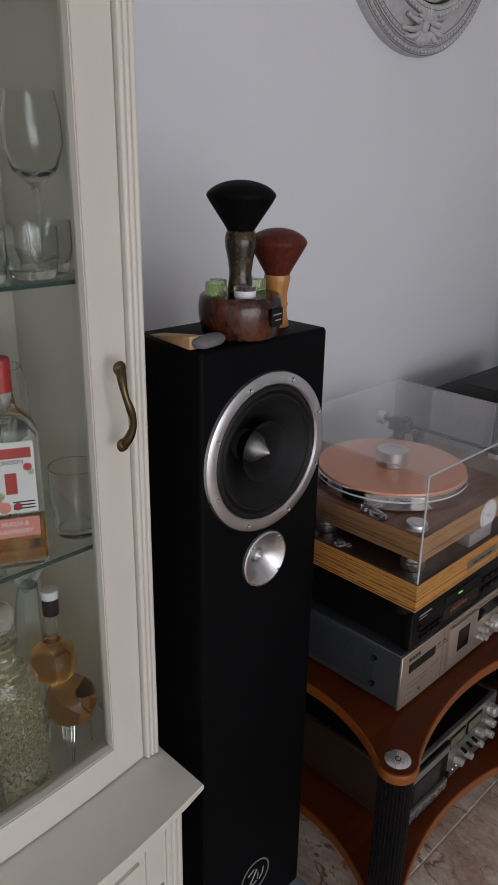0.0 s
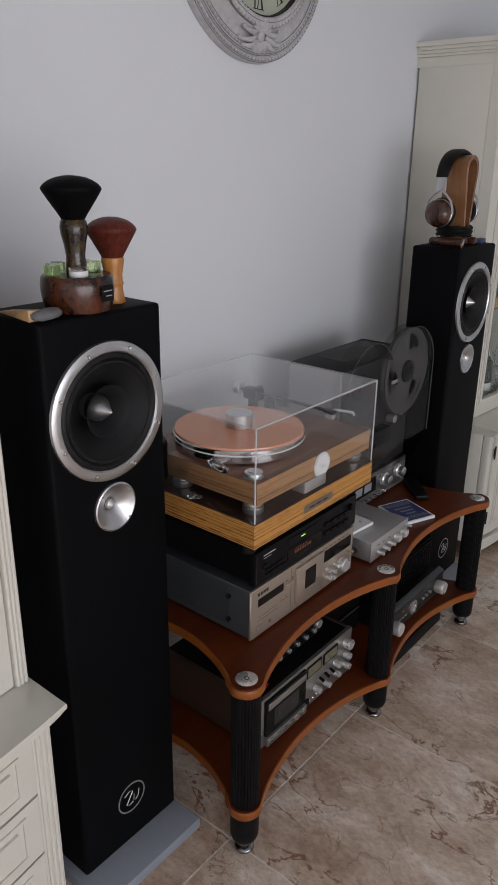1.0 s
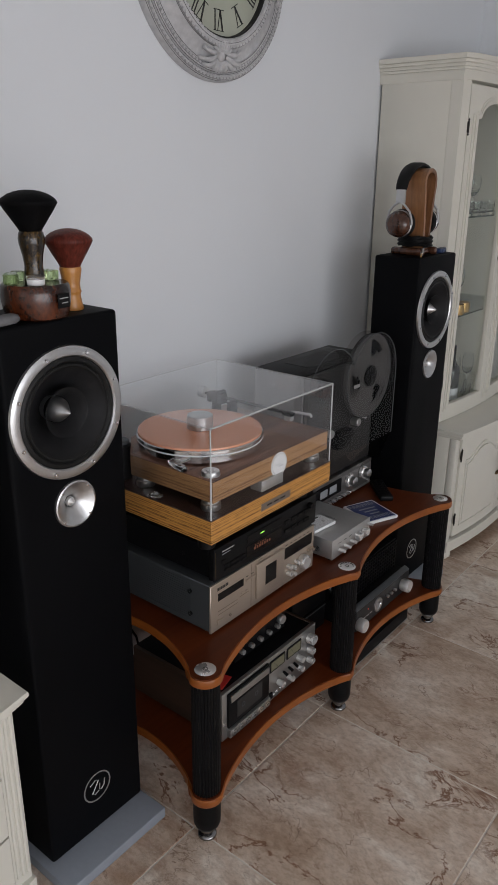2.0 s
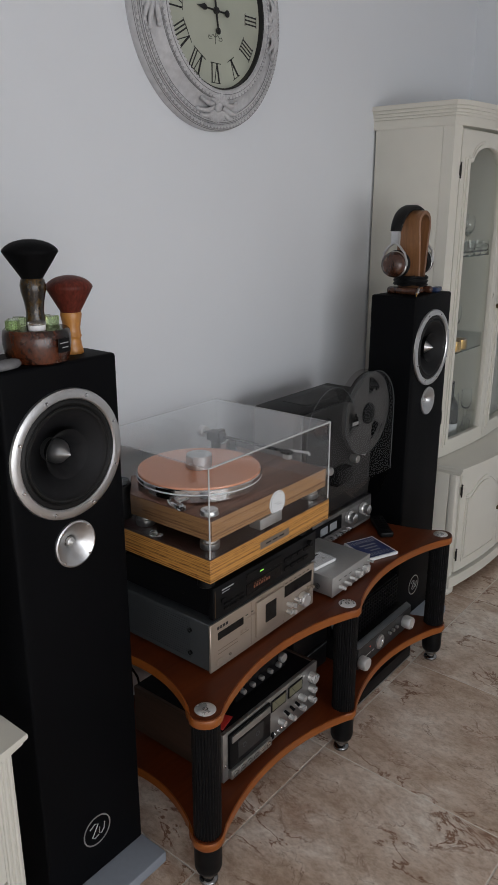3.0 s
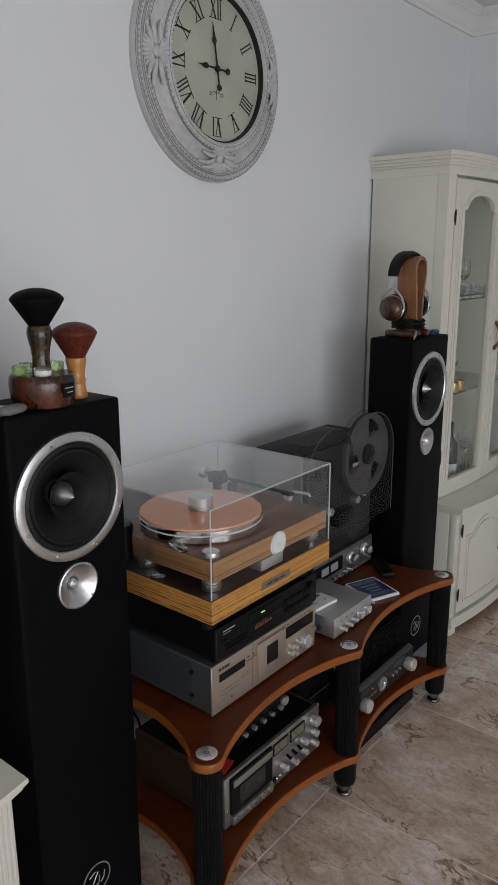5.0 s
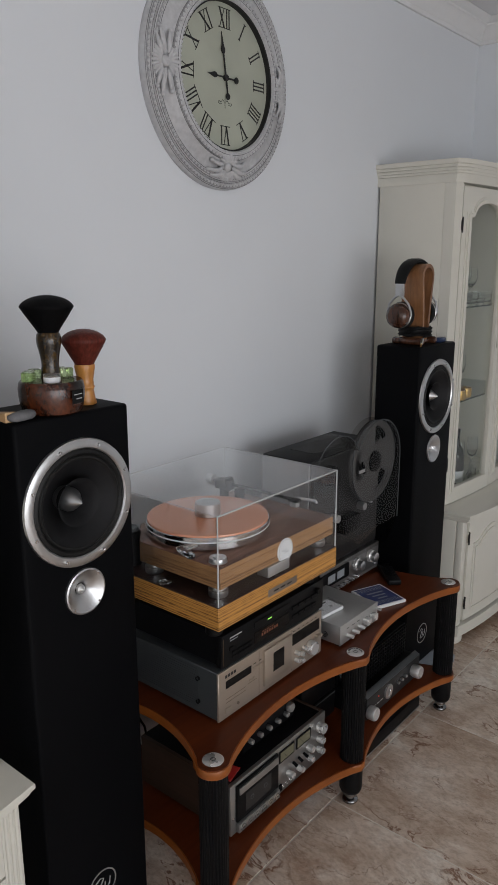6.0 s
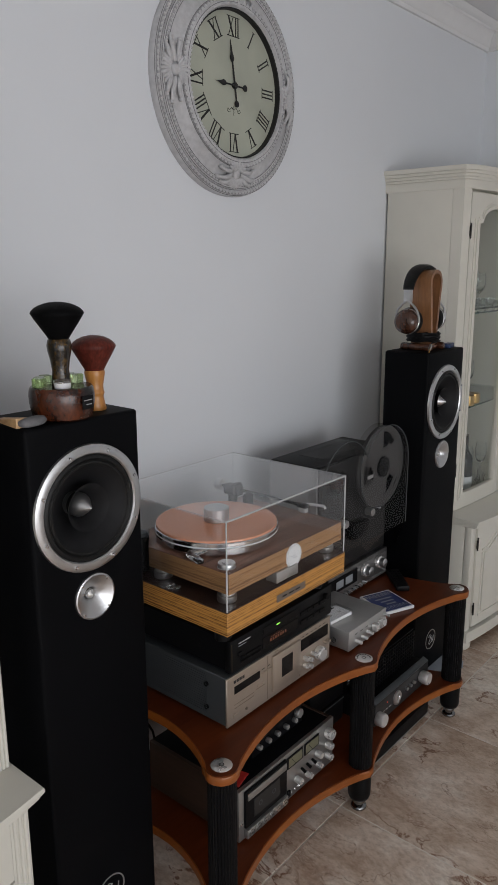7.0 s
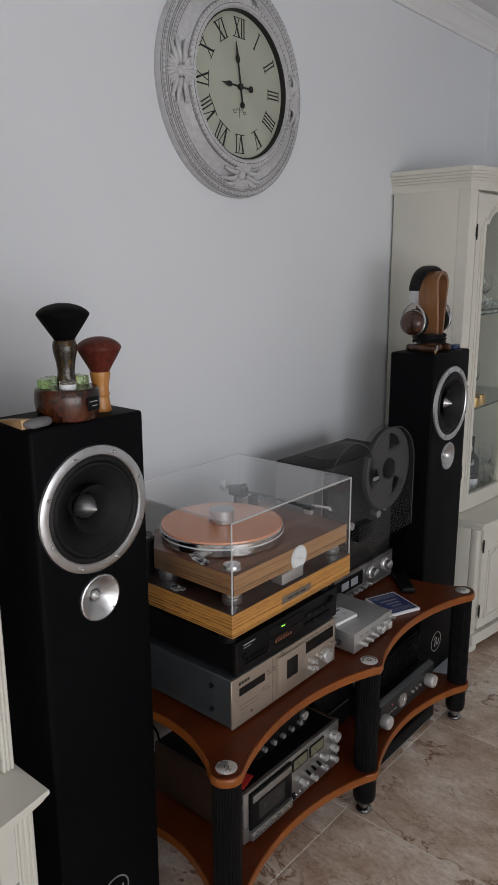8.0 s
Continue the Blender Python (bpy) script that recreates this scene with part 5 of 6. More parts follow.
def mixer():
    t = thing("mixer", (0, 0, 0), "dark mixer with grey knobs on a cassette deck", "mixer", "hi-fi units")
    xf, y0, y1, z0 = -0.590, 1.455, 1.690, 0.3185
    part("case", soften(box(-0.74, xf, y0, y1, z0 + 0.004, z0 + 0.072), 0.002), BLACK_METAL, t)
    f = part("face", soften(box(xf, xf + 0.004, y0, y1, z0 + 0.002, z0 + 0.074), 0.001), BLACK_METAL, t)
    part("foot", box(-0.70, -0.62, y0 + 0.02, y1 - 0.02, z0, z0 + 0.004), BLACK_PLASTIC, t)
    for k in range(5):
        knob(f, (xf + 0.004, y0 + 0.026 + 0.041 * k, z0 + 0.030), 0.0078, 0.014, ALU_DULL)
    knob(f, (xf + 0.004, y1 - 0.028, z0 + 0.046), 0.0145, 0.016, ALU_DULL)
    return t


mixer()


def black_unit(z0, z1, label, led):
    t = thing("power_amplifier", (0, 0, 0), label, "amplifier", "hi-fi units")
    y0, y1, xf = 1.790, 1.985, -0.64
    part("case", soften(box(-0.90, xf, y0, y1, z0 + 0.006, z1), 0.002), BLACK_METAL, t)
    f = part("face", soften(box(xf, xf + 0.012, y0, y1, z0 + 0.006, z1), 0.002), BLACK_PLASTIC, t)
    part("trim", box(xf + 0.012, xf + 0.0135, y0, y1, z1 - 0.008, z1 - 0.004), GREY_METAL, f)
    part("foot", box(-0.88, -0.68, y0 + 0.015, y1 - 0.015, z0, z0 + 0.006), BLACK_PLASTIC, t)
    for k in range(4):
        for r in range(3):
            if led:
                part("light", box(xf + 0.012, xf + 0.0128, y0 + 0.05 + 0.018 * k, y0 + 0.056 + 0.018 * k, z1 - 0.05 + 0.009 * r, z1 - 0.046 + 0.009 * r), RED_LED if (k + r) % 3 == 0 else GREY_INK, f)
            else:
                button(f, xf + 0.012, y0 + 0.04 + 0.02 * k, z0 + 0.02 + 0.012 * r, 0.012, 0.006)


black_unit(0.1555, 0.245, "black amplifier with a grey trim line on the lower shelf", False)
black_unit(0.2455, 0.372, "black unit with small red lights stacked on an amplifier", True)


def tube_amplifier():
    t = thing("tube_amplifier", (0, 0, 0), "black valve amplifier with slotted cage and large silver knobs", "amplifier", "hi-fi units")
    y0, y1, z0, xf, xb = 2.000, 2.372, 0.1655, -0.512, -0.80
    part("chassis", soften(box(xb, xf - 0.01, y0, y1, z0, 0.243), 0.002), BLACK_METAL, t)
    for y in (y0 + 0.03, y1 - 0.03):
        for x in (xf - 0.05, xb + 0.03):
            part("foot", cyl(0.015, 0.1555, z0, (x, y, 0), "z", 16), BLACK_PLASTIC, t)
    f = part("face", soften(box(xf - 0.01, xf, y0, y1, z0, 0.243), 0.002), TRANSPORT, t, "dark brushed front")
    part("top_trim", moved(soften(box(-0.011, 0.011, y0, y1, 0, 0.005), 0.0012), Matrix.Translation((xf - 0.012, 0, 0.2465)) @ Matrix.Rotation(radians(22), 4, "Y")), GREY_METAL, f, "sloping silver trim")
    for y, z, r, ln in ((2.014, 0.194, 0.0235, 0.030), (2.318, 0.207, 0.0235, 0.034)):
        knob(f, (xf, y, z), r, ln, KNOB, label="large silver knob")
    d = part("dial", lathe([(0, 0.004), (0.016, 0.004), (0.018, 0.006), (0.025, 0.005), (0.026, 0)], (xf, 2.142, 0.207), "x", 36), ALU, f, "round silver dial")
    part("pointer", box(xf + 0.004, xf + 0.012, 2.138, 2.146, 0.195, 0.220, 0.001, 1), CHROME, d)
    for y in (2.205, 2.232, 2.259):
        knob(f, (xf, y, 0.212), 0.006, 0.010, ALU)
    for k in range(3):
        slot(f, xf, 2.045 + 0.022 * k, 2.060 + 0.022 * k, 0.196, 0.199, PALE_INK)
    part("light", cyl(0.0025, 0, 0.002, (xf, 2.075, 0.222), "x", 10), RED_LED, f)
    # cage of upright bars with two rails
    cx = -0.566
    cage = part("cage", box(xb + 0.01, cx - 0.006, y0 + 0.012, y1 - 0.012, 0.352, 0.358, 0.001, 1), BLACK_METAL, t, "slotted black cage")
    n = 21
    for k in range(n):
        y = y0 + 0.014 + (y1 - y0 - 0.034) * k / (n - 1)
        part("bar", box(cx - 0.004, cx, y, y + 0.006, 0.2435, 0.352), BLACK_METAL, cage, "", 0)
    for z in (0.252, 0.266, 0.280, 0.294, 0.308, 0.322, 0.336, 0.349):
        part("rail", box(cx - 0.0045, cx + 0.0008, y0 + 0.012, y1 - 0.012, z, z + 0.004), BLACK_METAL, cage, "", 0)
    for k in range(9):
        x = cx - 0.03 - 0.024 * k
        part("bar", box(x, x + 0.008, y0 + 0.012, y0 + 0.016, 0.2435, 0.352), BLACK_METAL, cage, "", 0)
    for k in range(4):
        v = part("valve", lathe([(0, 0.2435), (0.018, 0.2435), (0.018, 0.262), (0.016, 0.265), (0.017, 0.30), (0.014, 0.33), (0, 0.338)], (-0.62 if k % 2 else -0.66, y0 + 0.06 + 0.085 * k, 0), "z", 20), DARK_BOTTLE, t)
    return t


tube_amplifier()

# black record player base under the rack
t = thing("record_player", (0, 0, 0), "black record player standing on the floor under the rack", "record player")
b0 = part("base", soften(box(-0.86, -0.519, 2.01, 2.408, 0.012, 0.062), 0.003), BLACK_PLASTIC, t)
part("trim", box(-0.5188, -0.5172, 2.01, 2.408, 0.010, 0.0145), ALU_DULL, b0, "thin silver trim")
part("platter", cyl(0.148, 0.062, 0.074, (-0.69, 2.19, 0), "z", 64, 0.002), BLACK_METAL, t)
part("tonearm", tube([(-0.80, 2.37, 0.085), (-0.70, 2.365, 0.086), (-0.57, 2.33, 0.084), (-0.555, 2.32, 0.078)], 0.0045, 8), GREY_METAL, t)
part("arm_base", cyl(0.02, 0.062, 0.084, (-0.80, 2.37, 0), "z", 20), BLACK_METAL, t)
for x in (-0.83, -0.55):
    for y in (2.04, 2.38):
        part("foot", cyl(0.016, 0, 0.012, (x, y, 0), "z", 16), BLACK_PLASTIC, t)

# ---- things on the loudspeakers ----
TOPZ = 1.3412


def fan_brush(name, at, label, handle_profile, handle_mat, z_top, r0, r1, hgt, hair, lean=0):
    """Neck-duster brush: turned handle, and a flared head of fine bristles."""
    t = thing(name, at, label, "brush", "neck brushes")
    part("handle", lathe(handle_profile, (0, 0, 0), "z", 40), handle_mat, t)
    # inner body gives the head its mass, single bristles its soft rim
    core = [(r0 * 0.95, z_top - 0.003)]
    for i in range(1, 9):
        u = i / 8
        core.append((r0 + (r1 * 0.985 - r0) * (0.94 * u + 0.06 * math.sin(math.pi * u / 2)), z_top + hgt * 0.66 * u))
    for i in range(1, 7):
        a = i / 6 * math.pi / 2
        core.append((max(0, r1 * 0.985 * math.cos(a)) if i < 6 else 0, z_top + hgt * (0.66 + 0.30 * math.sin(a) ** 1.2)))
    head = part("bristles", lathe(core, (0, 0, 0), "z", 72), hair, t, "dense soft bristles", 60)
    rng = random.Random(11)
    vs, fs = [], []
    for k in range(5000):
        a, q = rng.uniform(0, 2 * math.pi), rng.random() ** 0.4
        e = q * math.pi / 2
        rr, zz = r1 * math.sin(e) * 1.0, z_top + hgt * (0.66 + 0.31 * math.cos(e) ** 1.2 * rng.uniform(0.97, 1.06))
        b0v = Vector((r0 * q * math.cos(a), r0 * q * math.sin(a), z_top))
        tip = Vector((rr * math.cos(a + rng.uniform(-0.03, 0.03)), rr * math.sin(a), zz))
        tip = b0v.lerp(tip, rng.uniform(0.97, 1.035))
        start = b0v.lerp(tip, 0.55)
        side = Vector((-math.sin(a), math.cos(a), 0)) * 0.00045
        i0 = len(vs)
        vs += [start - side, start + side, tip]
        fs.append((i0, i0 + 1, i0 + 2))
    me = bpy.data.meshes.new("bristle_fringe")
    me.from_pydata(vs, [], fs)
    me.materials.append(hair)
    ob = new("bristle_fringe", me)
    ob.parent = t
    ob["kind"] = "stuff"
    return t


bowl = thing("wooden_bowl", (-0.722, 1.003, TOPZ), "dark polished burl wood bowl with a small black plate", "bowl")
part("bowl_body", lathe([(0, 0), (0.054, 0), (0.0605, 0.004), (0.0645, 0.018), (0.0672, 0.036), (0.0675, 0.052), (0.0655, 0.064), (0.062, 0.068), (0.056, 0.067), (0, 0.0665)], (0, 0, 0), "z", 64), BOWL_WOOD, bowl)
pl = box(0.0, 0.002, -0.0165, 0.0165, -0.014, 0.014, 0.0006, 1)
plate = part("name_plate", moved(pl, Matrix.Translation((0.0685 * math.cos(0.2), 0.0685 * math.sin(0.2), 0.038)) @ Matrix.Rotation(0.2, 4, "Z")), BLACK_PLASTIC, bowl, "small black plate")
for k, (a, c) in enumerate(((-0.012, 0.012), (-0.006, 0.011))):
    part("bar", moved(box(0.002, 0.0024, a, c, 0.004 - 0.009 * k, 0.0058 - 0.009 * k), Matrix.Translation((0.0685 * math.cos(0.2), 0.0685 * math.sin(0.2), 0.038)) @ Matrix.Rotation(0.2, 4, "Z")), PALE_INK, plate)
BZ = TOPZ + 0.0672
fan_brush("neck_brush", (-0.728, 1.008, BZ), "black fan-shaped brush with a dark burl wood handle", [(0, 0), (0.019, 0), (0.0205, 0.003), (0.019, 0.018), (0.0175, 0.032), (0.020, 0.052), (0.0245, 0.072), (0.0255, 0.083), (0.0235, 0.094), (0.020, 0.098), (0, 0.098)], HANDLE_DARK, 0.097, 0.0205, 0.0550, 0.078, BRISTLE)
fan_brush("neck_brush", (-0.735, 1.101, TOPZ + 0.0003), "red-brown fan-shaped brush with a honey wood handle", [(0, 0), (0.021, 0), (0.0225, 0.003), (0.019, 0.018), (0.0175, 0.03), (0.018, 0.035), (0.0195, 0.037), (0.0195, 0.040), (0.018, 0.042), (0.0175, 0.055), (0.021, 0.074), (0.0225, 0.083), (0.0215, 0.088), (0, 0.088)], HONEY, 0.087, 0.0195, 0.0495, 0.080, BRISTLE_RED)
jar = thing("glass_jar", (-0.693, 0.985, BZ), "tiny round clear jar with white contents", "jar")
part("jar_wall", lathe([(0, 0), (0.0155, 0), (0.017, 0.002), (0.017, 0.011), (0.016, 0.0115), (0, 0.0115)], (0, 0, 0), "z", 28), WHITE, jar)
part("lid", lathe([(0, 0.0116), (0.0172, 0.0116), (0.0172, 0.016), (0.016, 0.0175), (0, 0.0175)], (0, 0, 0), "z", 28), CLEAR_PLASTIC, jar)
rng = random.Random(3)
for k, (dx, dy) in enumerate(((-0.028, -0.036), (-0.012, -0.047), (-0.030, 0.040), (-0.008, 0.043), (-0.043, -0.010))):
    b = soften(box(-0.011, 0.011, -0.011, 0.011, 0, 0.019), 0.0025)
    for v in b.verts:
        v.co += Vector((rng.uniform(-1, 1), rng.uniform(-1, 1), 0)) * 0.0012
    q = part("crystal_cube", b, GREEN_GEM, None, "", 0)
    q.matrix_world = pose(-0.724 + dx, 1.006 + dy, BZ + 0.0003, 0, 0, rng.uniform(0, 90))
    tagged(q, "small green crystal cube lying on a bowl", "crystal", "green crystals")

b = prism([(-0.06, 0), (0.06, 0), (0.06, 0.002), (-0.06, 0.020)], -0.014, 0.014)
moved(b, pose(0, 0, 0, 90))
w = part("door_wedge", soften(b, 0.001), PINE, None)
w.matrix_world = pose(-0.752, 0.895, TOPZ + 0.0003, 0, 0, 172)
tagged(w, "pale wooden wedge lying on a loudspeaker", "wedge")
b = lathe([(0, -0.032), (0.010, -0.029), (0.0135, -0.018), (0.0145, 0), (0.0135, 0.018), (0.010, 0.029), (0, 0.032)], (0, 0, 0), "y", 20)
for v in b.verts:
    v.co *= 1 + 0.10 * noise.noise(v.co * 70)
    v.co.z *= 0.72
s = part("pumice_stone", b, STONE, None, "", 60)
s.matrix_world = pose(-0.690, 0.908, TOPZ + 0.0108, 0, 0, 12)
tagged(s, "rough grey pumice stone lying on a loudspeaker", "stone")


def headphones():
    at = (-0.735, 2.640, TOPZ)
    k = Matrix.Scale(1.14, 4)
    st = thing("headphone_stand", at, "bent walnut headphone stand with a round-ended foot", "headphone stand")
    st.matrix_world = st.matrix_world @ k
    # a broad bent band: up one side, over the top, down the other
    half, top, wd = 0.026, 0.252, 0.038
    path = [(half * 0.55, 0.03), (half * 0.75, 0.08), (half, 0.15), (half * 1.35, 0.205)]
    arc = [(half * 1.38 * math.cos(a), 0.215 + 0.036 * math.sin(a)) for a in [math.pi * i / 12 for i in range(1, 12)]]
    line = path + arc + [(-u, z) for u, z in path[::-1]]
    b = mesh()
    cols = []
    for i, (u, z) in enumerate(line):
        p, q = line[max(0, i - 1)], line[min(len(line) - 1, i + 1)]
        d = Vector((q[0] - p[0], q[1] - p[1])).normalized()
        nx, nz = d.y, -d.x
        for_ = []
        for side, off in ((-1, 0.0055), (1, 0.0055), (1, -0.0055), (-1, -0.0055)):
            for_.append(b.verts.new((side * wd, u + nx * off, z + nz * off)))
        cols.append(for_)
    for a, c in zip(cols, cols[1:]):
        for i in range(4):
            b.faces.new((a[i], a[(i + 1) % 4], c[(i + 1) % 4], c[i]))
    b.faces.new(cols[0])
    b.faces.new(cols[-1][::-1])
    part("band", b, STAND_WOOD, st, "bent walnut band", 50)
    part("neck", soften(box(-wd, wd, -0.016, 0.016, 0.016, 0.045), 0.003), STAND_WOOD, st)
    part("foot", soften(box(-0.042, 0.042, -0.02, 0.02, 0.004, 0.018), 0.004), CUP_WOOD, st)
    for y in (-0.045, 0.045):
        part("foot_bar", lathe([(0, -0.055), (0.010, -0.053), (0.012, -0.048), (0.012, 0.048), (0.010, 0.053), (0, 0.055)], (0, y, 0.012), "x", 24), CUP_WOOD, st, "round-ended wooden bar")
    part("cross_bar", soften(box(-0.012, 0.012, -0.045, 0.045, 0.004, 0.018), 0.003), CUP_WOOD, st)
    hp = thing("headphones", (at[0] - 0.014, at[1], at[2] + 0.254 * 1.14), "closed headphones with polished wooden cups and black band", "headphones")
    hp.matrix_world = hp.matrix_world @ k
    # headband lies over the stand
    pts = [(0, 0.093 * math.cos(a), -0.075 + 0.083 * math.sin(a)) for a in [math.pi * (0.06 + 0.88 * i / 20) for i in range(21)]]
    bb = mesh()
    cols = []
    for i, p in enumerate(pts):
        r = Vector((0, p[1], p[2] + 0.075)).normalized()
        ww = 0.017 + 0.006 * math.sin(math.pi * i / 20)
        th = 0.0065
        cols.append([bb.verts.new((s * ww, p[1] + r.y * o, p[2] + r.z * o)) for s, o in ((-1, th), (-0.6, th * 1.7), (0.6, th * 1.7), (1, th), (1, 0), (-1, 0))])
    for a, c in zip(cols, cols[1:]):
        for k in range(6):
            bb.faces.new((a[k], a[(k + 1) % 6], c[(k + 1) % 6], c[k]))
    bb.faces.new(cols[0])
    bb.faces.new(cols[-1][::-1])
    part("headband", bb, LEATHER, hp, "padded black headband", 50)
    for s in (-1, 1):
        y = s * 0.092
        part("slider", soften(box(-0.015, 0.015, y - 0.004, y + 0.004, -0.098, -0.052), 0.002), ALU, hp, "silver slider")
        fork = mesh()
        for k in (-1, 1):
            tube([(0, y, -0.092), (k * 0.018, y + s * 0.004, -0.104), (k * 0.034, y + s * 0.003, -0.122), (k * 0.041, y, -0.146), (k * 0.041, y - s * 0.002, -0.160)], 0.0038, 8, fork)
        part("fork", fork, ALU, hp, "silver fork")
        cz = -0.158
        out = s
        part("ear_cup", lathe([(0.038, 0), (0.0395, out * 0.010), (0.036, out * 0.022), (0.024, out * 0.031), (0.010, out * 0.034), (0, out * 0.0345)], (0, y - s * 0.004, cz), "y", 40), CUP_WOOD, hp, "polished wooden cup")
        part("cup_ring", lathe([(0.0385, -0.003), (0.0405, -0.001), (0.0405, 0.003), (0.0385, 0.0045), (0.0385, -0.003)], (0, y - s * 0.004, cz), "y", 40), ALU, hp)
        part("ear_pad", lathe([(0.018, -out * 0.002), (0.040, -out * 0.002), (0.0435, -out * 0.012), (0.040, -out * 0.024), (0.030, -out * 0.027), (0.018, -out * 0.022)], (0, y - s * 0.005, cz), "y", 40), LEATHER, hp)
    return st


headphones()
cb = thing("audio_cable", (-0.735, 2.640, TOPZ + 0.0275), "coiled black audio cable with a silver plug on a wooden foot", "cable")
pts = []
for i in range(190):
    a = i * 2 * math.pi / 24
    u = i / 189
    pts.append(((0.056 + 0.004 * math.sin(i * 0.7)) * math.cos(a), (0.062 + 0.004 * math.cos(i * 0.53)) * math.sin(a), 0.004 + 0.034 * u + 0.0025 * math.sin(i * 1.3)))
part("coil", tube(pts, 0.0033, 7), BLACK_PLASTIC, cb)
part("plug_lead", tube([pts[0], (0.056, -0.04, 0.002), (0.062, -0.058, -0.004)], 0.0028, 7), BLACK_PLASTIC, cb)
plg = part("plug", tube([(0.060, -0.055, -0.003), (0.070, -0.080, -0.012), (0.075, -0.094, -0.0165)], 0.0052, 12), ALU, cb, "silver jack plug")
part("plug_tip", tube([(0.075, -0.094, -0.0165), (0.083, -0.112, -0.0225)], 0.0025, 10), GOLD, plg)
ad = part("adapter", soften(box(-0.014, 0.014, -0.030, 0.030, 0, 0.018), 0.004), BLUE, None)
ad.matrix_world = pose(-0.685, 2.752, TOPZ + 0.0003, 0, 0, 8)
tagged(ad, "small dark blue plastic box on a loudspeaker", "plastic box")

rd = part("red_card", box(-0.024, 0.024, -0.03, 0.03, 0, 0.002, 0.0005, 1), RED, None)
rd.matrix_world = pose(-0.572, 1.372, 0.3184, 0, 0, 14)
tagged(rd, "small red card lying on a cassette deck", "card")
cbl = thing("power_cable", (0, 0, 0), "thin black cable hanging beside the hi-fi units", "cable")
part("lead", tube([(-0.575, 1.775, 0.79), (-0.566, 1.781, 0.74), (-0.568, 1.779, 0.66), (-0.575, 1.780, 0.58), (-0.60, 1.782, 0.522), (-0.70, 1.80, 0.519), (-0.88, 1.85, 0.519)], 0.0038, 8), BLACK_PLASTIC, cbl)
wires = thing("cable_loop", (0, 0, 0), "loose black cables hanging behind the rack", "cable")
for k in range(4):
    y = 1.27 + 0.035 * k
    part("lead", tube([(-0.99 + 0.006 * k, y, 0.60), (-1.01, y - 0.02, 0.45), (-1.0, y + 0.03 * (k % 2), 0.33), (-0.97, y + 0.06, 0.25), (-0.94, y + 0.05, 0.20)], 0.0035, 7), BLACK_PLASTIC, wires)

# ---- wall clock ----


def roman(text, h):
    """Roman numeral as a flat mesh in the y-z plane, thick and thin strokes with serifs, centred, upright."""
    b = mesh()
    pitch = {"I": 0.20, "V": 0.62, "X": 0.62}
    total = sum(pitch[c] for c in text) * h
    u = -total / 2

    def stroke(y0, z0, y1, z1, w):
        p, q = Vector((0, y0, z0)), Vector((0, y1, z1))
        v = [b.verts.new((x, a.y + s * w / 2, a.z)) for x in (0, 0.0008) for a, s in ((p, -1), (p, 1), (q, 1), (q, -1))]
        b.faces.new(v[4:])
        for i in range(4):
            b.faces.new((v[i], v[(i + 1) % 4], v[4 + (i + 1) % 4], v[4 + i]))

    for c in text:
        w = pitch[c] * h
        m = u + w / 2
        if c == "I":
            stroke(m, -h / 2, m, h / 2, 0.08 * h)
        elif c == "V":
            stroke(m - 0.2 * h, h / 2, m, -h / 2, 0.12 * h)
            stroke(m + 0.2 * h, h / 2, m, -h / 2, 0.05 * h)
        else:
            stroke(m - 0.2 * h, h / 2, m + 0.2 * h, -h / 2, 0.12 * h)
            stroke(m + 0.2 * h, h / 2, m - 0.2 * h, -h / 2, 0.05 * h)
        u += w
    for z in (-h / 2, h / 2):
        stroke(0, z - 0.02 * h, 0, z + 0.02 * h, total * 1.04)
    return b


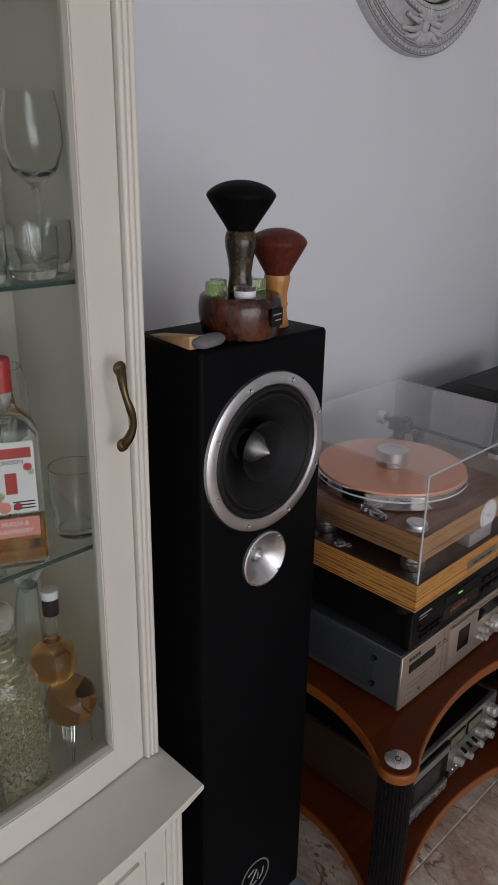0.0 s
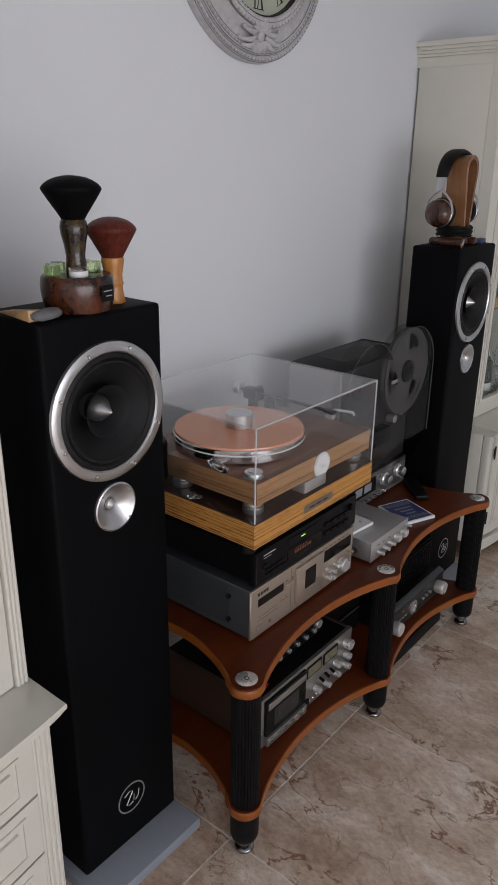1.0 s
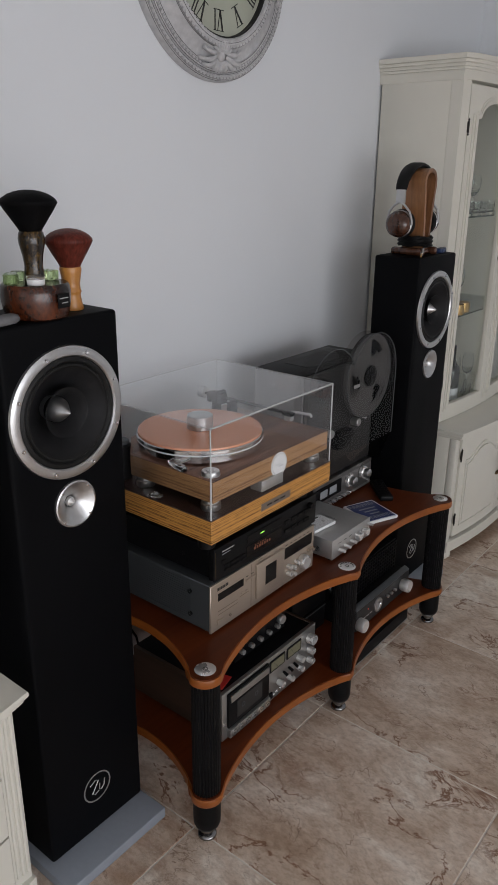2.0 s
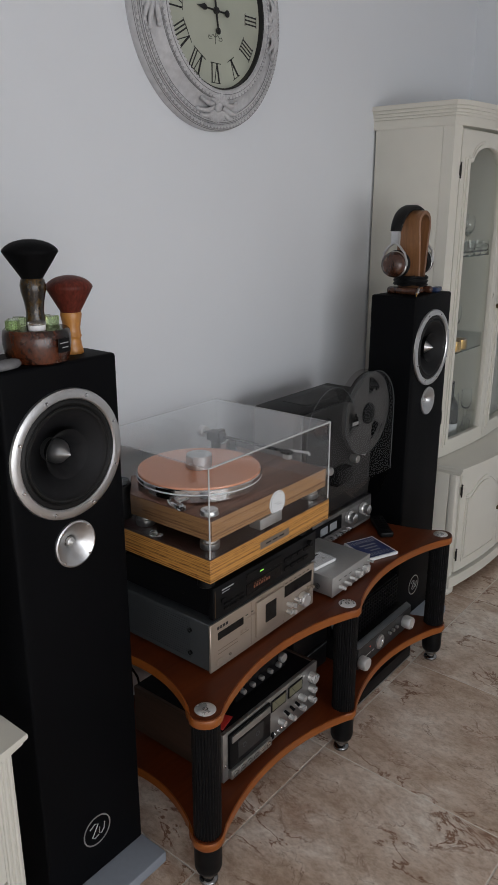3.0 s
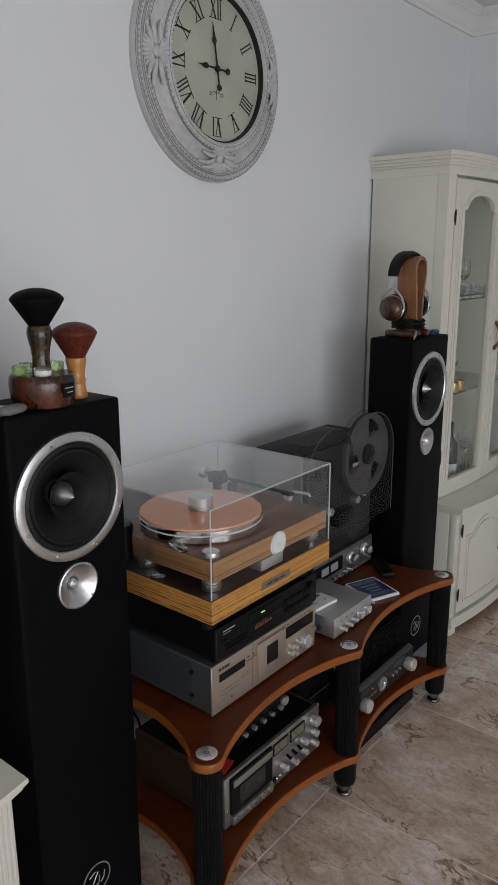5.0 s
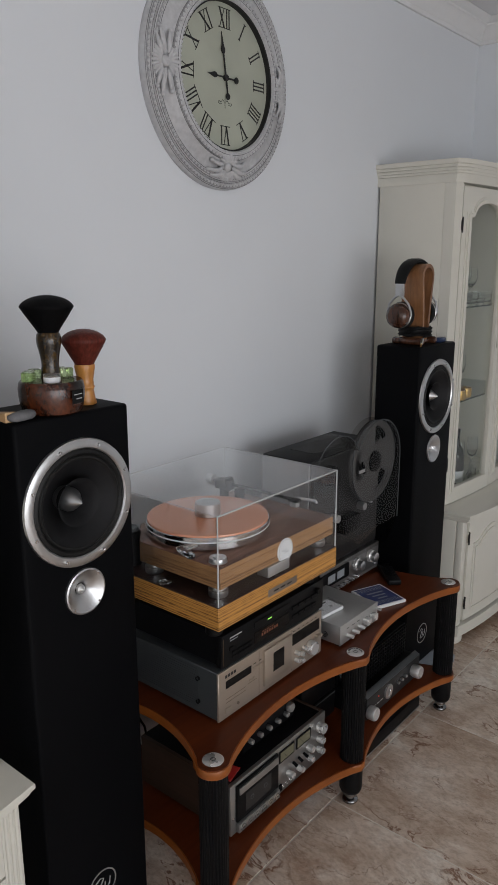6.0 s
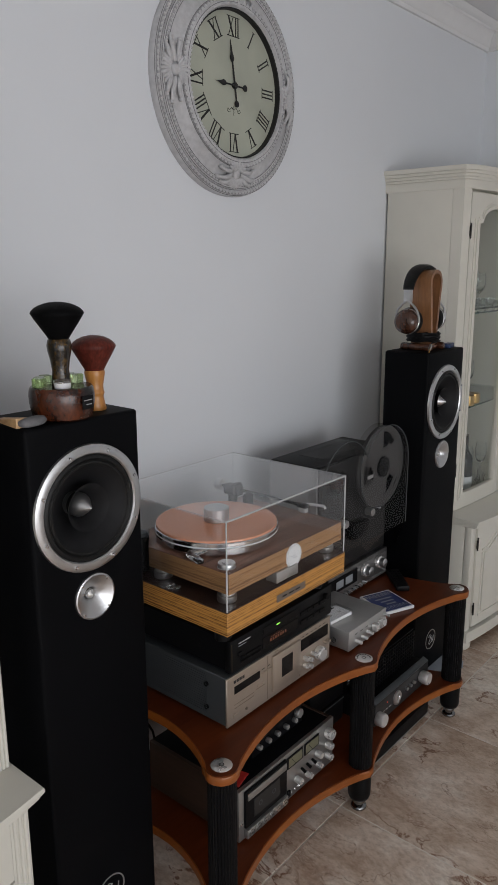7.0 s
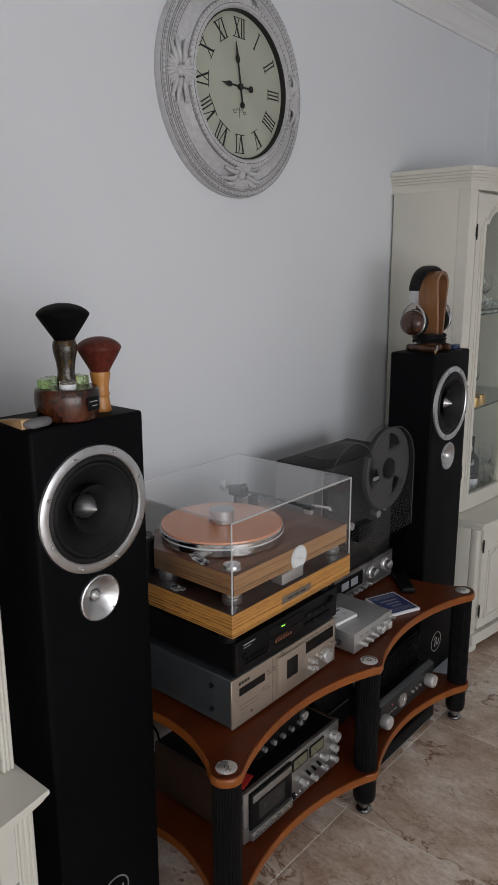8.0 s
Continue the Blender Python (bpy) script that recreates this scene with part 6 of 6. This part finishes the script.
def scroll_ornament(parent, angle, rad):
    """Carved scallop shell over a smaller one, with a smooth boss and two leaf tongues on each side."""
    b = mesh()

    def rib(y0, z0, y1, z1, w, rise):
        tube([(0.004, y0, z0), (rise, y0 * 0.55 + y1 * 0.45, z0 * 0.55 + z1 * 0.45), (rise * 0.9, y0 * 0.2 + y1 * 0.8, z0 * 0.2 + z1 * 0.8), (0.003, y1, z1)], [w * 0.5, w * 0.9, w, w * 0.55], 8, b)
    for k in range(11):
        a = radians(-80 + 16 * k)
        rib(0.008 * math.sin(a), 0.010, 0.040 * math.sin(a), 0.010 + 0.030 * math.cos(a), 0.0050, 0.011)
    for k in range(7):
        a = radians(-66 + 22 * k)
        rib(0.007 * math.sin(a), -0.008, 0.034 * math.sin(a), -0.008 - 0.030 * math.cos(a), 0.0052, 0.013)
    lathe([(0, 0.016), (0.007, 0.015), (0.012, 0.011), (0.014, 0.004), (0.014, 0)], (0, 0, 0), "x", 18, b)
    for s in (-1, 1):
        for z0, z1, ln, w in ((0.010, 0.024, 0.058, 0.0066), (0.000, 0.010, 0.074, 0.0070), (-0.010, -0.016, 0.066, 0.0066)):
            pts, rad_ = [], []
            for i in range(8):
                u = i / 7
                pts.append((0.005 + 0.011 * math.sin(math.pi * min(1, u * 1.1)) ** 0.8, s * (0.020 + (ln - 0.020) * u), z0 + (z1 - z0) * u + 0.005 * math.sin(math.pi * u)))
                rad_.append(w * (0.55 + 0.45 * math.sin(math.pi * min(1, 0.2 + 0.8 * u))))
            tube(pts, rad_, 8, b)
            end = pts[-1]
            lathe([(0, 0.007), (0.004, 0.0055), (0.006, 0.001), (0.0055, -0.004), (0, -0.005)], (end[0], end[1], end[2]), "x", 12, b)
    moved(b, Matrix.Rotation(-angle, 4, "X") @ Matrix.Translation((0.036, 0, rad)) @ Matrix.Rotation(radians(-16), 4, "Y") @ Matrix.Diagonal((0.85, 1.15, 1.1, 1)))
    return part("ornament", b, CLOCK_WHITE, parent, "carved shell and leaf ornament", 60)


def wall_clock():
    cl = thing("wall_clock", (WEST, 1.928, 2.183), "large round distressed white wall clock with carved frame", "wall clock")
    fr = part("frame", lathe([(0.320, 0.0), (0.322, 0.010), (0.320, 0.020), (0.314, 0.027), (0.306, 0.029), (0.299, 0.025), (0.296, 0.031), (0.288, 0.034), (0.281, 0.033), (0.277, 0.028), (0.262, 0.031), (0.244, 0.039), (0.239, 0.045),
                             (0.232, 0.049), (0.226, 0.054), (0.218, 0.057), (0.213, 0.056), (0.210, 0.052), (0.208, 0.046), (0.207, 0.030)], (0, 0, 0), "x", 120), CLOCK_WHITE, cl, "distressed white carved frame")
    rows = ((0.3095, 0.0270, 0.0052, 130), (0.2885, 0.0325, 0.0042, 130), (0.2300, 0.0505, 0.0058, 96), (0.2150, 0.0560, 0.0042, 110))
    # dark rings put glaze and the grooves' shade into colour
    for r, x in ((0.3175, 0.0235), (0.3015, 0.0262), (0.2965, 0.0300), (0.2795, 0.0322), (0.2365, 0.0462), (0.2215, 0.0555)):
        part("glaze_shade_line", lathe([(r - 0.0011, x), (r, x + 0.0016), (r + 0.0011, x)], (0, 0, 0), "x", 96), GLAZE_SHADE, fr, "dark glaze and painted shade in the groove")
    # wider grey rings paint glaze and shade between the beads, for contrast
    for r, x, q, k in rows[:3]:
        part("glaze_shade_line", lathe([(r - q * 1.15, x - 0.001), (r - q, x + 0.0014), (r + q, x + 0.0014), (r + q * 1.15, x - 0.001)], (0, 0, 0), "x", 96), GLAZE_SHADE_SOFT, fr, "grey glaze and painted shade between the beads")
    for r, x, q, k in rows:
        vs, fs = [], []
        for i in range(k):
            a = 2 * math.pi * i / k
            c = Vector((x, r * math.sin(a), r * math.cos(a)))
            tan, out = Vector((0, math.cos(a), -math.sin(a))), Vector((0, math.sin(a), math.cos(a)))
            ring = [c + q * (math.cos(b) * tan * 1.1 + math.sin(b) * out) for b in [2 * math.pi * j / 8 for j in range(8)]]
            mid = [c + q * 0.7 * (math.cos(b) * tan * 1.1 + math.sin(b) * out) + Vector((q * 0.7, 0, 0)) for b in [2 * math.pi * j / 8 for j in range(8)]]
            i0 = len(vs)
            vs += ring + mid + [c + Vector((q, 0, 0))]
            for j in range(8):
                n = (j + 1) % 8
                fs += [(i0 + j, i0 + n, i0 + 8 + n, i0 + 8 + j), (i0 + 8 + j, i0 + 8 + n, i0 + 16)]
        me = bpy.data.meshes.new("beading")
        me.from_pydata(vs, [], fs)
        me.materials.append(CLOCK_WHITE)
        me.shade_smooth()
        ob = new("beading", me)
        ob.parent = fr
    for a in (0, 90, 180, 270):
        scroll_ornament(fr, radians(a), 0.255)
    part("inner_rim", lathe([(0.2085, 0.049), (0.2045, 0.048), (0.2035, 0.010), (0.2075, 0.008)], (0, 0, 0), "x", 96), INK, cl, "black inner rim")
    dial = part("dial", lathe([(0, 0.032), (0.204, 0.032), (0.204, 0.026), (0, 0.026)], (0, 0, 0), "x", 96), DIAL, cl, "aged pale green dial")
    names = ("XII", "I", "II", "III", "IIII", "V", "VI", "VII", "VIII", "IX", "X", "XI")
    for k, txt in enumerate(names):
        a = radians(30 * k)
        b = roman(txt, 0.053)
        moved(b, Matrix.Translation((0.0322, 0, 0)) @ Matrix.Rotation(-a, 4, "X") @ Matrix.Translation((0, 0, 0.163)))
        part("numeral", b, INK, dial, "", 0)
    fl = mesh()
    for s in (-1, 1):
        tube([(0.0165, s * 0.003, -0.068), (0.0165, s * 0.012, -0.062), (0.0165, s * 0.022, -0.070), (0.0165, s * 0.032, -0.066), (0.0165, s * 0.036, -0.072), (0.0165, s * 0.030, -0.076), (0.0165, s * 0.018, -0.074)], 0.0008, 5, fl)
    tube([(0.0165, 0, -0.058), (0.0165, 0, -0.086)], 0.0008, 5, fl)
    moved(fl, Matrix.Translation((0.016, 0, 0)) @ Matrix.Diagonal((1, 0.85, 1, 1)))
    part("flourish", fl, INK, dial)

    def hand(name, angle, length, tail):
        b = mesh()
        tube([(0.024, 0, -tail), (0.024, 0, 0), (0.024, 0, length * 0.55)], [0.0022, 0.003, 0.0022], 6, b)
        lathe([(0, -0.001), (0.0095, -0.001), (0.0095, 0.001), (0, 0.001)], (0.024, 0, -tail), "x", 16, b)
        z = length * 0.62
        spade = [(0, z - 0.016), (0.007, z - 0.008), (0.0085, z), (0.004, z + 0.012), (0.0022, length * 0.85), (0, length), (-0.0022, length * 0.85), (-0.004, z + 0.012), (-0.0085, z), (-0.007, z - 0.008)]
        v0, v1 = [b.verts.new((0.023, y, q)) for y, q in spade], [b.verts.new((0.025, y, q)) for y, q in spade]
        b.faces.new(v0), b.faces.new(v1[::-1])
        for i in range(len(spade)):
            j = (i + 1) % len(spade)
            b.faces.new((v0[i], v0[j], v1[j], v1[i]))
        moved(b, Matrix.Translation((0.014, 0, 0)) @ Matrix.Rotation(-radians(angle), 4, "X"))
        return part(name, b, INK, cl, "black spade-shaped hand")
    hand("minute_hand", -9, 0.125, 0.052)
    hand("hour_hand", 271, 0.085, 0.048)
    part("pin", cyl(0.009, 0.0325, 0.043, (0, 0, 0), "x", 20, 0.001), INK, cl)
    return cl


wall_clock()

# ---- glassware in the cabinets ----


def wine_glass(at, h, r, material=None):
    t = part("wine_glass", lathe([(0, 0), (r * 0.85, 0.0005), (r * 0.85, 0.002), (0.012, 0.005), (0.0045, 0.012), (0.004, h * 0.45), (0.008, h * 0.49), (r * 0.75, h * 0.58), (r, h * 0.72), (r * 0.97, h * 0.86), (r * 0.82, h),
                                (r * 0.82 - 0.0015, h), (r * 0.97 - 0.0015, h * 0.86), (r - 0.0015, h * 0.72), (r * 0.75 - 0.001, h * 0.592), (0, h * 0.52)], (0, 0, 0), "z", 32), material or GLASS, None, "", 60)
    t.location = at
    return tagged(t, "clear stemmed wine glass on a glass shelf", "wine glass", "glassware")


def tumbler(at, h, r, foot=0.82, label="clear glass tumbler on a glass shelf", twist=0.0):
    b = lathe([(0, 0), (r * foot * 0.92, 0), (r * foot, 0.003), (r, h * 0.45), (r * 0.99, h), (r * 0.99 - 0.0018, h), (r - 0.0022, h * 0.45), (r * foot - 0.003, 0.014), (0, 0.012)], (0, 0, 0), "z", 32)
    if twist:
        for v in b.verts:
            q = max(0.0, 1 - v.co.z / (h * 0.45))
            k = 1 + twist * q * math.sin(6 * math.atan2(v.co.y, v.co.x) + 80 * v.co.z)
            v.co.x *= k
            v.co.y *= k
    t = part("tumbler", b, GLASS, None, "", 60)
    t.location = at
    return tagged(t, label, "tumbler", "glassware")


S1, S2, S0 = 1.4513, 1.0413, 0.6265
wine_glass((-0.862, 0.735, S1), 0.24, 0.042)
wine_glass((-0.885, 0.640, S1), 0.17, 0.034)
tumbler((-0.806, 0.690, S1), 0.070, 0.036, 0.85, "heavy clear glass tumbler with swirled foot", 0.05)
tumbler((-0.850, 0.744, S1), 0.072, 0.031, 0.8, "heavy clear glass tumbler with swirled foot", 0.05)
tumbler((-0.800, 0.612, S1), 0.070, 0.035, 0.85, "heavy clear glass tumbler with swirled foot", 0.05)
tumbler((-0.816, 0.735, S2), 0.116, 0.040, 0.8)
wine_glass((-0.900, 0.668, S2), 0.27, 0.042)

# square gin bottle, a third full
gin = thing("gin_bottle", (-0.803, 0.624, S2), "square clear spirit bottle with white and pink label", "bottle", turn=-25)


def rounded(w, d, r, k=5):
    pts = []
    for cx, cy, a0 in ((w - r, d - r, 0), (-w + r, d - r, 90), (-w + r, -d + r, 180), (w - r, -d + r, 270)):
        for i in range(k + 1):
            a = radians(a0 + 90 * i / k)
            pts.append((cx + r * math.cos(a), cy + r * math.sin(a)))
    return pts


def stacked(sections, bm=None):
    """Loft through outlines of equal count at rising heights."""
    b = bm if bm is not None else mesh()
    rings = [[b.verts.new((x, y, z)) for x, y in o] for o, z in sections]
    k = len(rings[0])
    for a, c in zip(rings, rings[1:]):
        for i in range(k):
            b.faces.new((a[i], a[(i + 1) % k], c[(i + 1) % k], c[i]))
    b.faces.new(rings[0][::-1])
    b.faces.new(rings[-1])
    return b


part("glass_body", stacked([(rounded(0.026, 0.040, 0.008), 0), (rounded(0.028, 0.043, 0.009), 0.006), (rounded(0.028, 0.043, 0.009), 0.205), (rounded(0.024, 0.036, 0.012), 0.222), (rounded(0.016, 0.018, 0.0155), 0.238), (rounded(0.014, 0.014, 0.0139), 0.262)]), GLASS, gin)
part("spirit", stacked([(rounded(0.024, 0.039, 0.008), 0.008), (rounded(0.025, 0.040, 0.008), 0.070)]), AMBER, gin, "golden spirit")
part("cap", cyl(0.0152, 0.262, 0.310, (0, 0, 0), "z", 24, 0.002), RED, gin, "red screw cap")
lb = part("label", box(0.0284, 0.0290, -0.034, 0.034, 0.088, 0.196), WHITE, gin, "white printed label", 0)
part("title_bar", box(0.0290, 0.0294, -0.030, 0.030, 0.172, 0.187), RED, lb)
writing("LONDON", 0.0085, on_face(0.0292, 0, 0.166), INK, lb)
fig = box(0.0290, 0.0294, -0.008, 0.008, 0.118, 0.150)
part("device", fig, RED, lb, "plain red shape")
rng = random.Random(8)
for y, z, r, m in ((-0.024, 0.105, 0.010, PINK), (-0.012, 0.098, 0.009, PINK), (-0.026, 0.122, 0.007, RED), (0.024, 0.158, 0.006, RED), (-0.016, 0.116, 0.006, GREEN_GEM), (0.028, 0.150, 0.005, GREEN_GEM), (0.006, 0.098, 0.006, RED)):
    part("fruit", lathe([(0, 0.0006), (r, 0.0003), (r, 0)], (0.0290, y, z), "x", 16), m, lb)
for k in range(3):
    part("bar", box(0.0290, 0.0294, 0.000, 0.030, 0.104 - 0.005 * k, 0.106 - 0.005 * k), INK, lb)
pk = part("band", box(0.0284, 0.0290, -0.034, 0.034, 0.050, 0.080), PINK, gin, "pink label band", 0)
writing("PEACH &", 0.0095, on_face(0.0292, 0, 0.071), WHITE, pk)
writing("RASPBERRY", 0.0095, on_face(0.0292, 0, 0.059), WHITE, pk)

# amber double-bulb bottle on a glass stand
vb = thing("violin_bottle", (-0.795, 0.672, S0), "amber double-bulb bottle leaning on a clear glass leg", "bottle")
part("lower_bulb", lathe([(0, -0.044), (0.022, -0.038), (0.038, -0.022), (0.044, 0), (0.038, 0.022), (0.022, 0.038), (0, 0.043)], (0.008, 0.010, 0.128), "z", 32), AMBER, vb)
part("upper_bulb", lathe([(0, -0.040), (0.020, -0.035), (0.035, -0.02), (0.040, 0), (0.035, 0.020), (0.018, 0.036), (0.012, 0.046), (0, 0.046)], (-0.004, -0.010, 0.212), "z", 32), AMBER, vb)
part("neck", lathe([(0.0105, 0.25), (0.0095, 0.29), (0.0105, 0.32), (0, 0.32)], (-0.004, -0.008, 0), "z", 20), GLASS, vb)
cap = part("cap", lathe([(0, 0.300), (0.0125, 0.300), (0.013, 0.303), (0.013, 0.340), (0.011, 0.343), (0, 0.343)], (-0.004, -0.006, 0), "z", 24), BLACK_PLASTIC, vb, "black cap with torn seal")
part("seal", lathe([(0.0133, 0.330), (0.0136, 0.330), (0.0136, 0.344), (0.0120, 0.3445), (0, 0.3446)], (-0.004, -0.006, 0), "z", 24), WHITE, cap)
part("leg", tube([(0.016, -0.004, 0.100), (0.030, -0.012, 0.050), (0.036, -0.018, 0.004)], [0.012, 0.008, 0.006], 8), GLASS, vb)
part("leg", tube([(-0.014, 0.036, 0.110), (-0.014, 0.050, 0.05), (-0.012, 0.052, 0.004)], [0.009, 0.007, 0.005], 8), GLASS, vb)
part("leg", tube([(-0.030, -0.010, 0.110), (-0.04, -0.02, 0.05), (-0.045, -0.022, 0.004)], [0.009, 0.007, 0.005], 8), GLASS, vb)
stag = thing("glass_stag", (-0.880, 0.655, S0), "clear glass stag figure with branching antlers", "glass figure")
part("body", tube([(0, 0, 0), (0, 0.002, 0.10), (0.004, 0.004, 0.20), (0.01, 0.006, 0.28), (0.016, 0.008, 0.325)], [0.030, 0.026, 0.024, 0.02, 0.016], 12), GLASS_GREEN, stag)
for s in (-1, 1):
    b = tube([(0.016, 0.008, 0.32), (0.016, 0.008 + s * 0.024, 0.345), (0.014, 0.008 + s * 0.034, 0.38), (0.014, 0.008 + s * 0.030, 0.40)], [0.008, 0.007, 0.006, 0.003], 8)
    tube([(0.016, 0.008 + s * 0.024, 0.345), (0.020, 0.008 + s * 0.045, 0.360)], [0.006, 0.003], 8, b)
    tube([(0.014, 0.008 + s * 0.032, 0.37), (0.02, 0.008 + s * 0.05, 0.392)], [0.005, 0.002], 8, b)
    part("antler", b, GLASS_GREEN, stag)


def cut_decanter(at, h, r, label, content):
    t = thing("decanter", at, label, "decanter", "glassware")
    b = lathe([(0, 0), (r * 0.96, 0.001)] + [(r * (1.0 - 0.10 * (i / 66)), 0.004 + h * 0.60 * i / 66) for i in range(67)] + [(r * 0.75, h * 0.66), (r * 0.45, h * 0.705), (r * 0.32, h * 0.74), (r * 0.34, h * 0.80), (r * 0.52, h * 0.815), (0, h * 0.815)], (0, 0, 0), "z", 132)
    for v in b.verts:
        q = math.hypot(v.co.x, v.co.y)
        if q > r * 0.8 and 0.003 < v.co.z < h * 0.61:
            a = math.atan2(v.co.y, v.co.x)
            k = 1 + 0.075 * (abs(math.sin(9 * a + v.co.z * 150 * 0.06 / r)) + abs(math.sin(9 * a - v.co.z * 150 * 0.06 / r)) - 1.27)
            v.co.x *= k
            v.co.y *= k
    part("glass_body", b, content, t, "diamond-cut glass", 20)
    s = lathe([(0, h * 0.80), (r * 0.25, h * 0.81), (r * 0.22, h * 0.85)] + [(r * 0.5 * math.sin(math.pi * (0.12 + 0.88 * i / 10)), h * 0.925 - h * 0.075 * math.cos(math.pi * (0.12 + 0.88 * i / 10))) for i in range(11)], (0, 0, 0), "z", 22)
    part("stopper", s, GLASS, t, "faceted ball stopper", 15)
    return t


cut_decanter((-0.792, 0.572, S0), 0.365, 0.056, "diamond-cut crystal decanter with pale yellow spirit", YELLOWISH)
sd = cut_decanter((-0.752, 0.505, S0), 0.13, 0.030, "little clear glass decanter with a round white tag", GLASS)
part("tag", cyl(0.012, 0, 0.001, (0.031, 0.004, 0.045), "x", 20), WHITE, sd, "round white tag")
part("ribbon", tube([(-0.72 + 0.752, 0.05, 0.002), (0.05, 0.09, 0.0015), (0.03, 0.13, 0.0015), (0.0, 0.125, 0.0015), (-0.01, 0.10, 0.0015)], 0.0012, 6), GREY_INK, sd, "thin grey cord")

# far cabinet
rng = random.Random(21)
for k in range(6):
    wine_glass((-0.80 - 0.07 * (k % 2) - rng.uniform(0, 0.03), 3.06 + 0.062 * k, S1), rng.uniform(0.15, 0.2), 0.028)
for k in range(5):
    tumbler((-0.775, 3.08 + 0.075 * k, S1), 0.06, 0.029, 0.8, "heavy clear glass tumbler with swirled foot", 0.05)
for k in range(6):
    wine_glass((-0.85 - 0.05 * (k % 2), 3.05 + 0.068 * k, S2), rng.uniform(0.17, 0.22), 0.030)
for k, (x, y) in enumerate(((-0.782, 3.185), (-0.790, 3.262))):
    c = part("gold_cup", lathe([(0, 0), (0.024, 0), (0.029, 0.004), (0.031, 0.024), (0.029, 0.046), (0.027, 0.046), (0.029, 0.024), (0.026, 0.006), (0, 0.004)], (0, 0, 0), "z", 28), GOLD, None)
    c.location = (x, y, S2)
    tagged(c, "small gold-banded cup on a glass shelf", "cup", "gold cups")
for k in range(7):
    wine_glass((-0.80 - 0.06 * (k % 3), 3.12 + 0.05 * k, S0), rng.uniform(0.16, 0.24), 0.026)
for k in range(3):
    tumbler((-0.765, 3.24 + 0.075 * k, S0), 0.08, 0.031)
bt = thing("wine_bottle", (-0.790, 3.215, S0), "dark wine bottle with a white label", "bottle")
part("glass_body", lathe([(0, 0), (0.034, 0), (0.038, 0.004), (0.038, 0.15), (0.034, 0.175), (0.016, 0.205), (0.0135, 0.22), (0.0135, 0.275), (0, 0.275)], (0, 0, 0), "z", 32), DARK_BOTTLE, bt)
lbw = lathe([(0.0384, 0.030), (0.0384, 0.085)], (0, 0, 0), "z", 32)
part("label", lbw, WHITE, bt, "white paper label")
pt = part("display_plate", lathe([(0, 0), (0.06, 0.002), (0.085, 0.010), (0.086, 0.012), (0.06, 0.005), (0, 0.003)], (0, 0, 0), "x", 40), CLOCK_WHITE, None)
pt.location = (-0.93, 3.27, S0 + 0.0875)
tagged(pt, "round white display plate standing upright at the back", "plate")

# ---- floor: square tiles on a grouted bed ----
floor = part("floor", box(WEST, EAST, SOUTH, NORTH, -0.1, -0.0015), GROUT, None, "", 0)
tagged(floor, "polished beige marbled floor tiles with pale joints", kind="structure")
P, J = 0.600, 0.0021
tile_mesh = None
X0, Y0 = -0.503, 1.792
for i in range(-1, 7):
    for j in range(-9, 4):
        x0, y0 = X0 + i * P, Y0 + j * P
        a, c = max(x0 + J, WEST), min(x0 + P - J, EAST)
        e, g = max(y0 + J, SOUTH), min(y0 + P - J, NORTH)
        if c - a < 0.02 or g - e < 0.02:
            continue
        full = abs(c - a - P + 2 * J) < 1e-4 and abs(g - e - P + 2 * J) < 1e-4
        if full and tile_mesh is not None:
            t = new("tile", tile_mesh)
            t.parent = floor
        else:
            bm = box(-(c - a) / 2, (c - a) / 2, -(g - e) / 2, (g - e) / 2, -0.006, 0, 0.0012, 1)
            t = part("tile", bm, TILE, floor, "", 0)
            if full:
                tile_mesh = t.data
        t.location = ((a + c) / 2, (e + g) / 2, 0)
